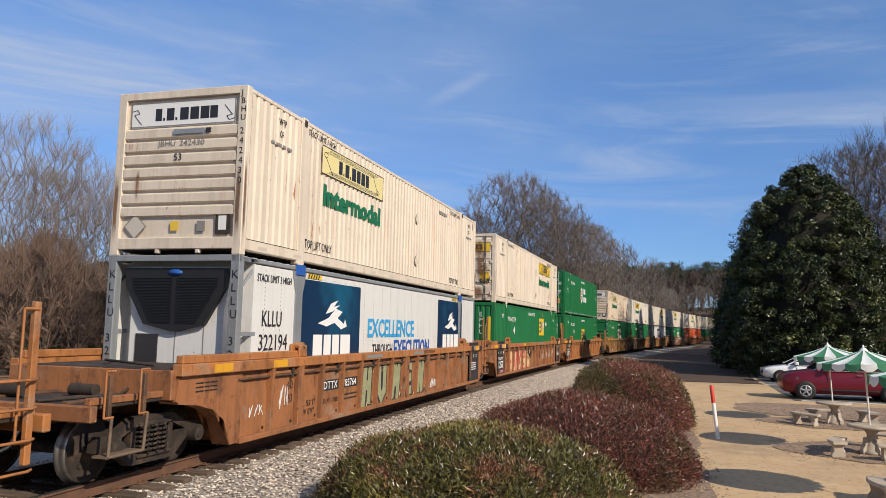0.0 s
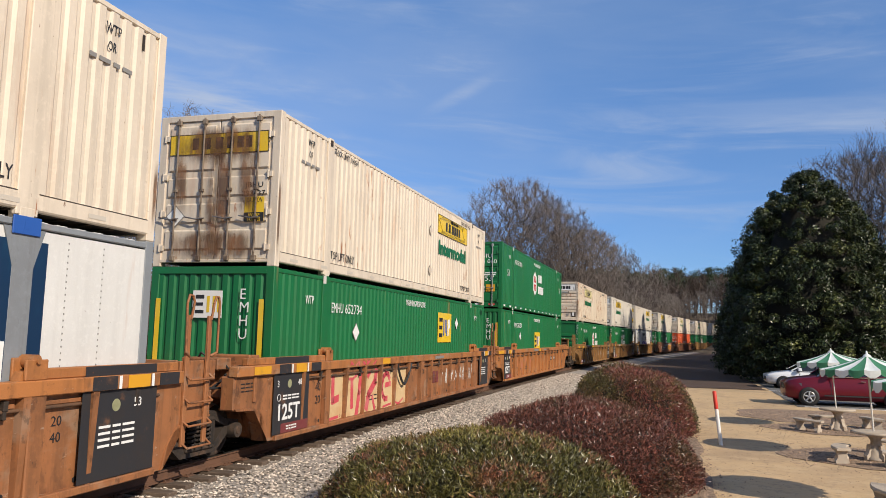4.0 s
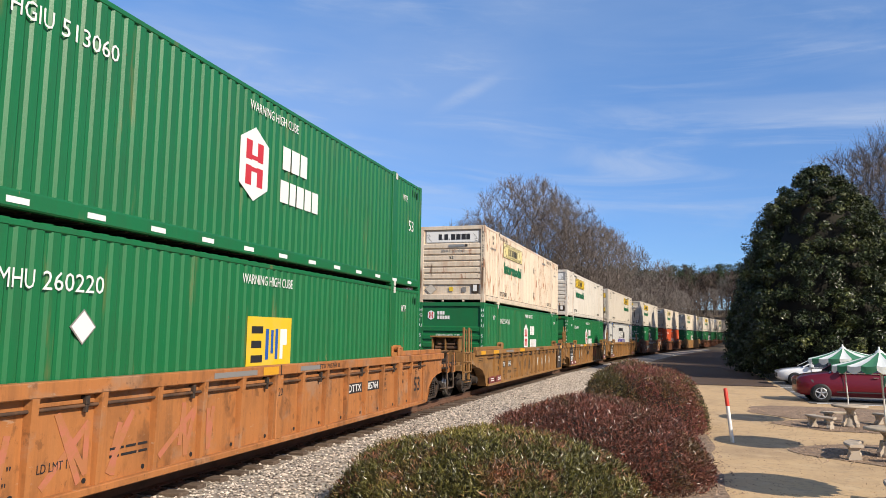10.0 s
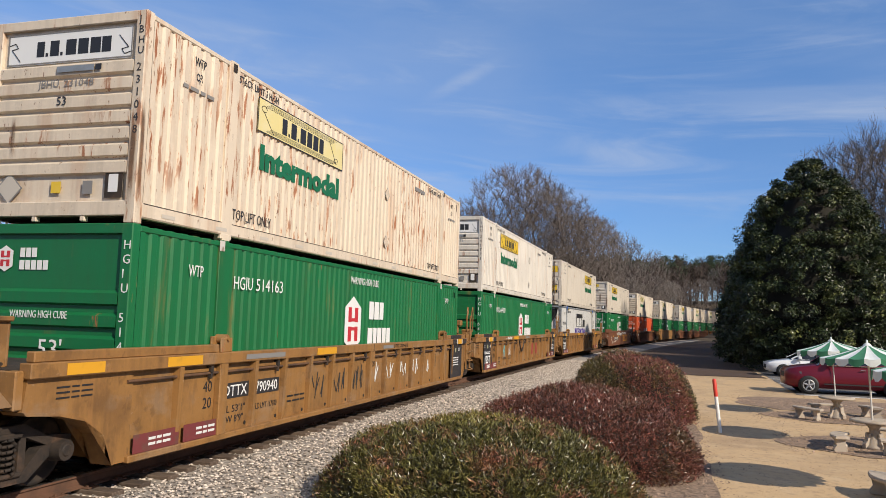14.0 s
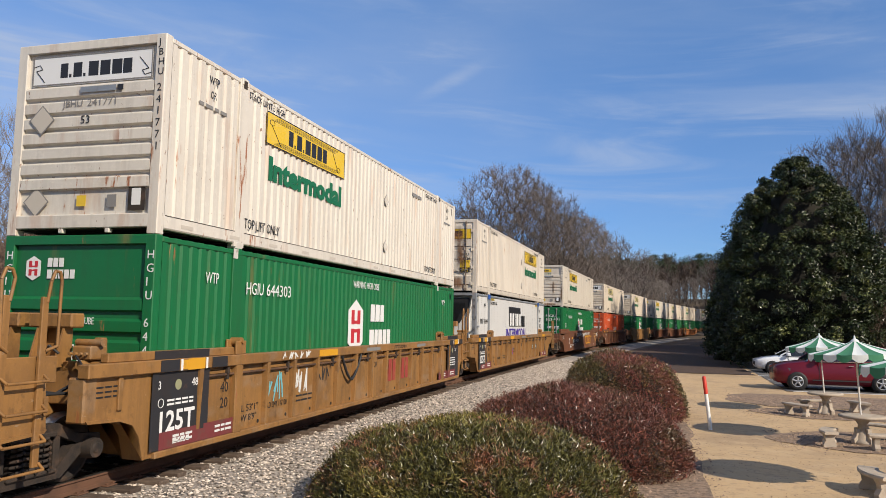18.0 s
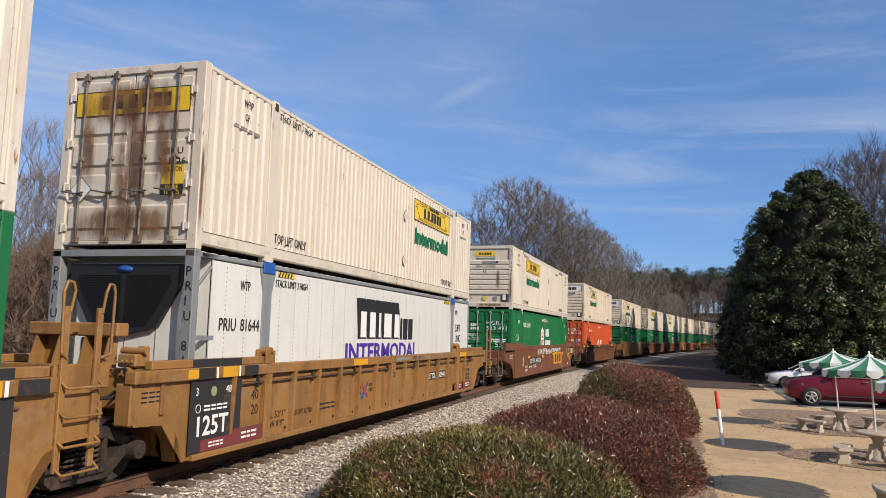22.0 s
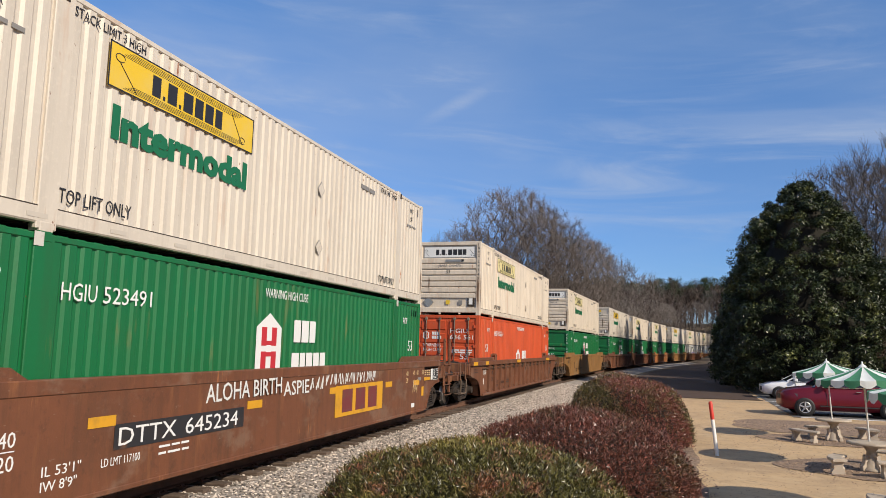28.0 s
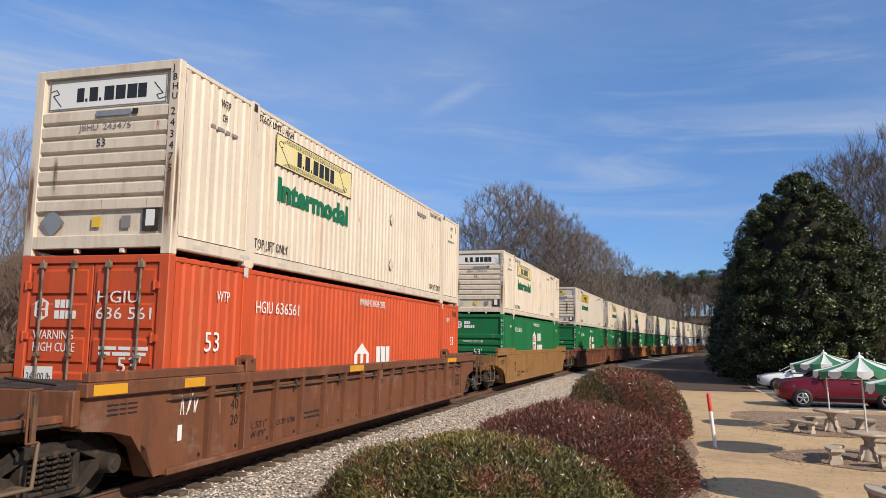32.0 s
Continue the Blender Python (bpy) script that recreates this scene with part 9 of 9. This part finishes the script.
def park():
    x, y = -30.2, 38.4
    p = thing("play_tower", "timber play tower with a green roof and slide", "playground", pose(x, y, ground_z(x, y), 0, 0, 20))
    for sx in (-1.0, 0.0, 1.0):
        for sy in (-0.8, 0.8):
            part("post", Geo().box(sx - 0.06, sx + 0.06, sy - 0.06, sy + 0.06, 0, 2.3, 0.01), M["play_wood"], p)
    part("deck", Geo().box(-1.05, 1.05, -0.85, 0.85, 0.9, 1.0), M["play_wood"], p)
    part("roof", Geo().extrude([(-1.3, 2.2), (1.3, 2.2), (0.0, 2.75)], "y", -1.0, 1.0), M["play_green"], p, "green gable roof")
    for k in range(9):
        part("baluster", Geo().box(-0.95 + 0.235 * k, -0.91 + 0.235 * k, -0.83, -0.79, 1.0, 1.7), M["play_wood"], p)
    part("slide", Geo().add([(1.0, -0.3, 1.0), (1.0, 0.3, 1.0), (2.8, 0.3, 0.15), (2.8, -0.3, 0.15), (1.0, -0.3, 0.94), (1.0, 0.3, 0.94), (2.8, 0.3, 0.09), (2.8, -0.3, 0.09)], [(0, 3, 2, 1), (4, 5, 6, 7), (0, 1, 5, 4), (2, 3, 7, 6), (0, 4, 7, 3), (1, 2, 6, 5)]), M["play_green"], p)
    for bx, by, mat, nm in ((-26.6, 27.6, M["play_green"], "green"), (-22.6, 31.4, M["play_green"], "green"), (-28.6, 25.2, M["post_red"], "red")):
        b = thing("litter_bin", nm + " plastic litter bin in the park", "bin", pose(bx, by, ground_z(bx, by)))
        part("barrel", Geo().lathe([(0.0, 0), (0.26, 0), (0.3, 0.85), (0.32, 0.87), (0.3, 0.9)], 16), mat, b)
        part("lid", Geo().lathe([(0.31, 0.9), (0.24, 1.02), (0.0, 1.07)], 16), mat, b)
    rnd = random.Random(2)
    s = thing("log_pile", "stack of split firewood logs", "firewood", pose(-29.6, 23.4, ground_z(-29.6, 23.4), 0, 0, 40))
    log = Geo().tube((0, -0.25, 0), (0, 0.25, 0), 0.09, 0.09, 9).mesh("log", M["log_end"])
    for r in range(7):
        for k in range(13 - r):
            part("log", log, None, s, "", pose(-1.2 + 0.19 * k + 0.095 * r + rnd.uniform(-0.02, 0.02), rnd.uniform(-0.06, 0.06), 0.09 + 0.16 * r, 0, rnd.uniform(0, 90)))
    h = thing("house", "pale sided house half hidden by shrubs", "house", pose(-36.5, 56, ground_z(-36.5, 56), 0, 0, 30))
    part("wall", Geo().box(-5, 5, -3.5, 3.5, 0, 3.6), M["house_wall"], h)
    part("roof", Geo().extrude([(-4.1, 3.5), (4.1, 3.5), (0, 5.6)], "x", -5.4, 5.4), M["house_roof"], h)
    for k in range(4):
        w = part("window", Geo().box(-0.5, 0.5, -3.54, -3.49, 1.1, 2.5), M["glass"], h, "", pose(-3.6 + 2.4 * k, 0, 0))
        part("frame", Geo().box(-0.58, 0.58, -3.56, -3.5, 1.02, 1.1).box(-0.58, 0.58, -3.56, -3.5, 2.5, 2.58).box(-0.58, -0.5, -3.56, -3.5, 1.1, 2.5).box(0.5, 0.58, -3.56, -3.5, 1.1, 2.5), M["sign_white"], w)
    lp = thing("park_lamp", "slim park lamp with a white globe", "lamp post", pose(-30.5, 27.0, ground_z(-30.5, 27)))
    part("pole", Geo().lathe([(0.09, 0), (0.06, 0.3), (0.045, 3.6)], 10), M["plastic"], lp)
    part("globe", Geo().lathe([(0.0, 3.6), (0.12, 3.63), (0.2, 3.8), (0.12, 3.97), (0.0, 4.0)], 14), M["sign_white"], lp)
    fence = thing("rail_fence", "low dark rail fence along the park", "fence")
    post = Geo().box(-0.04, 0.04, -0.04, 0.04, 0, 1.0).mesh("post", M["play_wood"])
    for k in range(26):
        fy = 18 + 1.6 * k
        fx = -19.5 + 0.01 * fy
        part("post", post, None, fence, "", pose(fx, fy, ground_z(fx, fy)))
    for z in (0.45, 0.9):
        part("rail", Geo().tube((-19.5 + 0.18, 18, ground_z(-19, 18) + z), (-19.5 + 0.58, 58, ground_z(-19, 58) + z), 0.03, 0.03, 6), M["play_wood"], fence)


park()


# ---- the train: each unit's place along the track, its wagon and its two boxes ----
def build_train():
    co, cr, cy, cb = M["car_orange"], M["car_rust"], M["car_yellow"], M["car_brown"]
    green, cream = M["green"], M["cream"]
    nice = {"spotted": ("cream steel container with rust spots and a yellow name board", M["cream_spot"], False), "gold": ("weathered cream steel container with a bright yellow name board", M["cream"], False), "cream": ("weathered cream steel container with a yellow name board", M["cream"], True), "clean": ("clean cream steel container with a yellow name board", M["cream_clean"], False),
            "rusty": ("rust-streaked cream steel container with a faded name board", M["cream_rusty"], True)}

    def make(kind, rev, number):
        if kind in nice:
            return cream_box(*nice[kind], rev, number)
        if kind == "hub":
            return plain_box("green corrugated container with a white and red badge", green, "hex", "ribbed", rev, number)
        if kind in ("emp", "empl"):
            return plain_box("green corrugated container with a yellow badge panel", green, "panel", "corrugated", rev, number, (10.2, 1.5) if kind == "emp" else (7.4, 1.05))
        if kind == "orange":
            return plain_box("orange-red corrugated container with a white badge", M["orange_box"], "hex", "ribbed", rev, number)
        if kind == "blue":
            return white_reefer("white refrigerated container with dark blue picture panels", "blue", rev, number)
        return white_reefer("white refrigerated container with black and purple lettering", "black", rev, number)
    first = {}

    def box(text, far):
        kind, rev, number = (text.split() + ["-", ""])[:3]
        if far and kind in first:
            return copy_thing(first[kind], pose(0, 0, 0))
        b = make(kind, rev == "r", number or "288134")
        if rev != "r":
            first[kind] = b
        return b
    # front of the boxes along the track at 0 s; wagon; lower box; upper box (an "r" turns a box about)
    A, C = "articulated", "coupled"
    units = [(-12.65, ("ribbed orange well car", co, "rib", A, C, False, True), "hub", "cream"),
             (11.03, ("rusty orange ribbed well car at the head of an articulated set", cr, "rib", C, A, False, False), "blue - 322194", "cream - 242430"),
             (30.83, ("rusty orange ribbed well car, middle unit, with graffiti", cr, "rib", A, A, False, False), "emp - 652734", "gold r 293437"),
             (50.36, ("rusty orange ribbed well car, last unit of its set", co, "rib", A, C, False, False), "empl - 260220", "hub r 513060"),
             (74.02, ("weathered yellow-orange ribbed well car with tall ladder posts", cy, "rib", C, A, True, False), "hub - 514163", "rusty - 231048"),
             (93.70, ("yellow ribbed well car, middle unit, with graffiti", cy, "rib", A, A, False, False), "hub - 644303", "spotted - 241771"),
             (113.35, ("yellow ribbed well car, last unit of its set", cy, "rib", A, C, False, True), "prime - 81644", "clean r 261226"),
             (137.08, ("brown smooth-sided well car with graffiti", cb, "smooth", C, C, False, True), "hub r 523491", "clean - 324035"),
             (160.83, ("dull brown ribbed well car", cb, "rib", C, C, False, False), "orange r 636561", "cream - 243475"),
             (184.85, ("yellow-brown smooth-sided well car", cy, "smooth", C, C, False, False), "hub", "cream")]
    s = 184.85
    tail = [("hub", "clean", cb, "rib"), ("hub", "cream", cb, "rib"), ("hub", "cream", co, "rib"), ("hub", "clean", cy, "rib"), ("prime", "cream", cb, "rib"), ("blue", "cream", co, "rib"),
            ("prime", "clean", cy, "rib"), ("emp", "cream", co, "rib"), ("hub", "clean", co, "rib"), ("prime", "cream", cy, "rib")]
    for k, (low, up, mat, style) in enumerate(tail):
        s += 23.8 if k % 3 == 0 else 19.75
        units.append((s, ("ribbed well car far down the train", mat, style, C if k % 3 == 0 else A, C if k % 3 == 2 else A, False, False), low, up))
    movers, wagons = [], {}
    for n, (s, (label, mat, style, fr, re, ft, rt), low, up) in enumerate(units):
        key = (mat.name, style, fr, re, ft, rt)
        if n > 9 and key in wagons:
            car = copy_thing(wagons[key], pose(0, 0, 0))
            wheelsets.extend(o for o in car.children_recursive if o.name.startswith("wheelset"))
        else:
            car = wagons[key] = well_car(label, mat, style, fr, re, ft, rt, co if mat is cr else None)
            stencils(car, style, M["ink_white"] if mat is cb and style == "smooth" else M["ink"])
        if n < 10:
            dress(n, car)
        tagged(car, label, "railway wagon", "wagons of the train")
        movers.append((car, s + HALF, 0.0, 0))
        if n in (1, 2, 4, 5):
            black_panel(car, 15.0, "", "53")
        if n in (2, 3, 5, 6):
            black_panel(car, -0.15, "125T", "48")
        for kind, z in ((low, FLOOR), (up, FLOOR + TALL)):
            b = box(kind, n > 9)
            tagged(b, group="containers on the train")
            movers.append((b, s + HALF, z, 180 if " r" in kind else 0))
    return movers


movers = build_train()


def motions():
    times = [0.5 * k for k in range(65)]
    for ob, s, z, turn in movers:
        walk(ob, [(t, on_track(s - run(t), z) @ pose(0, 0, 0, 0, 0, turn)) for t in times])
    spin = [4 * k / FPS for k in range(241)]
    for w in wheelsets:
        at = w.matrix_basis.translation.copy()
        walk(w, [(t, Matrix.Translation(at) @ Matrix.Rotation(run(t) / 0.42, 4, "X")) for t in spin])


motions()
